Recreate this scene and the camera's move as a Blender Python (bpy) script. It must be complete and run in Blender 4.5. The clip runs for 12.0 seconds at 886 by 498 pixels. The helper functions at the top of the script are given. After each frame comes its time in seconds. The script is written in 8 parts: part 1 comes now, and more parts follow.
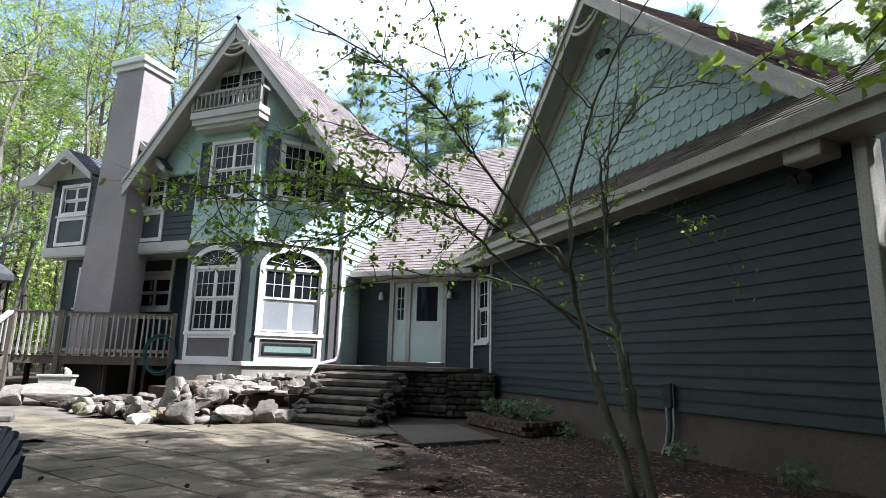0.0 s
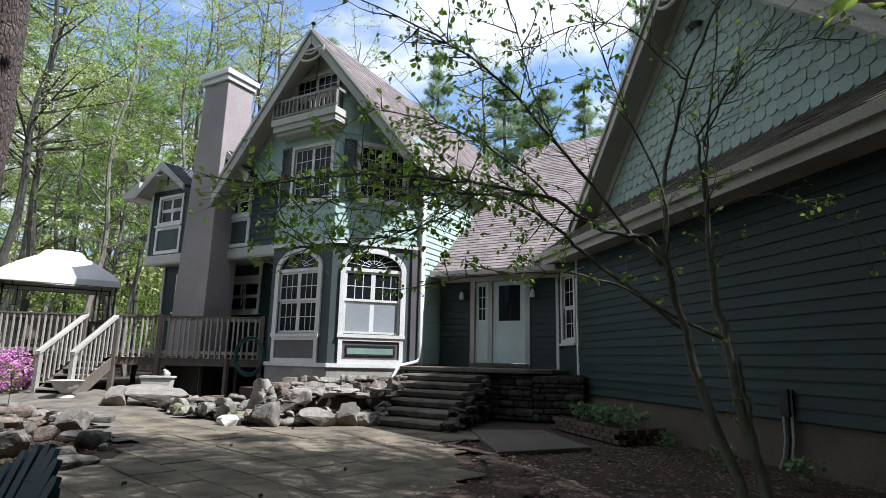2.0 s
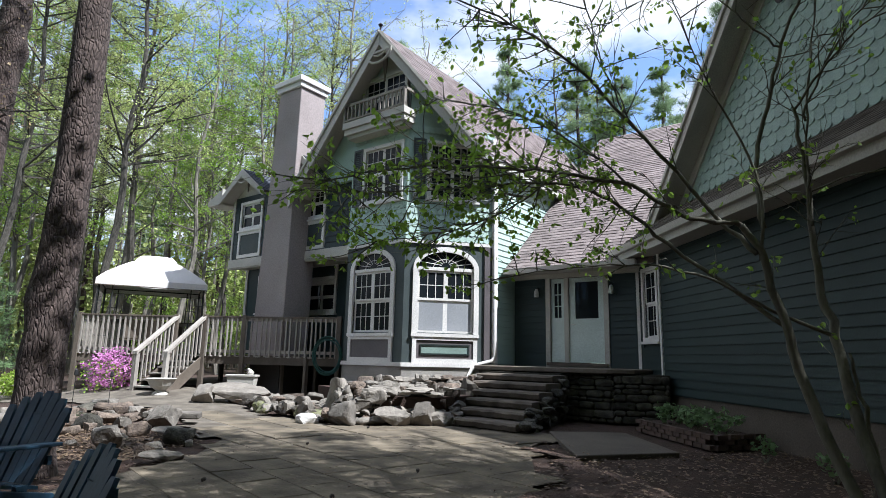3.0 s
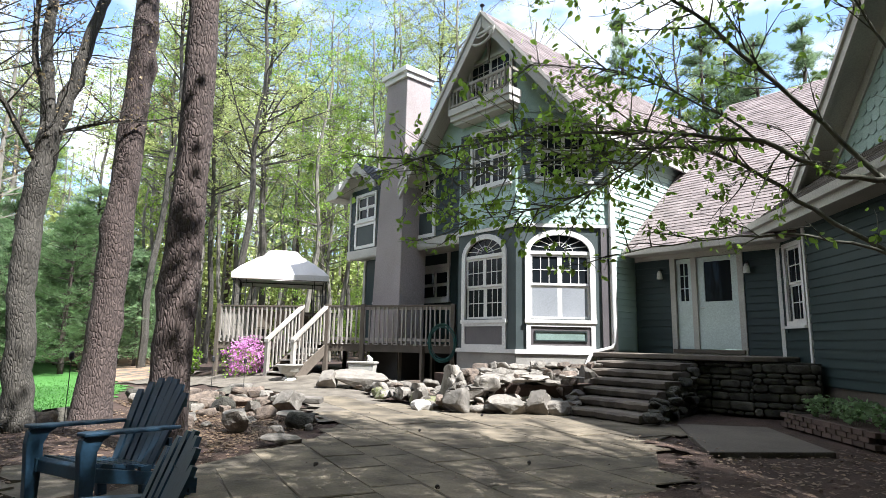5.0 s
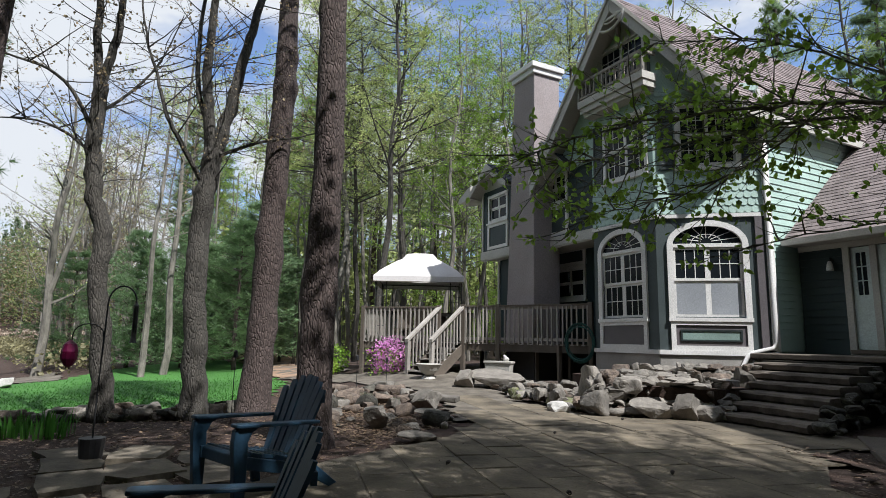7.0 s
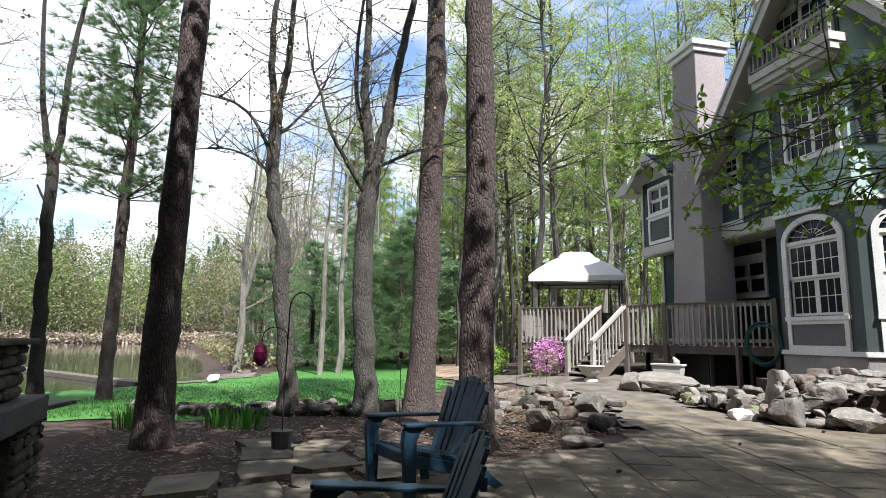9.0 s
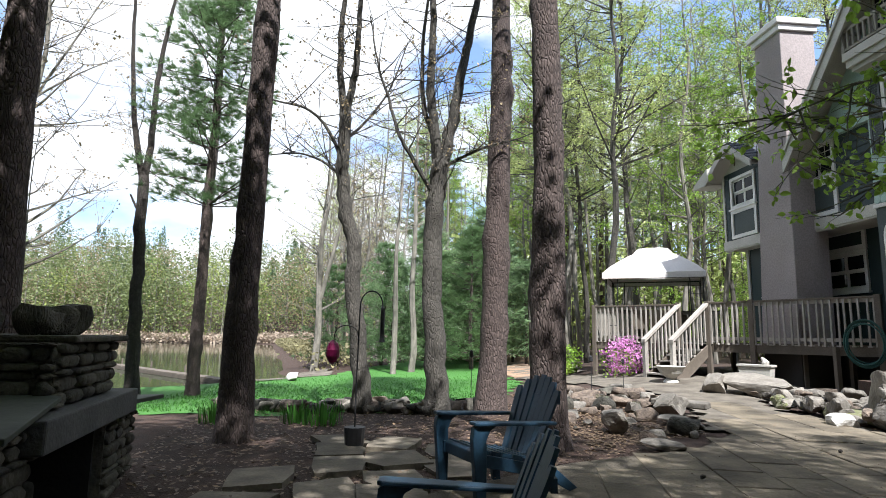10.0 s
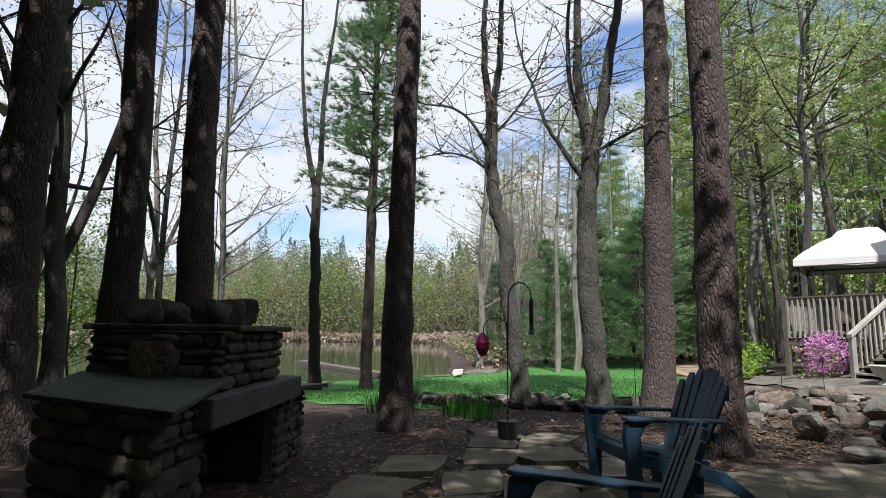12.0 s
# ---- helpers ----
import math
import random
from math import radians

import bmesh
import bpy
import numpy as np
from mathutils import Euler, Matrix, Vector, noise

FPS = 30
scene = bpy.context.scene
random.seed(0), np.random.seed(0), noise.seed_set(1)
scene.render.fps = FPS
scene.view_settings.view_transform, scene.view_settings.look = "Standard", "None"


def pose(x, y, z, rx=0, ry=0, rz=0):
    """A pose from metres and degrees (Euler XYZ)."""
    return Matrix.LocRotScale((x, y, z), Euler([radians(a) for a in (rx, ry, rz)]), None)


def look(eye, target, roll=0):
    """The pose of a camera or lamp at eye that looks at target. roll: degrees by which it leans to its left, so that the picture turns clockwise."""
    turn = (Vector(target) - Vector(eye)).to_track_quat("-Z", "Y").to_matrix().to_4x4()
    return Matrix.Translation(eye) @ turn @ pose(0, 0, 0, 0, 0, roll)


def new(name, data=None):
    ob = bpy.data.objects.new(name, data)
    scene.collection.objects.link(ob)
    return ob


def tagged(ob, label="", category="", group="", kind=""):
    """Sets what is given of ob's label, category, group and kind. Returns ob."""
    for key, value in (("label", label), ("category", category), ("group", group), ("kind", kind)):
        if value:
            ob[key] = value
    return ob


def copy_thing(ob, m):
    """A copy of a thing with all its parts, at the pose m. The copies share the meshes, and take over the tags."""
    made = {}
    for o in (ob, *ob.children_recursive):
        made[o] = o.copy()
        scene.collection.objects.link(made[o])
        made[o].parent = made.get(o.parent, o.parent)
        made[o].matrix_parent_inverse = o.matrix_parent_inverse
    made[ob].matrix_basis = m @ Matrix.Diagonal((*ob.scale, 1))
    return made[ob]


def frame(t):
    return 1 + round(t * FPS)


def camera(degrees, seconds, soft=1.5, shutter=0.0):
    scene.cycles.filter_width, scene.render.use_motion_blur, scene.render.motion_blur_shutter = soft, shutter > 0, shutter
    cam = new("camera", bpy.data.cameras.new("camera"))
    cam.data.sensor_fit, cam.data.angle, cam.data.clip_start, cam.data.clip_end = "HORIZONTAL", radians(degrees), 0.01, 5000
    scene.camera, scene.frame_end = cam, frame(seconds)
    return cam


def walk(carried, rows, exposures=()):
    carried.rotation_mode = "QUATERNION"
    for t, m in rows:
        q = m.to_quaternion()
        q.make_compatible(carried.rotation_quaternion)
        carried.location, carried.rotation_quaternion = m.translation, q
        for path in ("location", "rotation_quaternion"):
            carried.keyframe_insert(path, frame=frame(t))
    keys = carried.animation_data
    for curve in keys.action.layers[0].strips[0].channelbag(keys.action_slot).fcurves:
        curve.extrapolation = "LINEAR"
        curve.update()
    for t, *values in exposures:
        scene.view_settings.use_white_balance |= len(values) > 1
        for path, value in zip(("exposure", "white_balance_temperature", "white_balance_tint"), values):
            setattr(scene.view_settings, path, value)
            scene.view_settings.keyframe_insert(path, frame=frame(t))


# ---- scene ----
# ---- camera ----
cam = camera(75.0, 12.0, soft=0.8)
PATH = [
    (0, (6.805, -13.944, 1.136), (6.095, -12.116, 1.526), 1.4),
    (0.5, (6.841, -13.84, 1.144), (6.07, -12.036, 1.536), 1.5),
    (1, (6.84, -13.73, 1.178), (5.992, -11.96, 1.564), 1.4),
    (1.5, (6.768, -13.631, 1.18), (5.856, -11.893, 1.563), 1.4),
    (2, (6.691, -13.521, 1.189), (5.722, -11.813, 1.57), 1.3),
    (2.5, (6.644, -13.416, 1.202), (5.587, -11.761, 1.58), 1.4),
    (3, (6.624, -13.302, 1.189), (5.439, -11.734, 1.562), 1.3),
    (5, (6.543, -12.98, 1.188), (5.058, -11.68, 1.51), 1.1),
    (5.5, (6.528, -12.907, 1.183), (4.967, -11.699, 1.504), 1.2),
    (6, (6.57, -12.865, 1.185), (4.93, -11.765, 1.503), 1.1),
    (6.5, (6.561, -12.845, 1.191), (4.86, -11.841, 1.506), 1.1),
    (7, (6.571, -12.838, 1.194), (4.819, -11.927, 1.506), 1.1),
    (9, (6.48, -12.836, 1.202), (4.548, -12.419, 1.507), 1.0),
    (9.5, (6.455, -12.823, 1.192), (4.5, -12.529, 1.495), 1.0),
    (10, (6.409, -12.791, 1.18), (4.44, -12.615, 1.481), 1.0),
    (10.5, (6.359, -12.766, 1.163), (4.382, -12.72, 1.461), 0.9),
    (11, (6.316, -12.732, 1.147), (4.34, -12.818, 1.442), 0.9),
    (11.5, (6.269, -12.68, 1.127), (4.303, -12.907, 1.416), 0.9),
    (12, (6.26, -12.603, 1.108), (4.319, -12.986, 1.399), 0.7),
]
LIGHT = ((0.0, 1.76), (0.5, 1.59), (1.0, 1.44), (1.5, 1.24), (2.5, 1.09), (3.0, 1.17), (5.0, 1.79), (5.5, 1.67), (6.0, 1.33), (7.0, 0.67), (9.0, 1.31), (9.5, 1.45), (10.5, 1.29), (12.0, 0.79))
walk(cam, [(t, look(eye, target, roll)) for t, eye, target, roll in PATH], [(t, e, 5850 if t < 4 else 6100, 9) for t, e in LIGHT])

# ---- world and light ----
SUN = Vector((0.56, 0.12, 0.82)).normalized()      # towards the sun
world = bpy.data.worlds.new("sky")
scene.world = world
world.use_nodes = True
wn, wl = world.node_tree.nodes, world.node_tree.links
sky = wn.new("ShaderNodeTexSky")
sky.sky_type, sky.sun_disc = "NISHITA", False
sky.sun_elevation, sky.sun_rotation = math.asin(SUN.z), math.atan2(SUN.x, SUN.y)
wco = wn.new("ShaderNodeTexCoord")
wmap = wn.new("ShaderNodeMapping")
wmap.inputs["Scale"].default_value = (1.0, 1.0, 2.2)
wno = wn.new("ShaderNodeTexNoise")
wno.inputs["Scale"].default_value, wno.inputs["Detail"].default_value = 2.1, 6.0
wra = wn.new("ShaderNodeValToRGB")
wra.color_ramp.elements[0].position, wra.color_ramp.elements[1].position = 0.41, 0.51
wra.color_ramp.elements[0].color = (0.14, 0.14, 0.14, 1)
wmix = wn.new("ShaderNodeMixRGB")
wmix.inputs[2].default_value = (12.0, 12.1, 12.3, 1)
wl.new(wco.outputs["Generated"], wmap.inputs[0])
wl.new(wmap.outputs[0], wno.inputs["Vector"])
wl.new(wno.outputs[0], wra.inputs[0])
wl.new(wra.outputs[0], wmix.inputs[0])
wgain = wn.new("ShaderNodeMixRGB")      # clear, deep blue between the clouds
wgain.blend_type, wgain.inputs[0].default_value = "MULTIPLY", 1.0
wgain.inputs[2].default_value = (1.7, 2.2, 2.8, 1)
wl.new(sky.outputs[0], wgain.inputs[1])
wl.new(wgain.outputs[0], wmix.inputs[1])
wl.new(wmix.outputs[0], wn["Background"].inputs[0])
wn["Background"].inputs[1].default_value = 0.044
sun = new("sun", bpy.data.lights.new("sun", "SUN"))
sun.data.energy, sun.data.angle, sun.data.color = 5.0, radians(0.53), (1.0, 0.97, 0.92)
sun.matrix_world = look(SUN * 60, (0, 0, 0))
scene.view_settings.exposure = 1.2


# ---- materials ----
def mat(name, col, col2=None, scale=4.0, rough=0.7, bump=0.2, bscale=None, metal=0.0, fine=40.0, vary=0.0, spread=0.5, stretch=(1, 1, 1), spec=0.4, relief=0.02):
    """A surface with two scales of variation: large mottling between two colours, fine grain, and relief."""
    m = bpy.data.materials.new(name)
    m.use_nodes = True
    n, l = m.node_tree.nodes, m.node_tree.links
    b = n["Principled BSDF"]
    b.inputs["Roughness"].default_value, b.inputs["Metallic"].default_value = rough, metal
    b.inputs["Specular IOR Level"].default_value = spec
    col2 = col2 or tuple(c * 0.75 for c in col)
    co = n.new("ShaderNodeTexCoord")
    mp = n.new("ShaderNodeMapping")
    mp.inputs["Scale"].default_value = stretch
    l.new(co.outputs["Object"], mp.inputs[0])
    no = n.new("ShaderNodeTexNoise")
    no.inputs["Scale"].default_value, no.inputs["Detail"].default_value = scale, 5.0
    l.new(mp.outputs[0], no.inputs["Vector"])
    ra = n.new("ShaderNodeValToRGB")
    ra.color_ramp.elements[0].position, ra.color_ramp.elements[1].position = 0.5 - spread / 2, 0.5 + spread / 2
    ra.color_ramp.elements[0].color, ra.color_ramp.elements[1].color = (*col2, 1), (*col, 1)
    l.new(no.outputs[0], ra.inputs[0])
    out = ra.outputs[0]
    fi = n.new("ShaderNodeTexNoise")
    fi.inputs["Scale"].default_value, fi.inputs["Detail"].default_value = fine, 3.0
    l.new(mp.outputs[0], fi.inputs["Vector"])
    hs = n.new("ShaderNodeHueSaturation")
    ma = n.new("ShaderNodeMapRange")
    ma.inputs[1].default_value, ma.inputs[2].default_value, ma.inputs[3].default_value, ma.inputs[4].default_value = 0.25, 0.75, 0.8, 1.18
    l.new(fi.outputs[0], ma.inputs[0])
    val = ma.outputs[0]
    if vary:
        oi = n.new("ShaderNodeObjectInfo")
        geo = n.new("ShaderNodeNewGeometry")
        ad = n.new("ShaderNodeMath")
        l.new(oi.outputs["Random"], ad.inputs[0]); l.new(geo.outputs["Random Per Island"], ad.inputs[1])
        fr = n.new("ShaderNodeMath"); fr.operation = "FRACT"
        l.new(ad.outputs[0], fr.inputs[0])
        mr = n.new("ShaderNodeMapRange")
        mr.inputs[3].default_value, mr.inputs[4].default_value = 1 - vary, 1 + vary
        l.new(fr.outputs[0], mr.inputs[0])
        mu = n.new("ShaderNodeMath"); mu.operation = "MULTIPLY"
        l.new(val, mu.inputs[0]); l.new(mr.outputs[0], mu.inputs[1])
        val = mu.outputs[0]
    l.new(val, hs.inputs["Value"])
    l.new(out, hs.inputs["Color"])
    l.new(hs.outputs[0], b.inputs["Base Color"])
    if bump:
        bn = n.new("ShaderNodeTexNoise")
        bn.inputs["Scale"].default_value, bn.inputs["Detail"].default_value = bscale or fine, 4.0
        l.new(mp.outputs[0], bn.inputs["Vector"])
        bu = n.new("ShaderNodeBump")
        bu.inputs["Strength"].default_value, bu.inputs["Distance"].default_value = bump, relief
        l.new(bn.outputs[0], bu.inputs["Height"])
        l.new(bu.outputs[0], b.inputs["Normal"])
    return m


def leaf_mat(name, col, col2, through_=0.35, vary=0.35):
    """Leaves: gloss above, light let through."""
    m = mat(name, col, col2, scale=1.3, rough=0.55, bump=0, fine=6.0, vary=vary)
    n, l = m.node_tree.nodes, m.node_tree.links
    tr = n.new("ShaderNodeBsdfTranslucent")
    mx = n.new("ShaderNodeMixShader")
    mx.inputs[0].default_value = through_
    src = n["Principled BSDF"].inputs["Base Color"].links[0].from_socket
    l.new(src, tr.inputs[0])
    l.new(n["Principled BSDF"].outputs[0], mx.inputs[1]); l.new(tr.outputs[0], mx.inputs[2])
    l.new(mx.outputs[0], n["Material Output"].inputs[0])
    return m


def bark_mat(name, plate, crack, scale=20.0, tall=0.4, depth=0.9):
    """Plated bark: uneven plates parted by dark fissures."""
    m = mat(name, plate, tuple(c * 0.55 for c in plate), scale=7.0, spread=0.4, rough=0.95, bump=0, fine=50)
    n, l = m.node_tree.nodes, m.node_tree.links
    b = n["Principled BSDF"]
    co = n.new("ShaderNodeTexCoord")
    mp = n.new("ShaderNodeMapping")
    mp.inputs["Scale"].default_value = (1, 1, tall)
    no = n.new("ShaderNodeTexNoise")
    no.inputs["Scale"].default_value, no.inputs["Detail"].default_value = 6.0, 3.0
    dis = n.new("ShaderNodeMixRGB")
    dis.blend_type, dis.inputs[0].default_value = "ADD", 0.09
    vo = n.new("ShaderNodeTexVoronoi")
    vo.feature = "DISTANCE_TO_EDGE"
    vo.inputs["Scale"].default_value = scale
    ra = n.new("ShaderNodeMapRange")
    ra.inputs[1].default_value, ra.inputs[2].default_value, ra.inputs[3].default_value = 0.0, 0.22, 0.30
    fi = n.new("ShaderNodeTexNoise")
    fi.inputs["Scale"].default_value, fi.inputs["Detail"].default_value = 60.0, 3.0
    su = n.new("ShaderNodeMath")
    su.operation = "MULTIPLY_ADD"
    su.inputs[1].default_value = 0.35
    mx = n.new("ShaderNodeMixRGB")
    mx.inputs[1].default_value = (*crack, 1)
    bu = n.new("ShaderNodeBump")
    bu.inputs["Strength"].default_value, bu.inputs["Distance"].default_value = depth, 0.03
    l.new(co.outputs["Object"], mp.inputs[0])
    l.new(mp.outputs[0], no.inputs["Vector"])
    l.new(mp.outputs[0], dis.inputs[1]); l.new(no.outputs["Color"], dis.inputs[2])
    l.new(dis.outputs[0], vo.inputs["Vector"])
    l.new(vo.outputs["Distance"], ra.inputs[0])
    l.new(co.outputs["Object"], fi.inputs["Vector"])
    l.new(fi.outputs[0], su.inputs[0]); l.new(ra.outputs[0], su.inputs[2])
    src = b.inputs["Base Color"].links[0].from_socket
    l.new(ra.outputs[0], mx.inputs[0]); l.new(src, mx.inputs[2])
    l.new(mx.outputs[0], b.inputs["Base Color"])
    l.new(su.outputs[0], bu.inputs["Height"]); l.new(bu.outputs[0], b.inputs["Normal"])
    return m


def glass_mat(name, tint=(0.012, 0.015, 0.018)):
    m = bpy.data.materials.new(name)
    m.use_nodes = True
    n, l = m.node_tree.nodes, m.node_tree.links
    b = n["Principled BSDF"]
    b.inputs["Base Color"].default_value = (*tint, 1)
    b.inputs["Roughness"].default_value = 0.03
    b.inputs["Specular IOR Level"].default_value = 0.10
    return m


# one green paint in two tones: this copy carries the deeper shade
M_GREEN_SHADED = mat("shaded_dark_green_paint", (0.026, 0.042, 0.043), (0.019, 0.031, 0.032), scale=1.5, rough=0.55, bump=0.08, vary=0.10, spec=0.3)
# same paint, lighter copy for the less shaded bay
M_GREEN_B = mat("less_shaded_green_paint", (0.058, 0.072, 0.073), (0.043, 0.055, 0.056), scale=1.5, rough=0.55, bump=0.08, vary=0.08, spec=0.3)
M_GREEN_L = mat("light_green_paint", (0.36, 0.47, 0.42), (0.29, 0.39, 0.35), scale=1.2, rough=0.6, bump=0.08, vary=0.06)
M_WHITE = mat("white_paint", (0.68, 0.66, 0.64), (0.54, 0.52, 0.50), scale=1.4, rough=0.5, bump=0.06)
M_CREAM = mat("weathered_white_paint", (0.47, 0.45, 0.41), (0.33, 0.31, 0.28), scale=1.1, rough=0.6, bump=0.08)
M_SLATE = mat("slate_purple_paint", (0.12, 0.105, 0.11), (0.09, 0.08, 0.085), scale=2.0, rough=0.5, bump=0.05)
M_SHUTTER = mat("black_green_paint", (0.025, 0.035, 0.035), scale=2.0, rough=0.45, bump=0.05)
M_STUCCO = mat("stucco", (0.33, 0.285, 0.28), (0.23, 0.195, 0.19), scale=0.7, rough=0.9, bump=0.5, bscale=60, fine=25)
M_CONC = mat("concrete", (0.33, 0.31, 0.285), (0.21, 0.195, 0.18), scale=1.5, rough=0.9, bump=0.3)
M_ROOF = mat("roof_shingle", (0.225, 0.185, 0.18), (0.14, 0.112, 0.11), scale=2.5, rough=0.95, bump=0.5, fine=90, vary=0.22)
M_ROOF_D = mat("old_roof_shingle", (0.12, 0.10, 0.085), (0.07, 0.06, 0.05), scale=2.5, rough=0.95, bump=0.5, fine=90, vary=0.25)
M_GLASS = glass_mat("window_glass")
M_ROOM = mat("room_dark", (0.05, 0.045, 0.04), rough=0.9, bump=0)
M_DOOR = mat("door_paint", (0.55, 0.62, 0.60), (0.46, 0.53, 0.51), scale=1.5, rough=0.4, bump=0.03)
M_STONE = mat("field_stone", (0.225, 0.202, 0.175), (0.085, 0.075, 0.065), scale=3.2, spread=0.5, relief=0.03, rough=0.9, bump=0.7, bscale=12, fine=40, vary=0.38)
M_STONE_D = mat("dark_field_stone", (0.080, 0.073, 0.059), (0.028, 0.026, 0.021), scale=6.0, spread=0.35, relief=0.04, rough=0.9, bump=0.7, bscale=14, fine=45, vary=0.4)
M_FLAG = mat("flagstone", (0.172, 0.141, 0.101), (0.060, 0.049, 0.036), scale=1.7, spread=0.32, rough=0.95, bump=0.5, bscale=22, fine=55, vary=0.12)
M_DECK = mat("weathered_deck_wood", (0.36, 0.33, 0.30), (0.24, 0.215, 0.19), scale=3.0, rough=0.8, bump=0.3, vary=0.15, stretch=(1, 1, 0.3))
M_DECK_D = mat("dark_deck_wood", (0.13, 0.105, 0.085), (0.08, 0.065, 0.05), scale=3.0, rough=0.8, bump=0.3, vary=0.15)
M_CANVAS = mat("white_canvas", (0.66, 0.62, 0.61), (0.55, 0.52, 0.51), scale=1.6, rough=0.85, bump=0.15)
M_IRON = mat("black_iron", (0.02, 0.02, 0.022), rough=0.5, bump=0.1)
M_BARK = bark_mat("pine_bark", (0.112, 0.082, 0.073), (0.040, 0.029, 0.026), 30.0, 0.34, 0.75)
M_BARK_G = bark_mat("grey_bark", (0.105, 0.094, 0.080), (0.042, 0.037, 0.031), 38.0, 0.22, 0.7)
M_SOIL = mat("mulch", (0.062, 0.036, 0.027), (0.026, 0.017, 0.013), scale=3.0, rough=1.0, bump=1.0, bscale=35, fine=60)
M_LAWN = mat("lawn", (0.055, 0.165, 0.028), (0.035, 0.115, 0.018), scale=0.8, rough=0.9, bump=0.6, bscale=50, fine=30)
M_CHAIR = mat("blue_plastic", (0.018, 0.050, 0.088), (0.013, 0.036, 0.064), scale=2.0, rough=0.5, bump=0.05)
M_BLIND = mat("blind_fabric", (0.55, 0.52, 0.47), scale=3.0, rough=0.9, bump=0.1)
M_SCREEN = mat("insect_screen", (0.30, 0.31, 0.33), (0.24, 0.25, 0.27), scale=1.0, rough=0.35, bump=0.0)
M_GREEN_P = mat("sage_paint", (0.22, 0.30, 0.27), scale=2.0, rough=0.5, bump=0.05)
M_GREEN_S = mat("sage_shingle_paint", (0.30, 0.385, 0.35), (0.22, 0.29, 0.265), scale=1.5, rough=0.7, bump=0.15, vary=0.12)
M_ROOF_B = mat("blue_black_shingle", (0.06, 0.065, 0.08), (0.035, 0.04, 0.05), scale=2.5, rough=0.9, bump=0.4, fine=90, vary=0.25)
M_CHROME = mat("brushed_metal", (0.6, 0.58, 0.55), rough=0.3, metal=1.0, bump=0.05)
M_FROST = mat("frosted_glass", (0.6, 0.6, 0.58), rough=0.4, bump=0)
# near-black concrete: the shade under the deck is put into its colour
M_CONC_SHADE = mat("shade_dark_concrete", (0.045, 0.040, 0.036), (0.025, 0.022, 0.02), scale=1.5, rough=0.9, bump=0.3)
# brown-stained concrete, with the garage's shade also put into the colour
M_FOUND = mat("shaded_stained_concrete", (0.115, 0.096, 0.08), (0.07, 0.057, 0.047), scale=1.2, rough=0.9, bump=0.35)
M_PIPE = mat("grey_plastic_pipe", (0.35, 0.36, 0.37), rough=0.5, bump=0.05)
M_STONE_W = mat("white_quartz", (0.50, 0.48, 0.45), (0.30, 0.285, 0.265), scale=5.0, rough=0.8, bump=0.5, bscale=14)
M_MOSS = mat("mossy_stone", (0.11, 0.13, 0.03), (0.20, 0.18, 0.14), scale=6.0, rough=1.0, bump=0.8, bscale=25)
M_STEP = mat("step_stone", (0.155, 0.128, 0.104), (0.06, 0.048, 0.040), scale=3.0, rough=0.9, bump=0.6, bscale=18, vary=0.15)
M_PATH = mat("stone_dust_path", (0.150, 0.130, 0.105), (0.072, 0.060, 0.048), scale=2.6, spread=0.35, rough=0.95, bump=0.45, bscale=40)
M_BRICK = mat("old_brick", (0.10, 0.066, 0.054), (0.06, 0.042, 0.035), scale=5.0, rough=0.95, bump=0.5, vary=0.3)
# fireplace stone, its colour lowered to hold the shade it stands in
M_STONE_F = mat("shaded_dark_stone", (0.085, 0.076, 0.058), (0.034, 0.031, 0.024), scale=5.0, spread=0.4, relief=0.03, rough=0.95, bump=0.8, bscale=18, fine=50, vary=0.45)
M_SLATE_S = mat("green_slate_slab", (0.052, 0.058, 0.046), (0.026, 0.030, 0.024), scale=3.0, spread=0.3, rough=0.7, bump=0.25, bscale=10)
M_LINTEL = mat("grey_stone_slab", (0.085, 0.083, 0.082), (0.045, 0.044, 0.043), scale=2.5, rough=0.85, bump=0.3)
M_SOOT = mat("soot", (0.02, 0.018, 0.016), rough=1.0, bump=0.3)
M_HOSE = mat("green_hose", (0.02, 0.085, 0.075), rough=0.5, bump=0.05)
M_PINK = leaf_mat("azalea_flower", (0.66, 0.30, 0.58), (0.50, 0.18, 0.44))
M_MAGENTA = mat("magenta_plastic", (0.17, 0.01, 0.06), rough=0.3, bump=0.05)
M_LEAF = leaf_mat("young_leaf", (0.29, 0.43, 0.07), (0.19, 0.32, 0.045), 0.55)
M_LEAF_B = leaf_mat("bright_leaf", (0.32, 0.42, 0.07), (0.22, 0.32, 0.05), 0.5)
M_LEAF_P = leaf_mat("pale_spring_leaf", (0.46, 0.50, 0.20), (0.33, 0.40, 0.13), 0.5)
M_LEAF_F = leaf_mat("far_leaf", (0.20, 0.235, 0.095), (0.12, 0.15, 0.06), 0.4, 0.2)
M_LEAF_Y = leaf_mat("far_yellow_leaf", (0.29, 0.33, 0.095), (0.20, 0.24, 0.065), 0.4, 0.2)
M_LEAF_T = leaf_mat("far_tan_bud", (0.30, 0.23, 0.14), (0.20, 0.155, 0.10), 0.4, 0.12)
M_NEEDLE = leaf_mat("pine_needle", (0.255, 0.34, 0.19), (0.16, 0.23, 0.125), 0.45)
M_NEEDLE_B = leaf_mat("white_pine_needle", (0.18, 0.275, 0.125), (0.11, 0.18, 0.08), 0.45)
M_BUD = leaf_mat("reddish_bud", (0.34, 0.27, 0.15), (0.24, 0.17, 0.10))
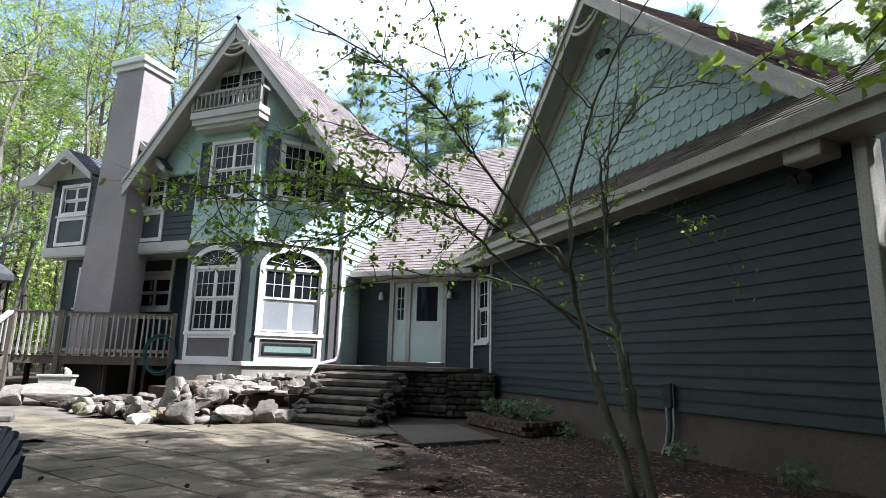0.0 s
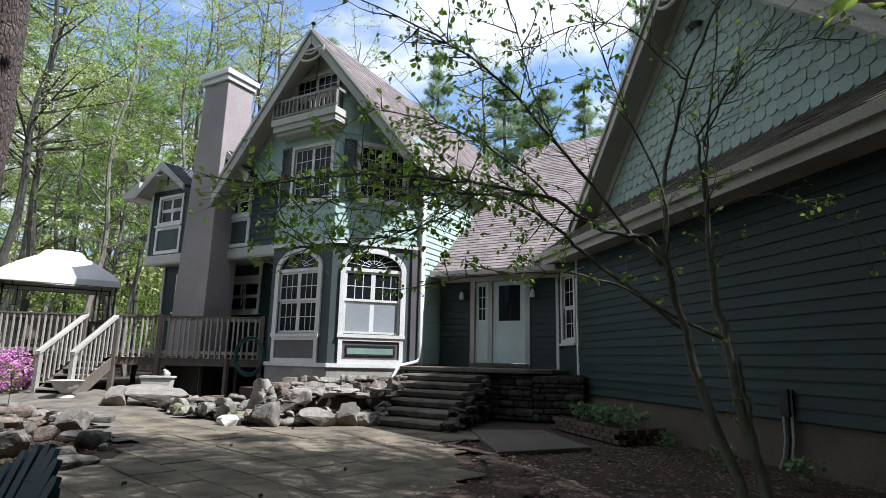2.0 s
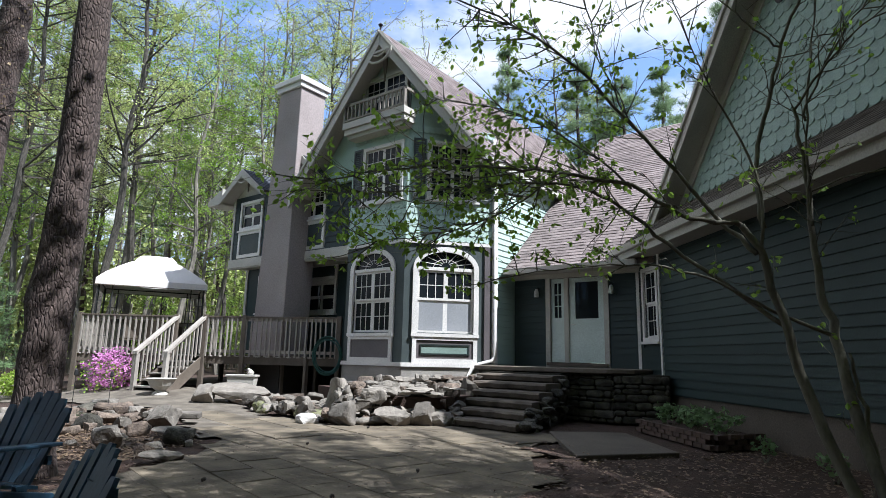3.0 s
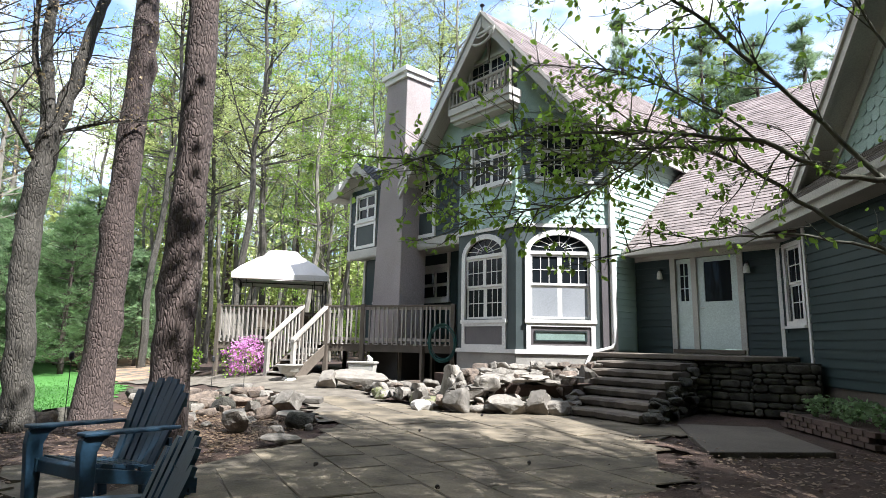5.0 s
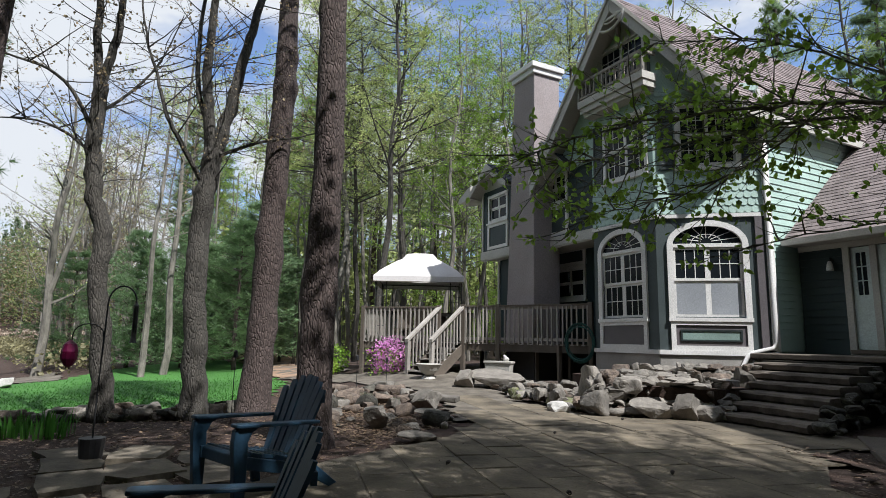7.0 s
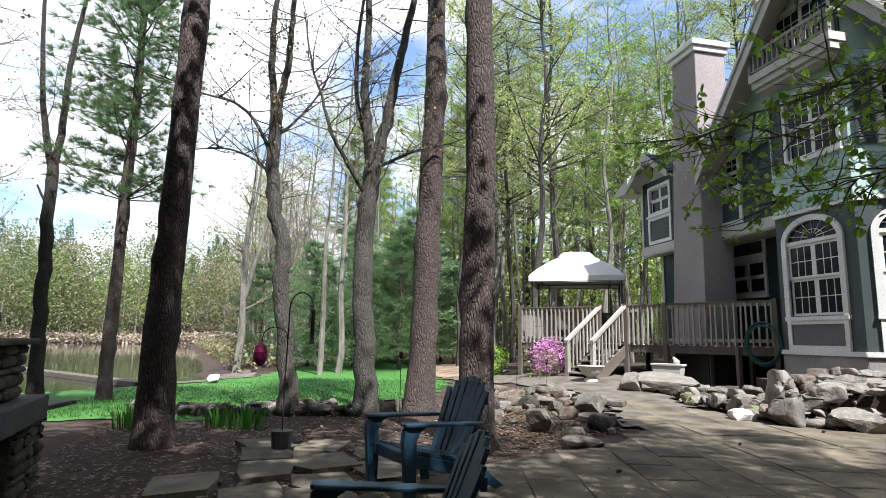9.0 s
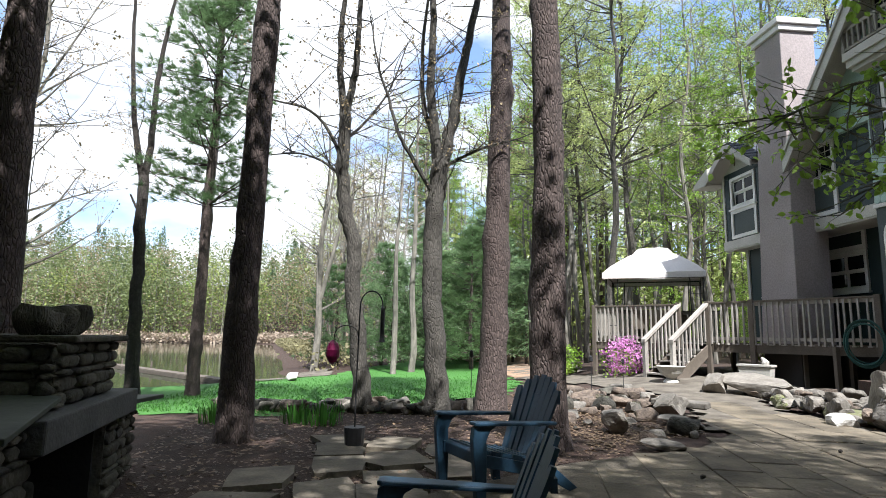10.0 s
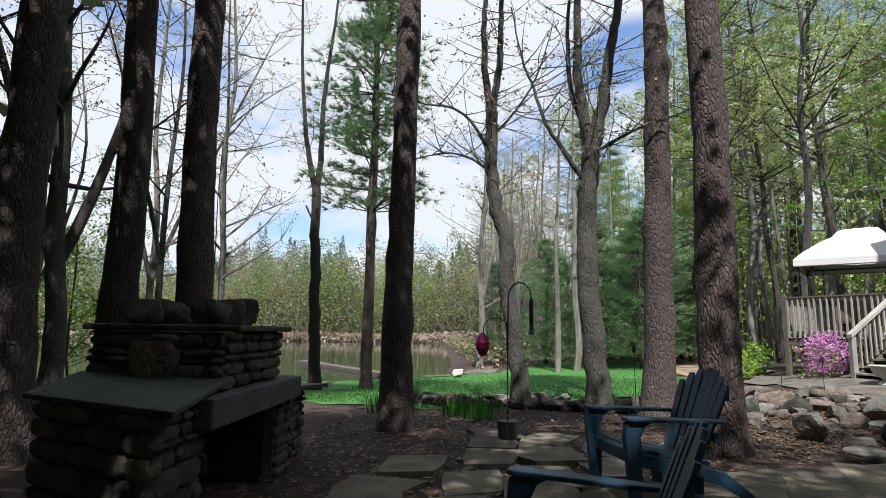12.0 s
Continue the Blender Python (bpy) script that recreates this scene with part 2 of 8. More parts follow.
M_BRUSH = leaf_mat("far_brush", (0.26, 0.23, 0.12), (0.15, 0.14, 0.07))
M_LEAF_G = leaf_mat("far_fresh_leaf", (0.21, 0.29, 0.075), (0.14, 0.20, 0.05), 0.4, 0.2)
M_NEEDLE_F = leaf_mat("far_pine_needle", (0.10, 0.155, 0.075), (0.065, 0.10, 0.05), 0.3, 0.2)
M_REED = leaf_mat("dry_reed", (0.40, 0.32, 0.25), (0.29, 0.23, 0.175), 0.3, 0.15)
M_GRASS = leaf_mat("grass_blade", (0.07, 0.20, 0.03), (0.045, 0.14, 0.02))
M_LITTER = leaf_mat("dead_leaf", (0.18, 0.122, 0.075), (0.09, 0.06, 0.04), 0.1)
M_BARK_L = mat("smooth_pale_bark", (0.21, 0.19, 0.16), (0.095, 0.086, 0.072), scale=5.0, spread=0.35, rough=0.9, bump=0.4, bscale=12, stretch=(1, 1, 0.4))
M_BARK_D = bark_mat("dark_bark", (0.075, 0.062, 0.054), (0.03, 0.025, 0.022), 34.0, 0.3)
M_TWIG = mat("olive_twig_bark", (0.16, 0.155, 0.12), (0.08, 0.075, 0.06), scale=8.0, rough=0.9, bump=0.3, stretch=(1, 1, 0.4))
M_STRAW = mat("pine_straw", (0.30, 0.20, 0.13), (0.19, 0.12, 0.08), scale=1.2, rough=1.0, bump=0.6, bscale=30)
M_SHADE_SOIL = mat("shaded_dry_soil", (0.08, 0.065, 0.052), (0.05, 0.04, 0.032), scale=2.0, rough=1.0, bump=0.5, bscale=30)
M_JOINT = mat("sandy_joint", (0.13, 0.11, 0.082), (0.055, 0.045, 0.035), scale=3.0, rough=1.0, bump=0.5, bscale=40)
# darker copy of the weathered deck wood, for railings in shade
M_DECK_SHADE = mat("shaded_grey_deck_wood", (0.27, 0.245, 0.215), (0.18, 0.16, 0.14), scale=3.0, rough=0.85, bump=0.3, vary=0.15)
M_STONE_B = mat("brown_field_stone", (0.165, 0.126, 0.098), (0.07, 0.054, 0.045), scale=5.0, spread=0.35, relief=0.04, rough=0.9, bump=0.7, bscale=14, fine=45, vary=0.3)
M_FLAG_B = mat("brown_flagstone", (0.155, 0.130, 0.098), (0.07, 0.058, 0.045), scale=3.5, spread=0.4, rough=0.9, bump=0.5, bscale=14, fine=40, vary=0.25)
M_WATER = mat("pond_water", (0.035, 0.045, 0.025), (0.028, 0.038, 0.02), scale=0.1, rough=0.06, bump=0.05, bscale=1.2, fine=2.0, spec=0.6)


# ---- building blocks ----
class Shell:
    """Collects corners and faces of one mesh."""
    def __init__(self):
        self.v, self.f = [], []

    def add(self, vs, fs):
        k = len(self.v)
        self.v += [tuple(p) for p in vs]
        self.f += [tuple(i + k for i in f) for f in fs]
        return self

    def box(self, x0, x1, y0, y1, z0, z1, m=None):
        vs = [Vector((x, y, z)) for z in (z0, z1) for y in (y0, y1) for x in (x0, x1)]
        if m is not None:
            vs = [m @ p for p in vs]
        return self.add(vs, [(0, 2, 3, 1), (4, 5, 7, 6), (0, 1, 5, 4), (1, 3, 7, 5), (3, 2, 6, 7), (2, 0, 4, 6)])

    def prism(self, poly, h0, h1, axis="y", m=None):
        """A polygon of (a, b) pushed from h0 to h1: along y the pairs are x, z; along z they are x, y; along x they are y, z."""
        put = {"y": lambda a, b, h: (a, h, b), "z": lambda a, b, h: (a, b, h), "x": lambda a, b, h: (h, a, b)}[axis]
        n = len(poly)
        vs = [Vector(put(a, b, h)) for h in (h0, h1) for a, b in poly]
        if m is not None:
            vs = [m @ p for p in vs]
        fs = [tuple(range(n)), tuple(range(2 * n - 1, n - 1, -1))] + [(i, i + n, (i + 1) % n + n, (i + 1) % n) for i in range(n)]
        return self.add(vs, fs)

    def tube(self, pts, radii, n=8, closed=False):
        """A round bar along pts with a radius at each."""
        pts = [Vector(p) for p in pts]
        rings, up = [], None
        for i, p in enumerate(pts):
            a, b = pts[max(i - 1, 0)], pts[min(i + 1, len(pts) - 1)]
            if closed:
                a, b = pts[i - 1], pts[(i + 1) % len(pts)]
            d = (b - a).normalized()
            if up is None:
                up = d.orthogonal().normalized()
            up = (up - d * up.dot(d)).normalized()
            s = d.cross(up)
            r = radii[i] if hasattr(radii, "__len__") else radii
            rings.append([p + (up * math.cos(2 * math.pi * k / n) + s * math.sin(2 * math.pi * k / n)) * r for k in range(n)])
        k = len(self.v)
        for r in rings:
            self.v += [tuple(q) for q in r]
        m = len(rings)
        for i in range(m if closed else m - 1):
            for j in range(n):
                a, b = k + i * n + j, k + i * n + (j + 1) % n
                c = k + ((i + 1) % m) * n
                self.f.append((a, b, c + (j + 1) % n, c + j))
        if not closed:
            self.f.append(tuple(k + j for j in reversed(range(n))))
            self.f.append(tuple(k + (m - 1) * n + j for j in range(n)))
        return self

    def mesh(self, name, material, smooth=False):
        me = bpy.data.meshes.new(name)
        me.from_pydata(self.v, [], self.f)
        me.materials.append(material)
        bm = bmesh.new()
        bm.from_mesh(me)
        bmesh.ops.recalc_face_normals(bm, faces=bm.faces)
        bm.to_mesh(me)
        bm.free()
        if smooth:
            me.polygons.foreach_set("use_smooth", [True] * len(me.polygons))
        return me


def part(name, shell, material, parent, label="", smooth=False, bevel=0.0):
    me = shell if isinstance(shell, bpy.types.Mesh) else shell.mesh(name, material, smooth)
    ob = new(name, me)
    ob.parent = parent
    if label:
        ob["label"] = label
    if bevel:
        b = ob.modifiers.new("bevel", "BEVEL")
        b.width, b.segments, b.limit_method = bevel, 2, "ANGLE"
    return ob


def thing(name, label, category, group="", kind="", at=None):
    ob = new(name)
    ob.empty_display_size = 0.2
    if at is not None:
        ob.matrix_basis = at
    return tagged(ob, label, category, group, kind)


def solid(name, shell, material, label, category, group="", kind="", smooth=False, at=None, bevel=0.0):
    ob = new(name, shell if isinstance(shell, bpy.types.Mesh) else shell.mesh(name, material, smooth))
    if at is not None:
        ob.matrix_basis = at
    if bevel:
        b = ob.modifiers.new("bevel", "BEVEL")
        b.width, b.segments, b.limit_method = bevel, 2, "ANGLE"
    return tagged(ob, label, category, group, kind)


def face_of(p0, p1):
    """The frame of a wall seen from outside, from its left foot p0 to p1: x along, y into the house, z up. And its length."""
    d = Vector((p1[0] - p0[0], p1[1] - p0[1], 0))
    u = d.normalized()
    return Matrix(((u.x, -u.y, 0, p0[0]), (u.y, u.x, 0, p0[1]), (0, 0, 1, 0), (0, 0, 0, 1))), d.length


def pierced(shell, m, a0, a1, z0, z1, holes, thick=0.15, front=0.0):
    """A wall slab with rectangular openings (a0, a1, z0, z1) cut through."""
    xs = sorted({a0, a1, *[h[0] for h in holes], *[h[1] for h in holes]})
    zs = sorted({z0, z1, *[h[2] for h in holes], *[h[3] for h in holes]})
    nx, nz, base = len(xs), len(zs), len(shell.v)
    solid_ = lambda i, k: 0 <= i < nx - 1 and 0 <= k < nz - 1 and not any(h[0] < (xs[i] + xs[i + 1]) / 2 < h[1] and h[2] < (zs[k] + zs[k + 1]) / 2 < h[3] for h in holes)
    ids = {}

    def at(i, k, b):
        if (i, k, b) not in ids:
            ids[i, k, b] = len(shell.v)
            shell.v.append(tuple(m @ Vector((xs[i], front + thick * b, zs[k]))))
        return ids[i, k, b]

    for i in range(nx - 1):
        for k in range(nz - 1):
            if not solid_(i, k):
                continue
            shell.f.append((at(i, k, 0), at(i + 1, k, 0), at(i + 1, k + 1, 0), at(i, k + 1, 0)))
            shell.f.append((at(i, k + 1, 1), at(i + 1, k + 1, 1), at(i + 1, k, 1), at(i, k, 1)))
            for di, dk, p, q in ((-1, 0, (i, k), (i, k + 1)), (1, 0, (i + 1, k), (i + 1, k + 1)), (0, -1, (i, k), (i + 1, k)), (0, 1, (i, k + 1), (i + 1, k + 1))):
                if not solid_(i + di, k + dk):
                    shell.f.append((at(*p, 0), at(*q, 0), at(*q, 1), at(*p, 1)))
    return shell


# ---- ground, lawn, lake, paving ----
LAKE_P, LAKE_U = Vector((-20.0, -17.5)), Vector((-0.98, -0.20)).normalized()
WATER_Z = -0.75


def lake_depth(x, y):
    """Metres inside the lake's shore (negative: on land)."""
    q = Vector((x, y)) - LAKE_P
    d1 = q.dot(Vector((LAKE_U.y, -LAKE_U.x)))
    d1 = -d1 if Vector((LAKE_U.y, -LAKE_U.x)).y > 0 else d1
    n2 = Vector((-0.65, -0.76))
    d2 = q.dot(n2)
    w = 0.9 * noise.noise((x * 0.13, y * 0.13, 3.0))
    return min(d1, d2, 105 + x) + w


def height(x, y):
    """The lie of the land: level by the house, falling to the lake, rising beyond it."""
    d = lake_depth(x, y)
    if d > 0:
        return WATER_Z - 0.03 - 0.12 * min(d, 6)
    far = min(90.0, max(0.0, -112 - x))
    rise = 0.32 * min(1, max(0, (-4.5 - x) / 4)) * min(1, max(0, (y + 8.0) / 2.5)) * min(1, max(0, (x + 24) / 8))
    up = WATER_Z + 0.10 * min(-d, 3) + 0.033 * min(max(-d - 3, 0), 14)
    bump = 0.03 * noise.noise((x * 0.4, y * 0.4, 0)) if (x < -9 or y < -14) else 0.0
    return min(0.0, up) + far * 0.20 + bump + rise


def inside(poly, x, y):
    c = False
    for (x0, y0), (x1, y1) in zip(poly, poly[1:] + poly[:1]):
        if (y0 > y) != (y1 > y) and x < (x1 - x0) * (y - y0) / (y1 - y0) + x0:
            c = not c
    return c


gs, N = Shell(), 150
def warp(i):
    s = (i / N) * 2 - 1
    return 26 * s + 1400 * s ** 7
for i in range(N + 1):
    for j in range(N + 1):
        x, y = warp(i) - 8, warp(j) - 12
        gs.v.append((x, y, height(x, y) - 0.03))
for i in range(N):
    for j in range(N):
        a = i * (N + 1) + j
        gs.f.append((a, a + N + 1, a + N + 2, a + 1))
solid("ground", gs, M_SOIL, "brown bark mulch, bare soil and forest floor", "ground", kind="structure", smooth=True)

solid("lake", Shell().prism([(-16, -14), (-8, -60), (-50, -160), (-112, -170), (-112, -20), (-60, -16)], WATER_Z - 0.02, WATER_Z, "z"), M_WATER, "still green-brown lake water", "lake", kind="structure")


def sheet(name, poly, cell, lift, material, label, category, wob=0.25):
    """A soft-edged sheet lying on the ground inside a polygon."""
    xs, ys = [p[0] for p in poly], [p[1] for p in poly]
    sh, idx = Shell(), {}
    nx, ny = int((max(xs) - min(xs)) / cell) + 2, int((max(ys) - min(ys)) / cell) + 2
    def vert(i, j):
        if (i, j) not in idx:
            x, y = min(xs) + i * cell, min(ys) + j * cell
            idx[i, j] = len(sh.v)
            sh.v.append((x + random.uniform(-0.3, 0.3) * cell, y + random.uniform(-0.3, 0.3) * cell, height(x, y) + lift))
        return idx[i, j]
    for i in range(nx):
        for j in range(ny):
            x, y = min(xs) + (i + 0.5) * cell, min(ys) + (j + 0.5) * cell
            wx, wy = wob * noise.noise((x * 1.3, y * 1.3, 1)), wob * noise.noise((x * 1.3, y * 1.3, 7))
            if inside(poly, x + wx, y + wy):
                sh.f.append((vert(i, j), vert(i + 1, j), vert(i + 1, j + 1), vert(i, j + 1)))
    return solid(name, sh, material, label, category, kind="structure")


LAWN = [(-3.9, -12.3), (-3.7, -14.9), (-4.1, -16.8), (-6.0, -20.3), (-9.5, -22.0), (-13.5, -20.3), (-15.0, -17.6), (-20, -15.0), (-30, -11.5), (-30, -7.3), (-22, -8.2), (-12, -8.6), (-6.5, -10.2)]
sheet("lawn", LAWN, 0.28, -0.014, M_LAWN, "short bright green lawn with tree shade", "lawn")
sheet("gravel_shore", [(-13.5, -17.2), (-20, -15.3), (-24, -16.0), (-18, -18.5)], 0.4, 0.02, M_PATH, "pale grey gravel at the lake shore", "gravel")
sheet("pine_straw", [(-22, -8.1), (-31, -7.2), (-33, -11.8), (-40, -10), (-42, -3), (-24, -3), (-14, -6.5), (-14, -8.4)], 0.5, 0.006, M_STRAW, "reddish pine straw under the trees", "ground cover")
PATH_AREA = [(-1.2, -5.9), (-2.6, -6.0), (-4.4, -5.6), (-6.4, -4.6), (-9.0, -4.9), (-10.5, -6.2), (-13, -7.2), (-26, -5.0), (-27, -6.6), (-14, -8.4), (-9.0, -7.6), (-5.8, -7.0), (-3.2, -7.7), (-1.2, -8.5)]
sheet("path", PATH_AREA, 0.25, 0.008, M_PATH, "pale stone-dust garden path", "path", wob=0.15)
# soil sheet whose dark colour includes the deck's shade
sheet("path", [(-9.5, -2.2), (-4.3, -2.2), (-4.3, -5.0), (-7.2, -4.0), (-9.5, -4.5)], 0.3, 0.004, M_SHADE_SOIL, "dry soil beneath the deck, coloured dark for shade", "ground cover", wob=0.1)
# far sandy clearing right of the lawn
sheet("clearing", [(-13, -6.4), (-24, -3.2), (-24, -5.0), (-13, -7.4)], 0.4, 0.016, M_PATH, "pale bare clearing behind the garden", "ground cover")

sheet("mulch_edge", [(9.2, -14.0), (7.6, -12.3), (4.75, -10.4), (4.15, -9.0), (3.95, -7.6), (3.35, -6.6), (2.6, -6.2), (2.75, -5.5), (3.6, -6.4), (4.4, -7.6), (5.2, -9.8), (8.6, -11.8)], 0.10, 0.034, M_SOIL, "bark mulch spilling over the edge of the paving", "ground cover", wob=0.30)

# flagstone patio, laid in rows
PATIO = [(2.2, -4.25), (1.7, -4.52), (0.3, -4.52), (-0.6, -5.6), (-1.3, -6.1), (-2.6, -6.2), (-4.6, -5.9), (-4.4, -6.6), (-2.8, -7.3), (-1.0, -8.3), (0.0, -9.3), (0.75, -11.0), (1.6, -12.2), (2.2, -12.9), (4.0, -13.3), (5.0, -15.6), (9.0, -15.6), (8.0, -12.0), (4.6, -9.8), (3.6, -7.6), (2.6, -5.9)]
PA = radians(-14)
pu, pv = Vector((math.cos(PA), math.sin(PA))), Vector((-math.sin(PA), math.cos(PA)))
patio = thing("patio", "worn flagstone patio with dark joints and fallen twigs", "patio", kind="structure")
part("bedding", Shell().prism(PATIO, -0.02, 0.004, "z"), M_JOINT, patio, "dark sandy joints")
flag_n = 0
v = -16.0
while v < 2.0:
    dv_ = random.choice((0.46, 0.6, 0.6, 0.75))
    u = -8.0 + random.uniform(0, 0.6)
    while u < 14:
        du = random.choice((0.6, 0.75, 0.9, 1.05, 0.6))
        c = pu * (u + du / 2) + pv * (v + dv_ / 2)
        if inside(PATIO, c.x, c.y) and flag_n < 330:
            g = 0.009
            k = [(u + g, v + g), (u + du - g, v + g), (u + du - g, v + dv_ - g), (u + g, v + dv_ - g)]
            k = [pu * (a + random.uniform(-0.008, 0.008)) + pv * (b + random.uniform(-0.008, 0.008)) for a, b in k]
            ce = sum(k, Vector((0, 0))) / 4
            hgt = 0.013 + random.uniform(-0.006, 0.008)
            tl = (random.uniform(-0.006, 0.006), random.uniform(-0.006, 0.006))
            lo = [(*p, 0.0) for p in k]
            mi = [(*p, hgt - 0.008 + tl[0] * (i % 2)) for i, p in enumerate(k)]
            hi = [(*(ce + (p - ce) * 0.975), hgt + tl[0] * (i % 2)) for i, p in enumerate(k)]
            s = Shell().add(lo + mi + hi, [(8, 9, 10, 11)] + [(i, (i + 1) % 4, 4 + (i + 1) % 4, 4 + i) for i in range(4)] + [(4 + i, 4 + (i + 1) % 4, 8 + (i + 1) % 4, 8 + i) for i in range(4)])
            part("flagstone", s, M_FLAG, patio)
            flag_n += 1
        u += du
    v += dv_


def boulder(seed, flat=0.6, n=13, rough=0.16):
    """A broken, weathered stone about one metre across, sitting on z = 0: mesh shell."""
    rnd = random.Random(seed)
    off = Vector((rnd.uniform(-50, 50), rnd.uniform(-50, 50), rnd.uniform(-50, 50)))
    bm = bmesh.new()
    bmesh.ops.create_icosphere(bm, subdivisions=3, radius=0.62)
    cuts = [(Vector((rnd.gauss(0, 1), rnd.gauss(0, 1), rnd.gauss(0, 0.8))).normalized(), rnd.uniform(0.24, 0.46)) for _ in range(n)]
    cuts += [(Vector((rnd.gauss(0, 0.15), rnd.gauss(0, 0.15), 1)).normalized(), rnd.uniform(0.26, 0.38))]
    for p in bm.verts:
        q = p.co.copy()
        for nn, d in cuts:
            over = q.dot(nn) - d
            if over > 0:
                q -= nn * over * 0.97
        q *= 1 + rough * noise.noise(q * 2.5 + off) + rough * 0.4 * noise.noise(q * 7 + off)
        q.z = q.z * flat
        p.co = q
    lo = min(p.co.z for p in bm.verts)
    for p in bm.verts:
        p.co.z = max(p.co.z - lo - 0.08 * flat, -0.02)
    s = Shell()
    bm.verts.index_update()
    s.v = [tuple(p.co) for p in bm.verts]
    s.f = [tuple(q.index for q in f.verts) for f in bm.faces]
    bm.free()
    return s


ROCKS = [boulder(100 + k, flat=(0.55, 0.7, 0.85, 0.45)[k % 4]) for k in range(14)]
ROCKS += [boulder(300 + k, flat=(0.55, 0.7, 0.85, 0.45)[k % 4], n=5, rough=0.20) for k in range(14, 26)]     # worn round ones
ROCK_MESH = {}


def stone(parent, x, y, sx, sy, sz, turn, material, z, k=None):
    """A stone that is part of a wall or an edging."""
    k = random.randrange(len(ROCKS)) if k is None else k
    key = (k, material.name)
    if key not in ROCK_MESH:
        ROCK_MESH[key] = ROCKS[k].mesh("stone", material, smooth=k > 13)
    f = (0.55, 0.7, 0.85, 0.45)[k % 4]
    ob = part("stone", ROCK_MESH[key], material, parent)
    ob.matrix_basis = pose(x, y, z, 0, 0, turn) @ Matrix.Diagonal((sx, sy, sz / f / 0.85, 1))


def rock(x, y, sx, sy, sz, turn, material, label, group="", z=None, k=None, name="boulder"):
    k = random.randrange(len(ROCKS)) if k is None else k
    key = (k, material.name)
    if key not in ROCK_MESH:
        ROCK_MESH[key] = ROCKS[k].mesh("boulder", material, smooth=k > 13)
    z = height(x, y) - 0.02 if z is None else z
    f = (0.55, 0.7, 0.85, 0.45)[k % 4]
    ob = new(name, ROCK_MESH[key])
    ob.matrix_basis = pose(x, y, z, 0, 0, turn) @ Matrix.Diagonal((sx, sy, sz / f / 0.85, 1))
    return tagged(ob, label, "rock", group)


# steps and porch
def course_face(parent, a0, a1, z0, z1, m, material, rnd, heights, widths, proud=(0.015, 0.055), skip=None):
    """Courses of rough stones on a face: x along, outwards is -y."""
    z = z0
    while z < z1 - 0.02:
        h = min(rnd.choice(heights) * rnd.uniform(0.9, 1.15), z1 - z)
        a = a0
        while a < a1 - 0.02:
            w = min(rnd.uniform(*widths), a1 - a)
            if not (skip and skip(a + w / 2, z + h / 2)):
                o, g = rnd.uniform(*proud), rnd.uniform(0.002, 0.006)
                x0, x1, b0, b1 = a + g, a + w - g, z + g, z + h - g

                def ring(e, y):
                    """The outline of a worn stone, drawn in by e, its corners cut."""
                    c, d = min(0.32 * w, 0.05) * rnd.uniform(0.5, 1.2), min(0.36 * h, 0.04) * rnd.uniform(0.5, 1.2)
                    q = [(x0 + c, b0), (x1 - c, b0), (x1, b0 + d), (x1, b1 - d), (x1 - c, b1), (x0 + c, b1), (x0, b1 - d), (x0, b0 + d)]
                    mx, mz = (x0 + x1) / 2, (b0 + b1) / 2
                    sx, sz = 1 - 2 * e / max(w, 0.05), 1 - 2 * e / max(h, 0.04)
                    return [(mx + (px - mx) * sx, y + rnd.uniform(-0.004, 0.004), mz + (pz - mz) * sz) for px, pz in q]

                ez = min(0.022, h * 0.22)
                vs = [m @ Vector(p) for p in ring(0, 0.05) + ring(0, -o * 0.4) + ring(ez * 0.45, -o * 0.85) + ring(ez, -o)]
                fs = [tuple(range(24, 32))] + [(r * 8 + i, r * 8 + (i + 1) % 8, r * 8 + 8 + (i + 1) % 8, r * 8 + 8 + i) for r in range(3) for i in range(8)]
                part("stone", Shell().add(vs, fs), material, parent, smooth=True)
            a += w
        z += h


porch = thing("porch", "raised stone porch in front of the entry", "porch")
# porch wall in the darker stone: its deep shade is put into the colour
part("porch_core", Shell().box(-0.98, 2.25, -1.75, -0.02, 0, 0.955).prism([(2.25, -0.02), (2.25, -1.75), (3.2, -1.2), (2.6, -0.3)], 0, 0.955, "z"), M_STONE_D, porch, "dry-stone porch wall in dark stone, for its shade")
rq = random.Random(14)
pslab = [(-0.98, -0.16), (-0.98, -1.95), (-0.4, -1.98), (0.4, -2.02), (1.40, -2.0), (2.2, -1.92), (2.62, -1.55), (2.62, -0.16)]
part("porch_slab", Shell().prism(pslab, 0.96, 1.055, "z"), M_STEP, porch, "thick bluestone porch slab", bevel=0.018)
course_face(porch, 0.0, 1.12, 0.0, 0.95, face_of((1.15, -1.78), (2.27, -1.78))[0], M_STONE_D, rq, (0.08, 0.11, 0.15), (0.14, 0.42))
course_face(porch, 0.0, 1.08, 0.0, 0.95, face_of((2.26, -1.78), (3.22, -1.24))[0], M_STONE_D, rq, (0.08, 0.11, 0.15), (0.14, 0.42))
stairs = thing("garden_steps", "seven broad rough stone steps up to the porch", "steps")
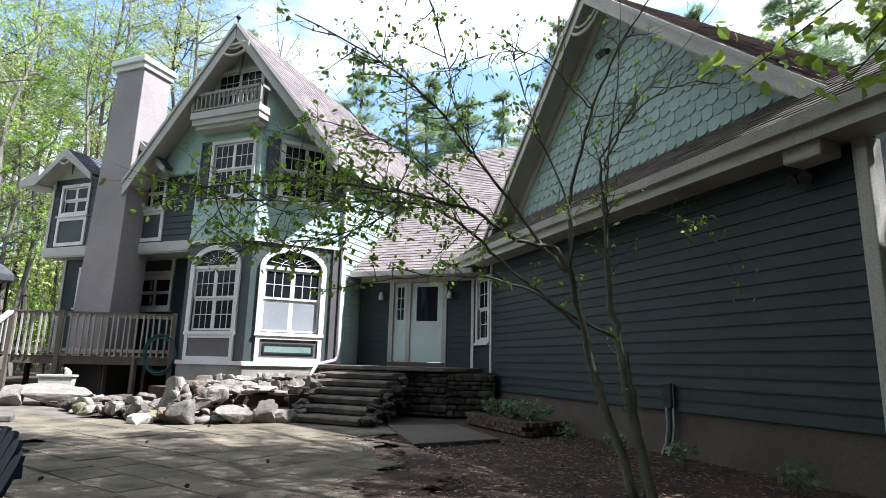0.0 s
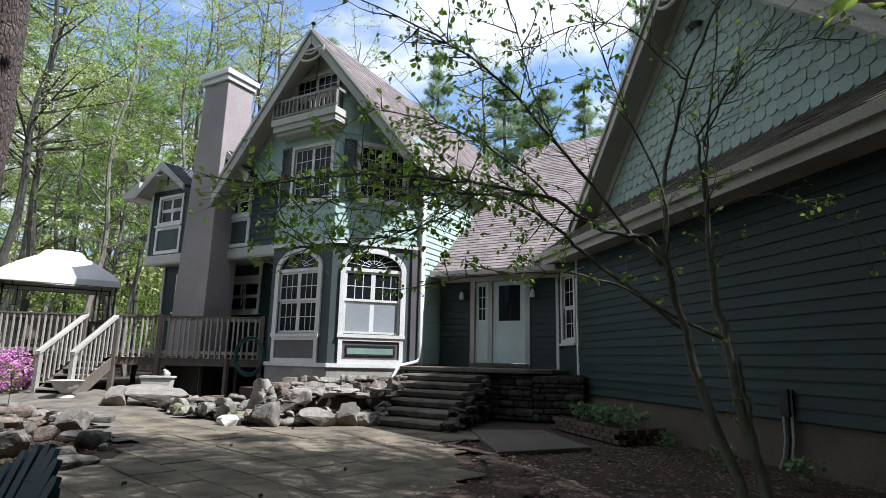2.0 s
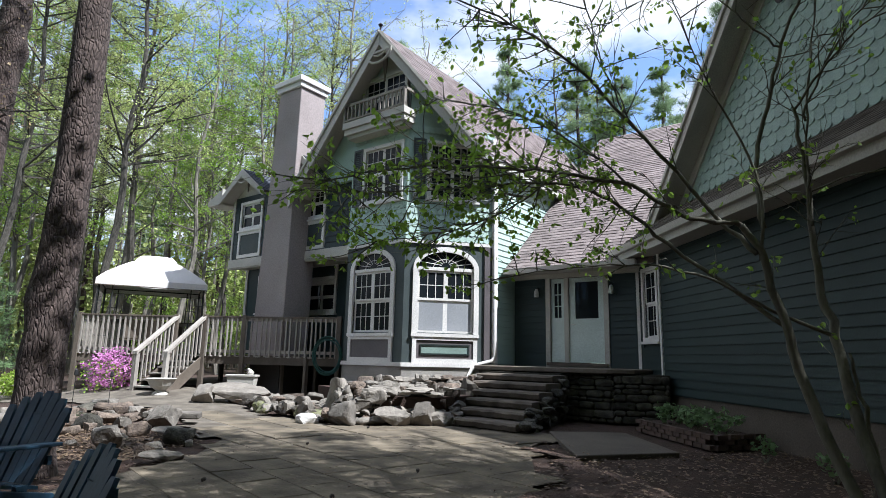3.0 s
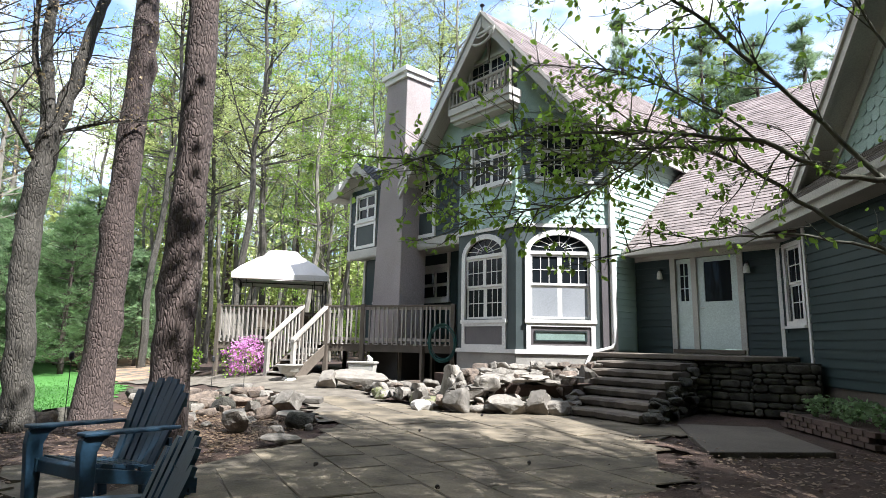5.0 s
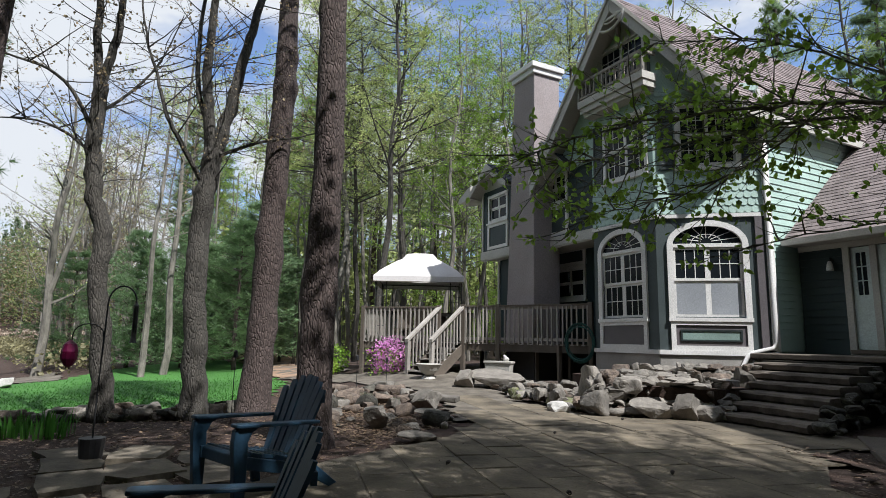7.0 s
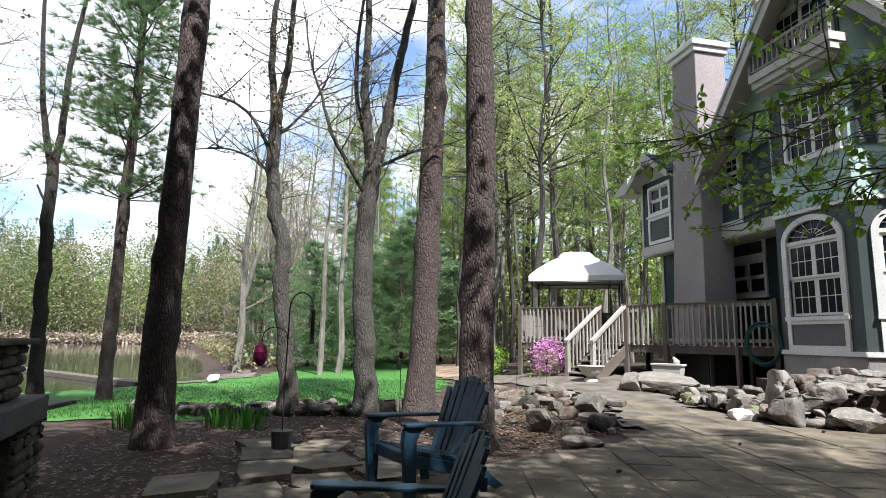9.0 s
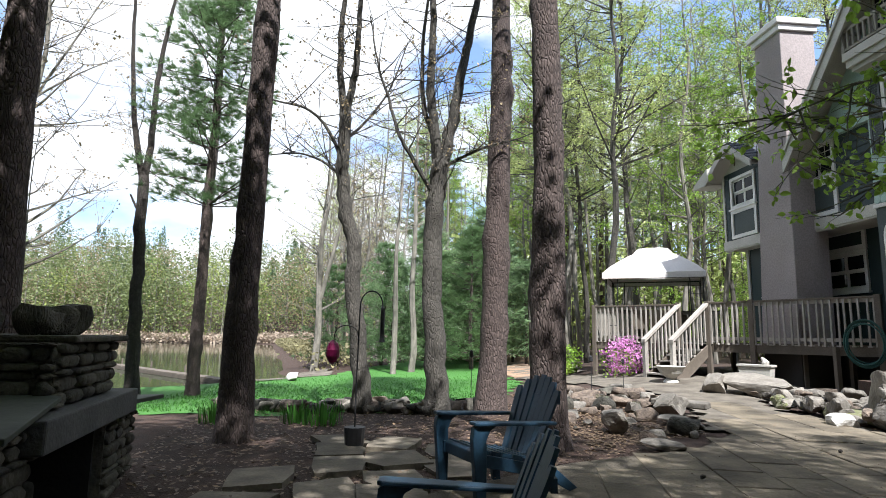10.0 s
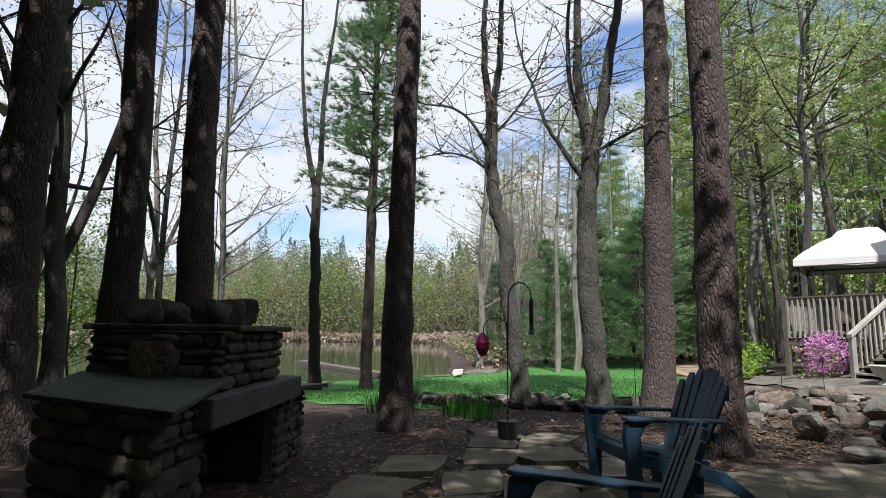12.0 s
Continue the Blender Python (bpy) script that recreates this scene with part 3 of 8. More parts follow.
for k in range(7):
    y0, z0 = -4.55 + k * 0.40, k * 0.15
    x0, x1 = 0.36 - 0.17 * k, 1.70 - 0.075 * k
    n = 12
    front = [(x0 + (x1 - x0) * i / n, y0 - 0.16 * i / n * (1 - k / 7) + rq.uniform(-0.018, 0.018)) for i in range(n + 1)]
    if k < 6:
        top = Shell()
        low = [(x, y + 0.02) for x, y in front]
        back = [(x1 + rq.uniform(0.0, 0.06), y0 + 0.55), (x0, y0 + 0.55)]
        k0 = [(x, y, z0 + 0.035 + rq.uniform(-0.008, 0.008)) for x, y in low]
        k1 = [(x, y - 0.012, z0 + 0.115 + rq.uniform(-0.01, 0.01)) for x, y in front]
        k2 = [(x, y + 0.022, z0 + 0.15 + rq.uniform(-0.006, 0.006)) for x, y in front]
        vs = k0 + k1 + k2 + [(*back[0], z0 + 0.035), (*back[1], z0 + 0.035), (*back[0], z0 + 0.155), (*back[1], z0 + 0.155)]
        c = n + 1
        fs = [(r * c + i, r * c + i + 1, (r + 1) * c + i + 1, (r + 1) * c + i) for r in range(2) for i in range(n)]
        fs += [tuple(range(2 * c, 3 * c)) + (3 * c + 2, 3 * c + 3), tuple(range(c - 1, -1, -1)) + (3 * c + 1, 3 * c), (c - 1, 3 * c, 3 * c + 2, 3 * c - 1, 2 * c - 1), (0, c, 2 * c, 3 * c + 3, 3 * c + 1)]
        part("tread", top.add(vs, fs), M_STEP, stairs, "thick rough-edged stone tread")
    # darker than the tread, standing for shade in the recess
    part("riser", Shell().prism([(x, y + 0.07) for x, y in front] + [(x1, y0 + 0.55), (x0, y0 + 0.55)], -0.05, z0 + 0.036, "z"), M_STONE_D, stairs, "recessed riser stones, darker for the shade below the tread")
# rough stones stepping up beside the treads, dark to stand for shade
for k in range(30):
    t = rq.random()
    x, y = 1.78 - 0.50 * t + rq.uniform(-0.03, 0.14), -4.62 + t * 2.75 + rq.uniform(-0.08, 0.08)
    stone(stairs, x, y, rq.uniform(0.16, 0.3), rq.uniform(0.16, 0.3), rq.uniform(0.10, 0.16), rq.uniform(0, 180), M_STONE_D, rq.uniform(-0.02, 0.05 + 0.85 * t))
# concrete pad and brick-edged bed by the garage
# pad in the darkened concrete, as it lies in the garage's shade
solid("concrete_pad", Shell().prism([(2.05, -4.2), (3.45, -6.25), (4.35, -5.0), (3.05, -3.4)], -0.05, 0.04, "z"), M_FOUND, "low raised concrete pad beside the steps", "pad", bevel=0.015)
bed = thing("brick_bed", "dark brick-edged planting bed against the garage", "planter")
bpts = [(3.0, -2.6), (4.6, -4.2), (5.1, -3.3)]
for (xa, ya), (xb, yb) in zip(bpts, bpts[1:]):
    d = math.hypot(xb - xa, yb - ya)
    nb = int(d / 0.21)
    for r in range(3):
        for i in range(nb):
            t = (i + 0.5 + (0.5 if r % 2 else 0)) / nb
            if t < 1:
                b = part("brick", Shell().box(-0.1, 0.1, -0.05, 0.05, 0, 0.065), M_BRICK, bed)
                b.matrix_basis = pose(xa + (xb - xa) * t, ya + (yb - ya) * t, r * 0.072, 0, 0, math.degrees(math.atan2(yb - ya, xb - xa)) + random.uniform(-3, 3))
part("soil", Shell().prism([(3.05, -2.55), (4.6, -4.1), (5.05, -3.35), (3.4, -1.7)], -0.02, 0.17, "z"), M_SOIL, bed, "dark planting soil")

dry = thing("dry_stone_wall", "dry-laid wall of pale grey field stones below the bay", "stone wall")
# retaining wall of stacked field stones in front of the bay
def stack(x0, y0, x1, y1, zfun, n_course, seed):
    rnd = random.Random(seed)
    L = math.hypot(x1 - x0, y1 - y0)
    ang = math.degrees(math.atan2(y1 - y0, x1 - x0))
    z = 0.0
    for c in range(n_course):
        hgt = rnd.uniform(0.06, 0.125) if c < n_course - 1 else 0.09
        at = -0.1
        while at < L:
            w = rnd.uniform(0.10, 0.31) * (1.3 if c == 0 else 1)
            t = (at + w / 2) / L
            if z < zfun(min(1, max(0, t))):
                x, y = x0 + (x1 - x0) * t, y0 + (y1 - y0) * t
                nx, ny = -(y1 - y0) / L, (x1 - x0) / L
                back = 0.10 * c + rnd.uniform(-0.06, 0.06)
                stone(dry, x + nx * back, y + ny * back, w * 1.42, rnd.uniform(0.38, 0.55), hgt * 1.8, ang + rnd.uniform(-9, 9), rnd.choice((M_STONE, M_STONE, M_STONE, M_STONE_B)), z - 0.02, rnd.randrange(26))
            at += w
        z += hgt * 0.86


stack(-1.25, -5.85, 0.25, -4.35, lambda t: 0.58, 10, 5)
stack(-2.6, -4.4, -1.25, -5.75, lambda t: 0.58, 10, 8)
stack(-1.9, -4.4, -0.5, -2.6, lambda t: 0.66, 11, 9)
stack(-0.75, -4.1, 0.3, -3.1, lambda t: 0.74, 11, 10)
for x, y, sx, sy, sz, tn, k in ((-1.05, -5.95, 0.50, 0.44, 0.46, 30, 18), (-1.75, -5.35, 0.46, 0.42, 0.70, 10, 22), (-0.35, -5.30, 0.75, 0.5, 0.36, 42, 3), (0.20, -4.72, 0.55, 0.4, 0.32, 40, 1), (-0.05, -4.95, 0.55, 0.4, 0.40, 45, 5), (-0.25, -3.2, 0.60, 0.45, 0.80, 20, 4)):
    rock(x, y, sx, sy, sz, tn, M_STONE, "large pale boulder at the foot of the wall", "boulders", k=k)
# earth behind the wall, carrying the flat cap stones
solid("raised_bed", Shell().prism([(-2.5, -4.2), (-1.2, -5.55), (0.1, -4.2), (-0.2, -1.7), (-1.4, -1.6), (-2.55, -2.75), (-4.4, -2.75), (-4.4, -3.6)], -0.1, 0.48, "z"), M_SOIL, "brown soil bed held by the stone wall", "soil bed")
for k in range(34):
    t = random.random()
    x, y = -2.5 + t * 2.5 + random.uniform(-0.3, 0.3), -4.3 + random.uniform(-1.1, 1.2) * (1 - abs(t - 0.5))
    stone(dry, x, y, random.uniform(0.3, 0.7), random.uniform(0.25, 0.5), random.uniform(0.06, 0.13), random.uniform(0, 180), M_STONE, random.uniform(0.47, 0.60), random.choice((3, 7, 11)))
# tumble of smaller stones from the wall to the long boulder, with mossy ones and a white one
for k in range(125):
    t = random.random()
    x, y = -5.6 + t * 4.0 + random.uniform(-0.2, 0.2), -4.3 - t * 1.0 + random.uniform(-0.8, 0.55)
    s = random.uniform(0.13, 0.34)
    rock(x, y, s * 1.2, s, s * random.uniform(0.5, 0.8), random.uniform(0, 180), random.choice((M_STONE, M_STONE, M_STONE_B)), "rounded weathered stone in the rockery", "rockery stones", z=random.uniform(-0.05, 0.14), k=random.randrange(6, 26))
for x, y, s in ((-2.05, -5.55, 0.42), (-1.85, -5.85, 0.3), (-2.3, -5.75, 0.33), (-1.7, -5.6, 0.36), (-4.0, -5.4, 0.4), (-3.7, -5.6, 0.35)):
    rock(x, y, s, s, s * 0.6, random.uniform(0, 180), M_MOSS, "moss-covered stone at the edge of the rockery", "mossy stones")
rock(-1.66, -6.26, 0.50, 0.38, 0.24, 20, M_STONE_W, "bright white quartz boulder", "boulders", k=1)
rock(-5.15, -5.0, 1.75, 0.72, 0.52, 42, M_STONE, "long grey boulder in front of the deck", "boulders", k=3)
rock(-5.75, -5.75, 0.62, 0.5, 0.40, 60, M_STONE, "grey boulder beside the long one", "boulders", k=5)
# rocks round the little pond and on the mulch
POND = [(-6.6, -8.4), (-4.3, -7.9), (-3.9, -8.4), (-5.8, -9.0)]
BEDROCK = [(-7.4, -7.5), (-5.6, -7.1), (-3.0, -7.9), (-1.0, -8.7), (0.15, -9.7), (0.5, -10.5), (-1.0, -10.6), (-2.6, -10.2), (-5.0, -9.8), (-7.8, -9.6)]
made = 0
while made < 120:
    x, y = random.uniform(-7.8, 0.6), random.uniform(-10.6, -7.0)
    if not inside(BEDROCK, x, y) or inside(POND, x, y) or inside(PATIO, x, y):
        continue
    near_edge = abs(y + 8.4 + 0.15 * (x + 4)) < 0.8
    if not near_edge and random.random() < 0.4:
        continue
    # the slope towards the paving is mostly bare mulch
    if x > -3.2 and random.random() < 0.72:
        continue
    s = random.choice((0.10, 0.14, 0.20, 0.26, 0.34)) * random.uniform(0.8, 1.25) * (0.8 if x > -3.2 else 1)
    rock(x, y, s * random.uniform(1.0, 1.5), s, s * random.uniform(0.55, 0.85), random.uniform(0, 180), random.choice((M_STONE, M_STONE_B, M_STONE_D, M_STONE_B, M_STONE_B)), "weathered stone on the mulch around the garden pond", "pond stones", z=height(x, y) - 0.03 - 0.12 * s, k=random.randrange(8, 26))
    made += 1
for x, y, sx, sy, sz, tn, k in ((-1.15, -9.85, 0.42, 0.36, 0.28, 20, 2), (-2.7, -8.3, 0.6, 0.5, 0.34, 50, 5), (-0.45, -9.6, 0.4, 0.3, 0.18, 0, 1), (0.1, -9.7, 0.55, 0.3, 0.14, 70, 3), (-1.6, -8.6, 0.8, 0.35, 0.16, 30, 3), (-3.3, -8.0, 0.45, 0.4, 0.3, 10, 6)):
    rock(x, y, sx, sy, sz, tn, M_STONE, "pale angular boulder on the mulch", "boulders", k=k)
solid("garden_pond", Shell().prism([(-6.5, -8.35), (-4.4, -7.95), (-4.0, -8.4), (-5.8, -8.95)], -0.02, 0.012, "z"), M_WATER, "small dark garden pond", "pond")
solid("stone_bridge", Shell().prism([(-3.7, -8.0), (-2.9, -7.5), (-2.6, -7.75), (-3.4, -8.3)], 0.10, 0.20, "z"), M_STONE, "flat stone slab across the pond outlet", "slab", bevel=0.02)
edging = thing("stone_edging", "row of small round stones edging the lawn", "stone edging")
# row of edging stones between lawn and bed
for k in range(85):
    t = k / 84
    x = -3.6 + 0.35 * math.sin(t * 9) - (1.9 * max(0, t - 0.6) / 0.4) - 0.2
    y = -10.9 - t * 5.2
    s = random.uniform(0.14, 0.36)
    stone(edging, x + random.uniform(-0.15, 0.15), y, s * 1.2, s, s * 0.7, random.uniform(0, 180), random.choice((M_STONE, M_STONE_D, M_STONE_B)), height(x, y) - 0.03, random.randrange(14, 26))
# broken flagstone path towards the fireplace
crazy = thing("stepping_path", "path of broken flat flagstones through the mulch", "path", kind="structure")
rp = random.Random(4)
WAYS = [(1.1, -11.2), (1.7, -12.4), (2.4, -13.0), (3.9, -13.4), (3.6, -14.0), (1.6, -14.1), (0.4, -13.4), (-0.9, -13.6), (-1.0, -12.9), (0.0, -12.2)]
for i in range(-4, 12):
    for j in range(-4, 12):
        cx, cy = -1.3 + i * 0.74 + (0.33 if j % 2 else 0) + rp.uniform(-0.08, 0.08), -14.4 + j * 0.56 + rp.uniform(-0.06, 0.06)
        if not inside(WAYS, cx, cy) or inside(PATIO, cx, cy) or rp.random() < 0.12:
            continue
        cr = [(-0.22, -0.17), (0.05, -0.19), (0.22, -0.15), (0.21, 0.16), (-0.03, 0.18), (-0.21, 0.15)]
        tn = rp.uniform(-0.3, 0.3)
        poly = []
        for a, b in cr:
            a, b = 1.6 * a * rp.uniform(0.72, 1.12) + rp.uniform(-0.05, 0.05), 1.55 * b * rp.uniform(0.72, 1.12) + rp.uniform(-0.05, 0.05)
            poly.append((cx + a * math.cos(tn) - b * math.sin(tn), cy + a * math.sin(tn) + b * math.cos(tn)))
        part("flagstone", Shell().prism(poly, -0.05, rp.uniform(0.0, 0.03), "z"), M_FLAG_B, crazy)


# leaf litter, bark chips and cones
def scatter(name, polys, count, size, material, label, category, flat=True, avoid=()):
    sh = Shell()
    rr = random.Random(name)
    done = 0
    while done < count:
        poly = rr.choice(polys)
        xs, ys = [p[0] for p in poly], [p[1] for p in poly]
        x, y = rr.uniform(min(xs), max(xs)), rr.uniform(min(ys), max(ys))
        done += 1
        if not inside(poly, x, y) or any(inside(a, x, y) for a in avoid):
            continue
        s, t = size * rr.uniform(0.5, 1.4), rr.uniform(0, 6.28)
        z = height(x, y) - 0.03 + rr.uniform(0.005, 0.03)
        c, d = math.cos(t) * s, math.sin(t) * s
        sh.add([(x - c, y - d, z), (x + d * 0.5, y - c * 0.5, z + rr.uniform(0, s * 0.5)), (x + c, y + d, z + rr.uniform(0, s * 0.4)), (x - d * 0.5, y + c * 0.5, z + rr.uniform(0, s * 0.3))], [(0, 1, 2, 3)])
    return solid(name, sh, material, label, category, kind="stuff")


scatter("leaf_litter", [[(3.2, -6.5), (5.0, -10.2), (9.0, -12.0), (9.0, -7.0), (5.0, -3.0)], [(4.5, -15), (-5, -16), (-5, -9.5), (0.8, -9.5)], [(-1, -8.6), (-7, -8), (-7, -10), (0, -10.5)]], 26000, 0.03, M_LITTER, "dry brown leaves and bark chips", "leaf litter", avoid=[PATIO])
scatter("edge_litter", [[(9.2, -14.0), (7.4, -12.3), (4.2, -10.4), (3.5, -7.6), (2.2, -6.2), (2.75, -5.2), (3.9, -6.4), (5.4, -9.8), (8.8, -11.6)]], 5200, 0.024, M_LITTER, "dry leaves blown over the edge of the paving", "leaf litter")
bpy.data.objects["edge_litter"].location.z = 0.062
scatter("patio_litter", [PATIO], 4200, 0.014, M_LITTER, "scattered dry leaves on the paving", "leaf litter")
for ob in (bpy.data.objects["patio_litter"],):
    ob.location.z = 0.046
cone = Shell().tube([(0, 0, 0), (0.012, 0, 0.02), (0.03, 0, 0.028), (0.05, 0, 0.03), (0.062, 0, 0.03)], [0.008, 0.024, 0.026, 0.018, 0.005], 7).mesh("pine_cone", M_BARK_D)
for k in range(9):
    x, y = random.uniform(-0.5, 5.0), random.uniform(-10.5, -5.5)
    if inside(PATIO, x, y):
        solid("pine_cone", cone, M_BARK_D, "small dark pine cone lying on the paving", "pine cone", "fallen cones", at=pose(x, y, 0.02, 0, 0, random.uniform(0, 360)) @ Matrix.Scale(0.75, 4))

# grass
gr = Shell()
rg = random.Random(77)
for k in range(16000):
    x, y = -3.6 - abs(rg.gauss(0, 6.0)), rg.uniform(-18, -8.3)
    if not inside(LAWN, x, y):
        continue
    z, a, h = height(x, y) + 0.005, rg.uniform(0, 6.28), rg.uniform(0.02, 0.05)
    dx, dy = math.cos(a) * 0.012, math.sin(a) * 0.012
    lx, ly = rg.uniform(-0.03, 0.03), rg.uniform(-0.03, 0.03)
    gr.add([(x - dx, y - dy, z), (x + dx, y + dy, z), (x + lx, y + ly, z + h)], [(0, 1, 2)])
solid("grass", gr, M_GRASS, "short green grass blades of the lawn", "grass", kind="stuff")
# ---- the house ----
house = thing("house", "green wooden house with white trim, steep gables and grey shingle roofs", "house")
W1A, W1B, QC = (-4.55, -2.71), (-2.55, -2.71), (-1.06, -0.95)
GA = (2.28, 0.0)                                   # where the garage wing leaves the entry wall
GD = Vector((math.sin(radians(138)), math.cos(radians(138))))
GL = 9.75
GB = (GA[0] + GD.x * GL, GA[1] + GD.y * GL)


def wall(name, p0, p1, z0, z1, holes, material, label="", thick=0.15):
    m, L = face_of(p0, p1)
    return part(name, pierced(Shell(), m, 0, L, z0, z1, holes, thick), material, house, label), m, L


def lap(parent, m, a0, a1, z0, z1, step, holes, material, name="siding_board"):
    """Lapped boards, each with its lower edge proud, cut round openings. One object a board and stretch."""
    z, cache = z0, {}
    while z < z1 - 0.02:
        zt = min(z + step, z1)
        cuts = sorted([(max(h[0], a0), min(h[1], a1)) for h in holes if h[2] < (z + zt) / 2 < h[3] and h[1] > a0 and h[0] < a1])
        at, spans = a0, []
        for c0, c1 in cuts:
            if c0 > at + 0.02:
                spans.append((at, c0))
            at = max(at, c1)
        if at < a1 - 0.02:
            spans.append((at, a1))
        for s0, s1 in spans:
            key = (round(s1 - s0, 3), round(zt - z, 3))
            if key not in cache:
                w, h = key
                cache[key] = Shell().prism([(-0.034, 0), (-0.010, h + 0.012), (0.0, h + 0.012), (0.0, 0)], 0, w, "x").mesh(name, material)
            b = part(name, cache[key], material, parent)
            b.matrix_basis = m @ Matrix.Translation((s0, 0, z))
        z = zt


def scales(parent, m, inside, a0, a1, z0, z1, w, h, material):
    """Rows of round-ended wall shingles, each a piece of its own, where inside(a, z) holds."""
    pts = [(-w * 0.49, h * 1.15), (w * 0.49, h * 1.15), (w * 0.49, h * 0.32)]
    pts += [(w * 0.49 * math.cos(t), h * 0.32 - h * 0.32 * math.sin(t)) for t in (0.5, 1.05, math.pi / 2, math.pi - 1.05, math.pi - 0.5)]
    pts += [(-w * 0.49, h * 0.32)]
    sh = Shell()
    n = len(pts)
    front = [(a, -0.030 + 0.020 * min(1, z / (h * 1.15)), z) for a, z in pts]
    back = [(a, -0.004, z) for a, z in pts]
    sh.add(front + back, [tuple(range(n))] + [(i, i + n, (i + 1) % n + n, (i + 1) % n) for i in range(n)])
    me = sh.mesh("wall_shingle", material)
    r, z = 0, z0
    while z < z1:
        a = a0 + (w / 2 if r % 2 else 0)
        while a <= a1:
            if inside(a, z):
                b = part("wall_shingle", me, material, parent)
                b.matrix_basis = m @ Matrix.Translation((a + random.uniform(-0.004, 0.004), 0, z + random.uniform(-0.004, 0.004)))
            a += w
        z += h
        r += 1


def casing(sh, m, a0, a1, z0, z1, w=0.09, out=0.045, deep=0.03, sill=0.0):
    """Four boards round an opening, standing proud of the wall."""
    sh.box(a0 - w, a0, -out, deep, z0 - w, z1 + w, m)
    sh.box(a1, a1 + w, -out, deep, z0 - w, z1 + w, m)
    sh.box(a0, a1, -out, deep, z1, z1 + w, m)
    sh.box(a0, a1, -out, deep, z0 - w, z0, m)
    if sill:
        sh.box(a0 - w - 0.03, a1 + w + 0.03, -out - 0.05, deep, z0 - w - 0.05, z0 - w, m)
    return sh


def sash_window(m, a0, a1, z0, z1, cols=3, rows=2, halves=2, lower_grid=True, label="", white=None, mid=None, blind=False):
    """A pair of double-hung sashes in a white casing: casing, sashes, glazing bars, panes; blinds behind where drawn."""
    white = white or M_WHITE
    win = part("window", casing(Shell(), m, a0, a1, z0, z1, sill=1), white, house, label)
    mid = mid or (z0 + z1) / 2
    step = (a1 - a0) / halves
    for k in range(halves):
        b0, b1 = a0 + k * step, a0 + (k + 1) * step
        for lo, hi, grid, y in ((z0, mid, lower_grid, 0.035), (mid, z1, True, 0.01)):
            s = Shell()
            f = 0.045
            s.box(b0, b0 + f, y, y + 0.03, lo, hi, m); s.box(b1 - f, b1, y, y + 0.03, lo, hi, m)
            s.box(b0 + f, b1 - f, y, y + 0.03, lo, lo + f, m); s.box(b0 + f, b1 - f, y, y + 0.03, hi - f, hi, m)
            part("sash", s, white, win)
            g = Shell()
            if grid and cols * rows > 1:
                for c in range(1, cols):
                    x = b0 + f + (b1 - b0 - 2 * f) * c / cols
                    g.box(x - 0.009, x + 0.009, y + 0.006, y + 0.026, lo + f, hi - f, m)
                for r in range(1, rows):
                    z = lo + f + (hi - lo - 2 * f) * r / rows
                    g.box(b0 + f, b1 - f, y + 0.004, y + 0.024, z - 0.009, z + 0.009, m)
                part("glazing_bar", g, white, win)
            part("pane", Shell().box(b0 + f, b1 - f, y + 0.014, y + 0.018, lo + f, hi - f, m), M_GLASS, win)
    if blind:
        part("blind", Shell().box(a0 + 0.02, a1 - 0.02, 0.10, 0.11, z0, mid if lower_grid else z1, m), M_BLIND, win, "pale drawn window blind")
    return win


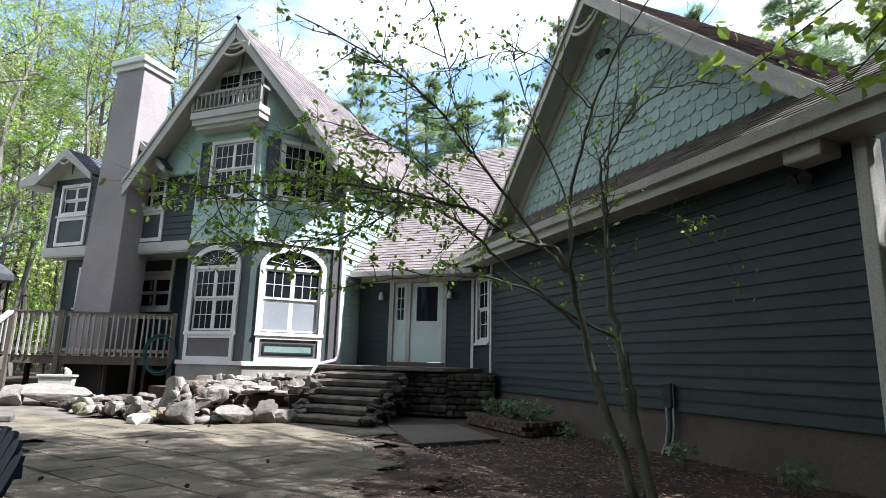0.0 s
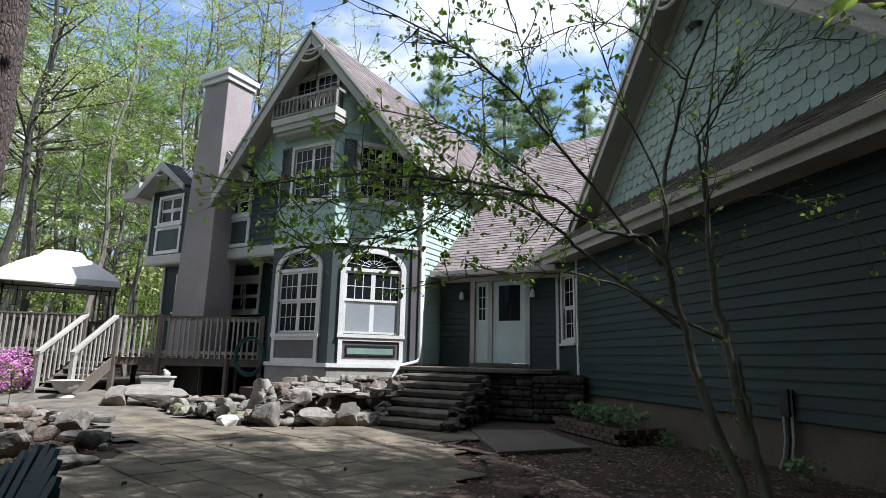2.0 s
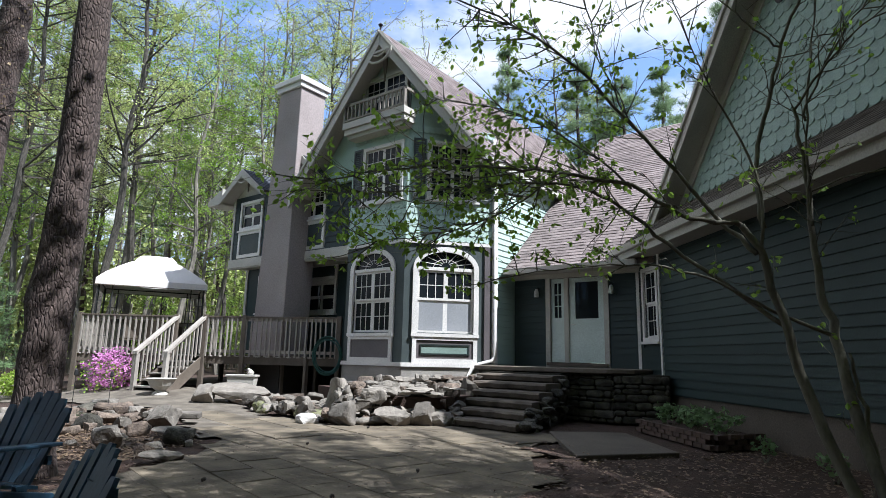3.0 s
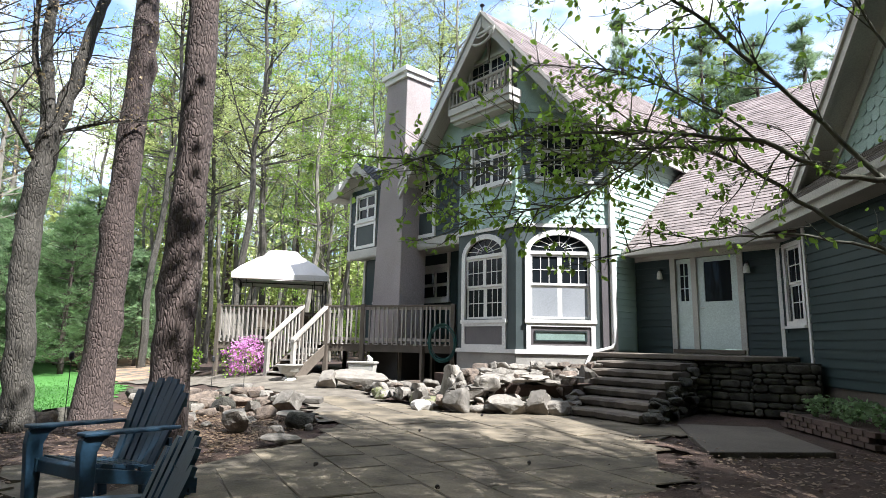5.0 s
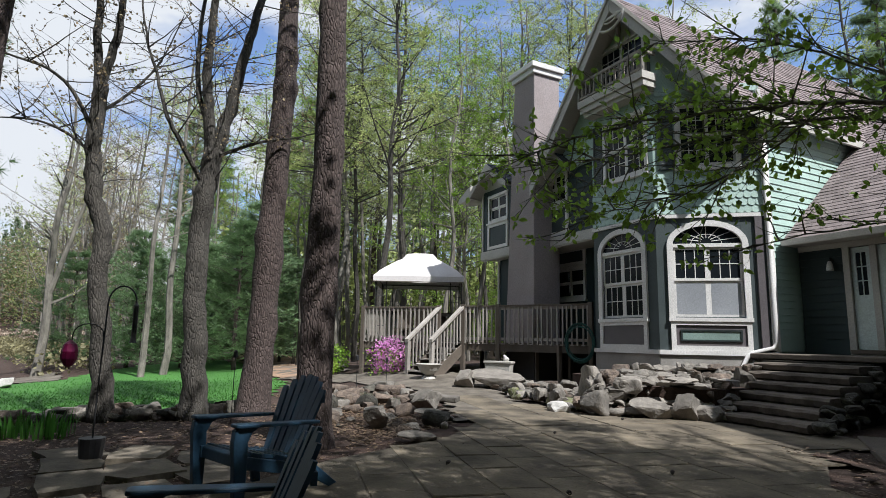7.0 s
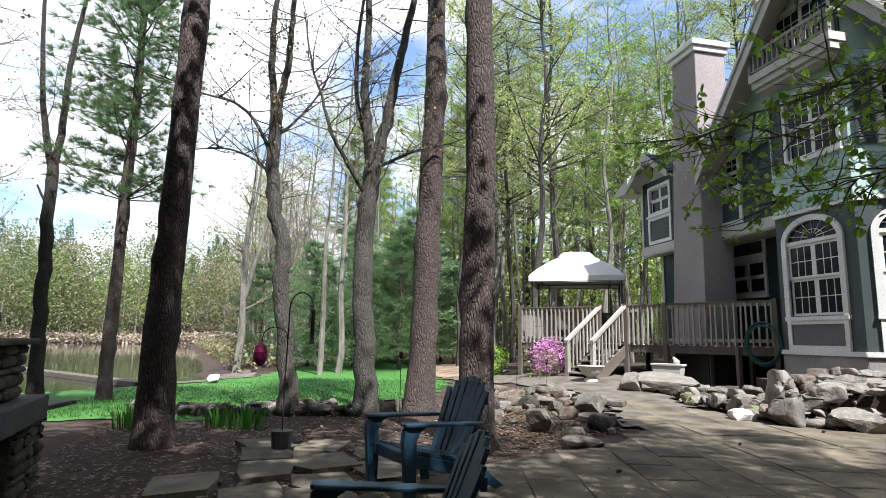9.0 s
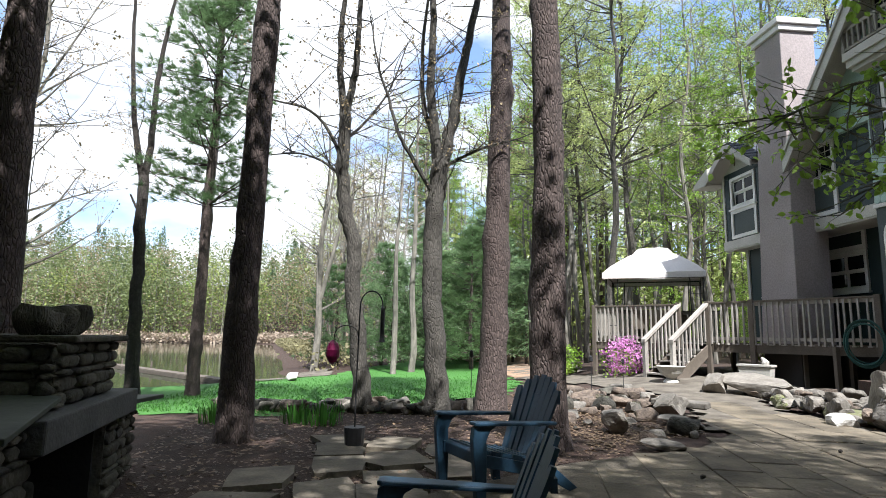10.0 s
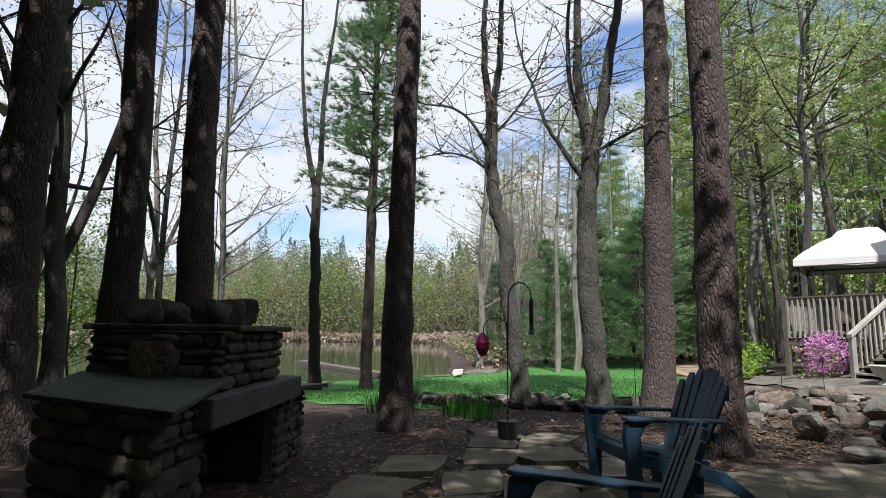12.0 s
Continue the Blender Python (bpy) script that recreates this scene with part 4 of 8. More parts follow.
def arch_window(m, a0, a1, z0, zs, rise, wall_ob, material, label, blind=False):
    """A tall window with a fanlight under a flattened arch, casing and all. Also closes the wall beside the arch."""
    c, half = (a0 + a1) / 2, (a1 - a0) / 2
    K = 18
    arc = [(c + half * math.cos(math.pi * k / K), zs + rise * math.sin(math.pi * k / K)) for k in range(K + 1)]
    top = zs + rise
    fill = Shell()
    fill.prism([(a1, top)] + [p for p in arc[:K // 2 + 1]][::1] , 0.004, 0.15, "y", m)
    fill.prism([(a0, top)] + arc[K // 2:][::-1], 0.004, 0.15, "y", m)
    part("spandrel", fill, material, wall_ob)
    w = 0.125
    s = Shell()
    for k in range(K):
        t0, t1 = math.pi * k / K, math.pi * (k + 1) / K
        q = [(c + r * math.cos(t), zs + q_ * math.sin(t)) for t, r, q_ in ((t0, half, rise), (t0, half + w, rise + w), (t1, half + w, rise + w), (t1, half, rise))]
        s.prism(q, -0.055, 0.03, "y", m)
    s.box(a0 - w, a0, -0.055, 0.03, z0 - 0.12, zs, m); s.box(a1, a1 + w, -0.055, 0.03, z0 - 0.12, zs, m)
    s.box(a0 - w - 0.01, a1 + w + 0.01, -0.075, 0.03, z0 - 0.10, z0 - 0.02, m)
    win = part("window", s, M_WHITE, house, label)
    fan = Shell().box(a0, a1, -0.02, 0.05, zs - 0.05, zs + 0.03, m)
    for k in range(1, 8):
        t = math.pi * k / 8
        ray = Shell().tube([m @ Vector((c + 0.12 * math.cos(t), 0.02, zs + 0.04 + 0.12 * math.sin(t))), m @ Vector((c + (half - 0.01) * math.cos(t), 0.02, zs + (rise - 0.01) * math.sin(t)))], 0.009, 5)
        part("fanlight_bar", ray, M_WHITE, win)
    hoop = Shell().tube([m @ Vector((c + 0.45 * half * math.cos(math.pi * k / 12), 0.02, zs + 0.03 + 0.5 * rise * math.sin(math.pi * k / 12))) for k in range(13)], 0.008, 5)
    part("fanlight_hoop", hoop, M_WHITE, win)
    part("transom_bar", fan, M_WHITE, win)
    part("pane", Shell().prism(arc, 0.026, 0.030, "y", m), M_GLASS, win)
    half_w = (a1 - a0) / 2
    mid = z0 + (zs - z0) * 0.5
    for k in (0, 1):
        b0, b1 = a0 + k * half_w, a0 + (k + 1) * half_w
        for lo, hi, y, low in ((z0, mid, 0.04, True), (mid, zs - 0.05, 0.012, False)):
            f = 0.055
            q = Shell()
            q.box(b0, b0 + f, y, y + 0.03, lo, hi, m); q.box(b1 - f, b1, y, y + 0.03, lo, hi, m)
            q.box(b0 + f, b1 - f, y, y + 0.03, lo, lo + f, m); q.box(b0 + f, b1 - f, y, y + 0.03, hi - f, hi, m)
            part("sash", q, M_WHITE, win)
            g = Shell()
            for n in (1, 2):
                x = b0 + f + (b1 - b0 - 2 * f) * n / 3
                g.box(x - 0.009, x + 0.009, y + 0.006, y + 0.026, lo + f, hi - f, m)
            z = (lo + hi) / 2
            g.box(b0 + f, b1 - f, y + 0.004, y + 0.024, z - 0.009, z + 0.009, m)
            part("glazing_bar", g, M_WHITE, win)
            if low and blind:
                part("insect_screen", Shell().box(b0 + f, b1 - f, y - 0.002, y + 0.002, lo + f, hi - f, m), M_SCREEN, win, "grey insect screen over the lower sash")
            part("pane", Shell().box(b0 + f, b1 - f, y + 0.014, y + 0.018, lo + f, hi - f, m), M_GLASS, win)
    return win


def panel(m, a0, a1, z0, z1, material, inset=None, parent=None):
    """A framed field below a window: white frame, painted board, and a raised inner moulding."""
    p = part("wall_panel", Shell().box(a0, a1, -0.02, 0.0, z0, z1, m), material, parent or house)
    s = casing(Shell(), m, a0, a1, z0, z1, w=0.10, out=0.05, deep=0.0)
    part("panel_frame", s, M_WHITE, p)
    if inset:
        d = 0.13
        part("moulding", casing(Shell(), m, a0 + d, a1 - d, z0 + d, z1 - d, w=0.035, out=0.045, deep=-0.02), M_SHUTTER, p)
        part("inset_board", Shell().box(a0 + d, a1 - d, -0.028, -0.02, z0 + d, z1 - d, m), inset, p)
    return p


def shutter(m, a0, a1, z0, z1):
    s = Shell()
    s.box(a0, a0 + 0.05, -0.06, -0.03, z0, z1, m); s.box(a1 - 0.05, a1, -0.06, -0.03, z0, z1, m)
    for z in (z0, (z0 + z1) / 2 - 0.03, z1 - 0.06):
        s.box(a0 + 0.05, a1 - 0.05, -0.06, -0.03, z, z + 0.06, m)
    ob = part("shutter", s, M_SHUTTER, house, "dark louvred window shutter")
    z = z0 + 0.08
    sl = Shell()
    while z < z1 - 0.1:
        sl.prism([(-0.056, z), (-0.05, z), (-0.036, z + 0.05), (-0.042, z + 0.05)], a0 + 0.05, a1 - 0.05, "x", m)
        z += 0.055
    part("louvre", sl, M_SHUTTER, ob)


def courses(parent, quad, step, width, material, thick=0.016, name="roof_shingles"):
    """Rows of overlapping roof shingles on the four-cornered plane quad (foot left, foot right, head right, head left)."""
    A, B, C, D = [Vector(p) for p in quad]
    nrm = (B - A).cross(D - A).normalized()
    if nrm.z < 0:
        nrm = -nrm
    rows = max(1, int(((D - A).length + (C - B).length) / 2 / step))
    sh = Shell()
    for r in range(rows):
        t0, t1 = r / rows, min(1.0, (r + 1.25) / rows)
        L0, R0, L1, R1 = A.lerp(D, t0), B.lerp(C, t0), A.lerp(D, t1), B.lerp(C, t1)
        n = max(1, int((R0 - L0).length / width))
        off = random.random()
        cuts = [0.0] + [min(1.0, max(0.0, (k + off + random.uniform(-0.2, 0.2)) / n)) for k in range(n)] + [1.0]
        for u0, u1 in zip(cuts, cuts[1:]):
            if u1 - u0 < 0.004:
                continue
            g = min(0.006 / max(0.3, (R0 - L0).length), (u1 - u0) * 0.2)
            u0 += g
            th = thick * random.uniform(0.8, 1.5)
            p = [L0.lerp(R0, u0), L0.lerp(R0, u1), L1.lerp(R1, u1), L1.lerp(R1, u0)]
            up = [p[0] + nrm * th, p[1] + nrm * th, p[2] + nrm * 0.004, p[3] + nrm * 0.004]
            k = len(sh.v)
            sh.v += [tuple(q) for q in up] + [tuple(p[0]), tuple(p[1])]
            sh.f += [(k, k + 1, k + 2, k + 3), (k + 4, k + 5, k + 1, k), (k + 1, k + 5, k + 2), (k + 4, k, k + 3)]
    ob = part(name, sh, material, parent)
    ob["kind"] = "stuff"
    return ob


# foundation and lower bay
for p0, p1 in ((W1A, W1B), (W1B, QC)):
    m, L = face_of(p0, p1)
    part("foundation", Shell().box(0, L, -0.02, 0.14, -0.1, 0.98, m), M_CONC, house, "bare grey concrete foundation")
    part("skirt_board", Shell().box(-0.02, L + 0.02, -0.06, 0.02, 0.985, 1.08, m), M_WHITE, house)
    part("belt_board", Shell().box(-0.02, L + 0.02, -0.05, 0.02, 3.99, 4.07, m), M_WHITE, house)
h1 = (0.30, 1.60, 1.80, 3.80)
wl1, m1, L1 = wall("wall", W1A, W1B, 0.98, 4.03, [h1], M_GREEN_B, "smooth grey-green painted bay wall")
arch_window(m1, 0.30, 1.60, 1.80, 3.38, 0.42, wl1, M_GREEN_B, "white arched bay window with a fanlight")
panel(m1, 0.30, 1.60, 1.18, 1.62, M_SLATE)
L2 = (Vector(QC) - Vector(W1B)).length
h2 = (0.34, 1.76, 1.80, 3.80)
wl2, m2, L2 = wall("wall", W1B, QC, 0.98, 4.03, [h2], M_GREEN_B, "smooth grey-green painted bay wall")
arch_window(m2, 0.34, 1.76, 1.80, 3.38, 0.42, wl2, M_GREEN_B, "white arched bay window with a fanlight", blind=True)
panel(m2, 0.34, 1.76, 1.18, 1.62, M_SLATE, inset=M_GREEN_P)
part("corner_board", Shell().box(L2 - 0.27, L2 - 0.12, -0.05, 0, 1.1, 3.99, m2), M_SLATE, house)
part("corner_board", Shell().box(L2 - 0.07, L2 + 0.02, -0.055, 0.02, 1.1, 6.9, m2), M_WHITE, house)
# upper bay with scalloped shingles
ZT = 7.0
u1 = (0.52, 1.78, 5.22, 6.62)
wu1, _, _ = wall("wall", W1A, W1B, 4.05, ZT, [u1], M_GREEN_L, "pale green wall of scalloped wooden shingles")
scales(wu1, m1, lambda a, z: not (0.02 < a < 1.95 and z > 4.98 and z < 6.75), 0.07, 1.95, 4.08, ZT - 0.05, 0.155, 0.165, M_GREEN_L)
sash_window(m1, *u1, label="white upstairs window with dark shutters")
shutter(m1, 0.10, 0.42, 5.12, 6.72)
u2 = (0.58, 1.76, 5.22, 6.62)
wu2, _, _ = wall("wall", W1B, QC, 4.05, ZT, [u2], M_GREEN_L, "pale green wall of scalloped wooden shingles")
scales(wu2, m2, lambda a, z: not (0.05 < a < 2.2 and z > 4.98 and z < 6.75), 0.07, L2 - 0.1, 4.08, ZT - 0.05, 0.155, 0.165, M_GREEN_L)
sash_window(m2, *u2, label="white upstairs window with dark shutters")
shutter(m2, 0.13, 0.45, 5.12, 6.72); shutter(m2, 1.87, 2.18, 5.12, 6.72)
# side wall with lapped boards
ms, Ls = face_of(QC, (QC[0], 8.0))
ws = part("wall", Shell().box(0.02, Ls, 0, 0.15, 0, 6.72, ms), M_GREEN_L, house, "pale green lapped board wall")
lap(ws, ms, 0.09, 3.4, 1.1, 6.7, 0.152, [], M_GREEN_L)
part("corner_board", Shell().box(-0.005, 0.09, -0.05, 0.0, 1.0, 6.6, ms), M_WHITE, house)
# main gable above the bay
AX, AZ, SL = -3.24, 9.71, 1.21
YF = -3.22
part("gable_wall", Shell().prism([(-6.08, 5.95), (-4.56, 5.95), (-4.56, 6.95), (-2.56, 6.95), (-2.56, 8.45), (AX + 0.05, AZ - 0.28), (AX - 0.05, AZ - 0.28)], -2.70, -2.55, "y"), M_GREEN_L, house, "pale green gable wall in shade")
part("gable_wall", Shell().prism([(0.0, 6.95), (L2 - 0.02, 6.62), (0.0, 8.5)], 0.0, 0.14, "y", m2), M_GREEN_L, house, "pale green wall above the bay")
part("soffit", Shell().box(-6.05, -4.57, -2.54, -1.6, 5.90, 5.94), M_CREAM, house)


def slab(quad, thick):
    """A slab under the four-cornered plane quad."""
    q = [Vector(p) for p in quad]
    lo = [p - Vector((0, 0, thick)) for p in q]
    return Shell().add(q + lo, [(0, 1, 2, 3), (7, 6, 5, 4)] + [(i, i + 4, (i + 1) % 4 + 4, (i + 1) % 4) for i in range(4)])


def plank(p0, p1, h, out, thick=0.05):
    """A board on edge from p0 to p1, hanging h below them; out is its outward side."""
    p0, p1, o = Vector(p0), Vector(p1), Vector(out).normalized()
    vs = [p + o * d - Vector((0, 0, z)) for d in (0, thick) for p in (p0, p1) for z in (0, h)]
    return Shell().add(vs, [(0, 1, 3, 2), (4, 6, 7, 5), (0, 2, 6, 4), (1, 5, 7, 3), (0, 4, 5, 1), (2, 3, 7, 6)])


RX, RY, RZE = -0.75, -1.98, 6.26                     # where the right-hand roof edge comes down
LX, LZE = AX - 3.30, AZ - 3.28 * SL
for foot_f, foot_b, out in (((RX, RY, RZE), (RX, 8.0, RZE), (0.45, -0.9, 0)), ((LX, YF, LZE), (LX, 8.0, LZE), (0, -1, 0))):
    top_f, top_b = (AX, YF, AZ), (AX, 8.0, AZ)
    roof = part("roof", slab([foot_f, foot_b, top_b, top_f], 0.12), M_ROOF, house, "steep grey-brown shingle roof")
    s = 1 if foot_f[0] > AX else -1
    up = lambda p, d=0.006: (p[0], p[1], p[2] + d)
    courses(roof, [up((foot_f[0] + s * 0.04, foot_f[1] - 0.03, foot_f[2] - 0.05)), up((foot_b[0] + s * 0.04, 8.0, foot_b[2] - 0.05)), up(top_b), up((AX, YF - 0.03, AZ))], 0.15, 0.32, M_ROOF)
    dn = lambda p, d: (p[0], p[1], p[2] - d)
    part("rake_board", plank(dn(top_f, 0.015), dn(foot_f, 0.015), 0.43, out), M_CREAM, roof, "weathered white board along the roof edge")
    o2 = Vector(out).normalized() * 0.05
    part("rake_moulding", plank(Vector(dn(top_f, 0.005)) + o2, Vector(dn(foot_f, 0.005)) + o2, 0.11, out, 0.04), M_CREAM, roof)
    part("soffit", slab([dn(foot_f, 0.20), (foot_b[0], 2.0, foot_b[2] - 0.20), (AX, 2.0, AZ - 0.22), dn(top_f, 0.22)], 0.03), M_CREAM, roof)
    part("eave_board", Shell().box(foot_f[0] - 0.03, foot_f[0] + 0.03, foot_f[1], 8.0, foot_f[2] - 0.24, foot_f[2] - 0.03), M_CREAM, roof)
# gable-peak ornament: a curved brace and a hanging drop
orn = Shell().tube([(AX + 0.42 * math.cos(t), YF - 0.02, AZ - 0.62 + 0.0 - 0.30 * math.sin(t)) for t in [math.pi * k / 12 for k in range(13)]], 0.035, 6)
orn.tube([(AX + 0.26 * math.cos(t), YF - 0.02, AZ - 0.55 - 0.18 * math.sin(t)) for t in [math.pi * k / 12 for k in range(13)]], 0.022, 6)
orn.box(AX - 0.45, AX + 0.45, YF - 0.035, YF - 0.005, AZ - 0.64, AZ - 0.58)
part("peak_brace", orn, M_CREAM, house)
part("peak_drop", Shell().tube([(AX - 0.02, -2.95, AZ - 0.55), (AX - 0.02, -2.95, AZ - 0.8), (AX - 0.02, -2.95, AZ - 1.25), (AX - 0.02, -2.95, AZ - 1.32)], [0.055, 0.07, 0.02, 0.035], 8), M_DECK_D, house, "dark turned wooden drop")
part("finial", Shell().tube([(AX, YF, AZ - 0.02), (AX, YF, AZ + 0.10), (AX, YF, AZ + 0.16), (AX, YF, AZ + 0.22)], [0.02, 0.025, 0.07, 0.02], 8), M_IRON, house)
# false balcony
BX0, BX1 = -4.55, -2.35
bal = part("balcony", Shell().box(BX0, BX1, -3.17, -2.71, 7.22, 7.40).box(BX0 + 0.03, BX1 - 0.03, -3.12, -2.71, 7.06, 7.22).box(BX0 + 0.10, BX1 - 0.10, -3.05, -2.71, 6.96, 7.06), M_CREAM, house, "small white false balcony under the gable")
# rail and balusters in the darker wood, holding the gable's shade
part("railing", Shell().box(BX0, BX1, -3.16, -3.10, 7.86, 7.93).box(BX0, BX1, -3.155, -3.115, 7.44, 7.49).box(BX0, BX0 + 0.06, -3.16, -2.71, 7.86, 7.93).box(BX1 - 0.06, BX1, -3.16, -2.71, 7.86, 7.93)
     .box(BX0, BX0 + 0.07, -3.17, -3.09, 7.40, 7.9).box(BX1 - 0.07, BX1, -3.17, -3.09, 7.40, 7.9), M_DECK_SHADE, bal)
bme = Shell().box(-0.022, 0.022, -0.022, 0.022, 0, 0.40).mesh("baluster", M_DECK_SHADE)
for k in range(14):
    b = part("baluster", bme, M_DECK_SHADE, bal)
    b.matrix_basis = pose(BX0 + 0.16 + k * (BX1 - BX0 - 0.32) / 13, -3.135, 7.47)
mgab, _ = face_of((-4.55, -2.71), (-2.0, -2.71))
part("gable_panel", Shell().prism([(-4.22, 7.45), (-2.60, 7.45), (-2.60, 8.45), (AX, 9.25), (-4.22, 8.12)], -2.712, -2.701, "y"), M_CREAM, house, "weathered white boards in the gable peak")
sash_window(mgab @ Matrix.Translation((0, -0.062, 0)), 0.46, 1.88, 7.46, 8.58, label="white attic window behind the balcony", white=M_CREAM)
for a in (0.30, 1.98):
    part("attic_trim", Shell().box(a, a + 0.07, -0.05, -0.012, 7.45, 8.6 - abs(a - 1.31) * 0.9, mgab), M_SHUTTER, house)

# bays with small gables to either side of the chimney
def bay(x0, x1, y, wa0, wa1, apex_x, half, label, bars=2):
    m, L = face_of((x0, y), (x1, y))
    hole = (wa0, wa1, 5.16, 5.92)
    w = part("wall", pierced(Shell(), m, 0, L, 3.95, 6.2, [hole]), M_GREEN_SHADED, house, "dark green overhanging bay wall")
    lap(w, m, 0.0, L, 4.15, 6.1, 0.17, [(wa0 - 0.16, wa1 + 0.16, 3.9, 6.2)], M_GREEN_SHADED)
    sash_window(m, *hole, cols=bars, rows=bars, lower_grid=False, label=label)
    panel(m, wa0, wa1, 4.28, 4.92, M_GREEN_B)
    part("bay_trim", Shell().box(-0.05, L + 0.05, -0.08, 0.05, 3.88, 4.14, m).box(-0.03, L + 0.03, -0.05, 0.05, 3.84, 3.88, m), M_CREAM, house)
    part("bay_floor", Shell().box(0, L, 0.05, 1.0, 3.88, 3.95, m), M_CREAM, house)
    for s in (0, L - 0.15):
        part("bay_side", Shell().box(s, s + 0.15, 0.15, 1.1, 3.95, 6.2, m), M_GREEN_SHADED, house)
    part("bay_corner", Shell().box(-0.04, 0.05, -0.05, 0.0, 4.14, 6.1, m), M_CREAM, house)
    yf, za, ze = y - 0.42, 6.98, 6.12
    for s in (1, -1):
        e = apex_x + s * half
        r = part("roof", Shell().prism([(apex_x, za), (e, ze), (e, ze - 0.07), (apex_x, za - 0.09)], yf + 0.02, 4.0, "y"), M_ROOF_D, house, "small dark gable roof over a bay")
        courses(r, [(e + s * 0.02, yf, ze - 0.005), (e + s * 0.02, 3.0, ze - 0.005), (apex_x, 3.0, za + 0.006), (apex_x, yf, za + 0.006)], 0.14, 0.3, M_ROOF_B)
        part("rake_board", Shell().prism([(apex_x, za - 0.01), (e, ze - 0.01), (e, ze - 0.18), (apex_x, za - 0.25)], yf - 0.04, yf + 0.02, "y"), M_CREAM, r)
        part("soffit", Shell().prism([(apex_x, za - 0.10), (e, ze - 0.10), (e, ze - 0.13), (apex_x, za - 0.13)], yf + 0.02, 1.0, "y"), M_CREAM, r)
    part("gable_wall", Shell().prism([(apex_x - half * 0.9, ze - 0.05), (apex_x + half * 0.9, ze - 0.05), (apex_x, za - 0.15)], y + 0.02, y + 0.14, "y"), M_CREAM, house)
    part("peak_brace", Shell().tube([(apex_x + 0.22 * math.cos(t), yf - 0.01, za - 0.30 - 0.16 * math.sin(t)) for t in [math.pi * k / 10 for k in range(11)]], 0.022, 6).box(apex_x - 0.24, apex_x + 0.24, yf - 0.02, yf + 0.01, za - 0.32, za - 0.28), M_CREAM, house)
    part("peak_drop", Shell().tube([(apex_x + 0.05, y - 0.2, za - 0.3), (apex_x + 0.05, y - 0.2, za - 0.45), (apex_x + 0.05, y - 0.2, za - 0.72)], [0.03, 0.035, 0.015], 6), M_DECK_D, house)


bay(-7.1, -4.58, -2.55, 0.34, 1.30, -6.45, 1.0, "white upstairs bay window")
bay(-9.95, -7.7, -2.70, 0.42, 1.42, -9.12, 1.15, "white upstairs window with pale ornaments behind", 1)
part("eave_return", Shell().box(-11.0, -10.2, -3.1, -2.4, 6.0, 6.14).prism([(-11.0, 6.14), (-10.2, 6.14), (-10.2, 6.5)], -3.1, -2.4, "y"), M_CREAM, house)
# recessed ground-floor walls behind the deck
mr, Lr = face_of((-9.95, -1.6), (-4.55, -1.6))
hr = (2.55, 3.75, 2.52, 3.34)
# foundation behind the deck, painted dark as its shade
part("foundation", Shell().box(0, Lr, 0.02, 0.15, -0.1, 1.1, mr), M_CONC_SHADE, house, "foundation coloured dark for the shade under the deck")
part("wall", pierced(Shell(), mr, 0, Lr, 1.1, 4.0, [hr]), M_GREEN_SHADED, house, "dark green ground-floor wall under the bays")
sash_window(mr, *hr, cols=1, rows=1, lower_grid=False, label="white ground-floor window with curtains", blind=True)
panel(mr, 2.55, 3.75, 3.54, 3.86, M_GREEN_SHADED)
ml, Ll = face_of((-9.75, -2.2), (-7.7, -2.2))
hl = (0.75, 1.35, 2.55, 3.55)
part("wall", pierced(Shell(), ml, 0, Ll, 1.2, 3.9, [hl]), M_GREEN_SHADED, house)
sash_window(ml, *hl, halves=1, label="narrow white window beside the chimney")
part("corner_board", Shell().box(-0.03, 0.08, -0.04, 0, 1.2, 3.9, ml), M_CREAM, house)
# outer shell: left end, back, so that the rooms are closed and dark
part("wall", Shell().box(-9.95, -9.8, -1.6, 8, 0, 6.3), M_GREEN_SHADED, house)
part("wall", Shell().box(-9.95, 8.0, 7.85, 8.0, 0, 6.3), M_GREEN_SHADED, house)
part("wall", Shell().prism([(-9.9, 6.2), (-1, 6.2), (AX, AZ - 0.3), (-5.6, 7.2)], 7.8, 7.95, "y"), M_GREEN_L, house)
part("upper_floor", Shell().box(-9.9, -1.7, -1.45, 7.8, 3.96, 4.0).prism([(-4.5, -2.6), (-2.62, -2.6), (-1.66, -1.45), (-4.5, -1.45)], 3.96, 4.0, "z"), M_ROOM, house)
part("attic_floor", Shell().box(-5.4, -2.6, -2.5, 7.8, 6.98, 7.02), M_ROOM, house)
part("return_wall", Shell().box(-4.6, -4.45, -2.6, -1.6, 0, 7.0), M_GREEN_SHADED, house)

# chimney
ch = part("chimney", Shell().prism([(-7.86, 1.05), (-6.47, 1.05), (-6.38, 9.0), (-7.38, 9.0)], -3.2, -2.28, "y"), M_STUCCO, house, "tall grey stucco chimney with a white cap", bevel=0.02)
# added dark block below deck level, painted as the chimney base in shade
part("chimney_shaded_base", Shell().box(-7.84, -6.49, -3.18, -2.3, -0.1, 1.05), M_CONC_SHADE, ch, "chimney base coloured dark for the shade under the deck")
part("chimney_cap", Shell().box(-7.45, -6.32, -3.27, -2.22, 9.0, 9.16).box(-7.52, -6.26, -3.34, -2.16, 9.16, 9.32), M_WHITE, ch, bevel=0.015)
part("flue", Shell().tube([(-6.95, -2.75, 9.32), (-6.95, -2.75, 9.40)], 0.16, 12), M_IRON, ch)

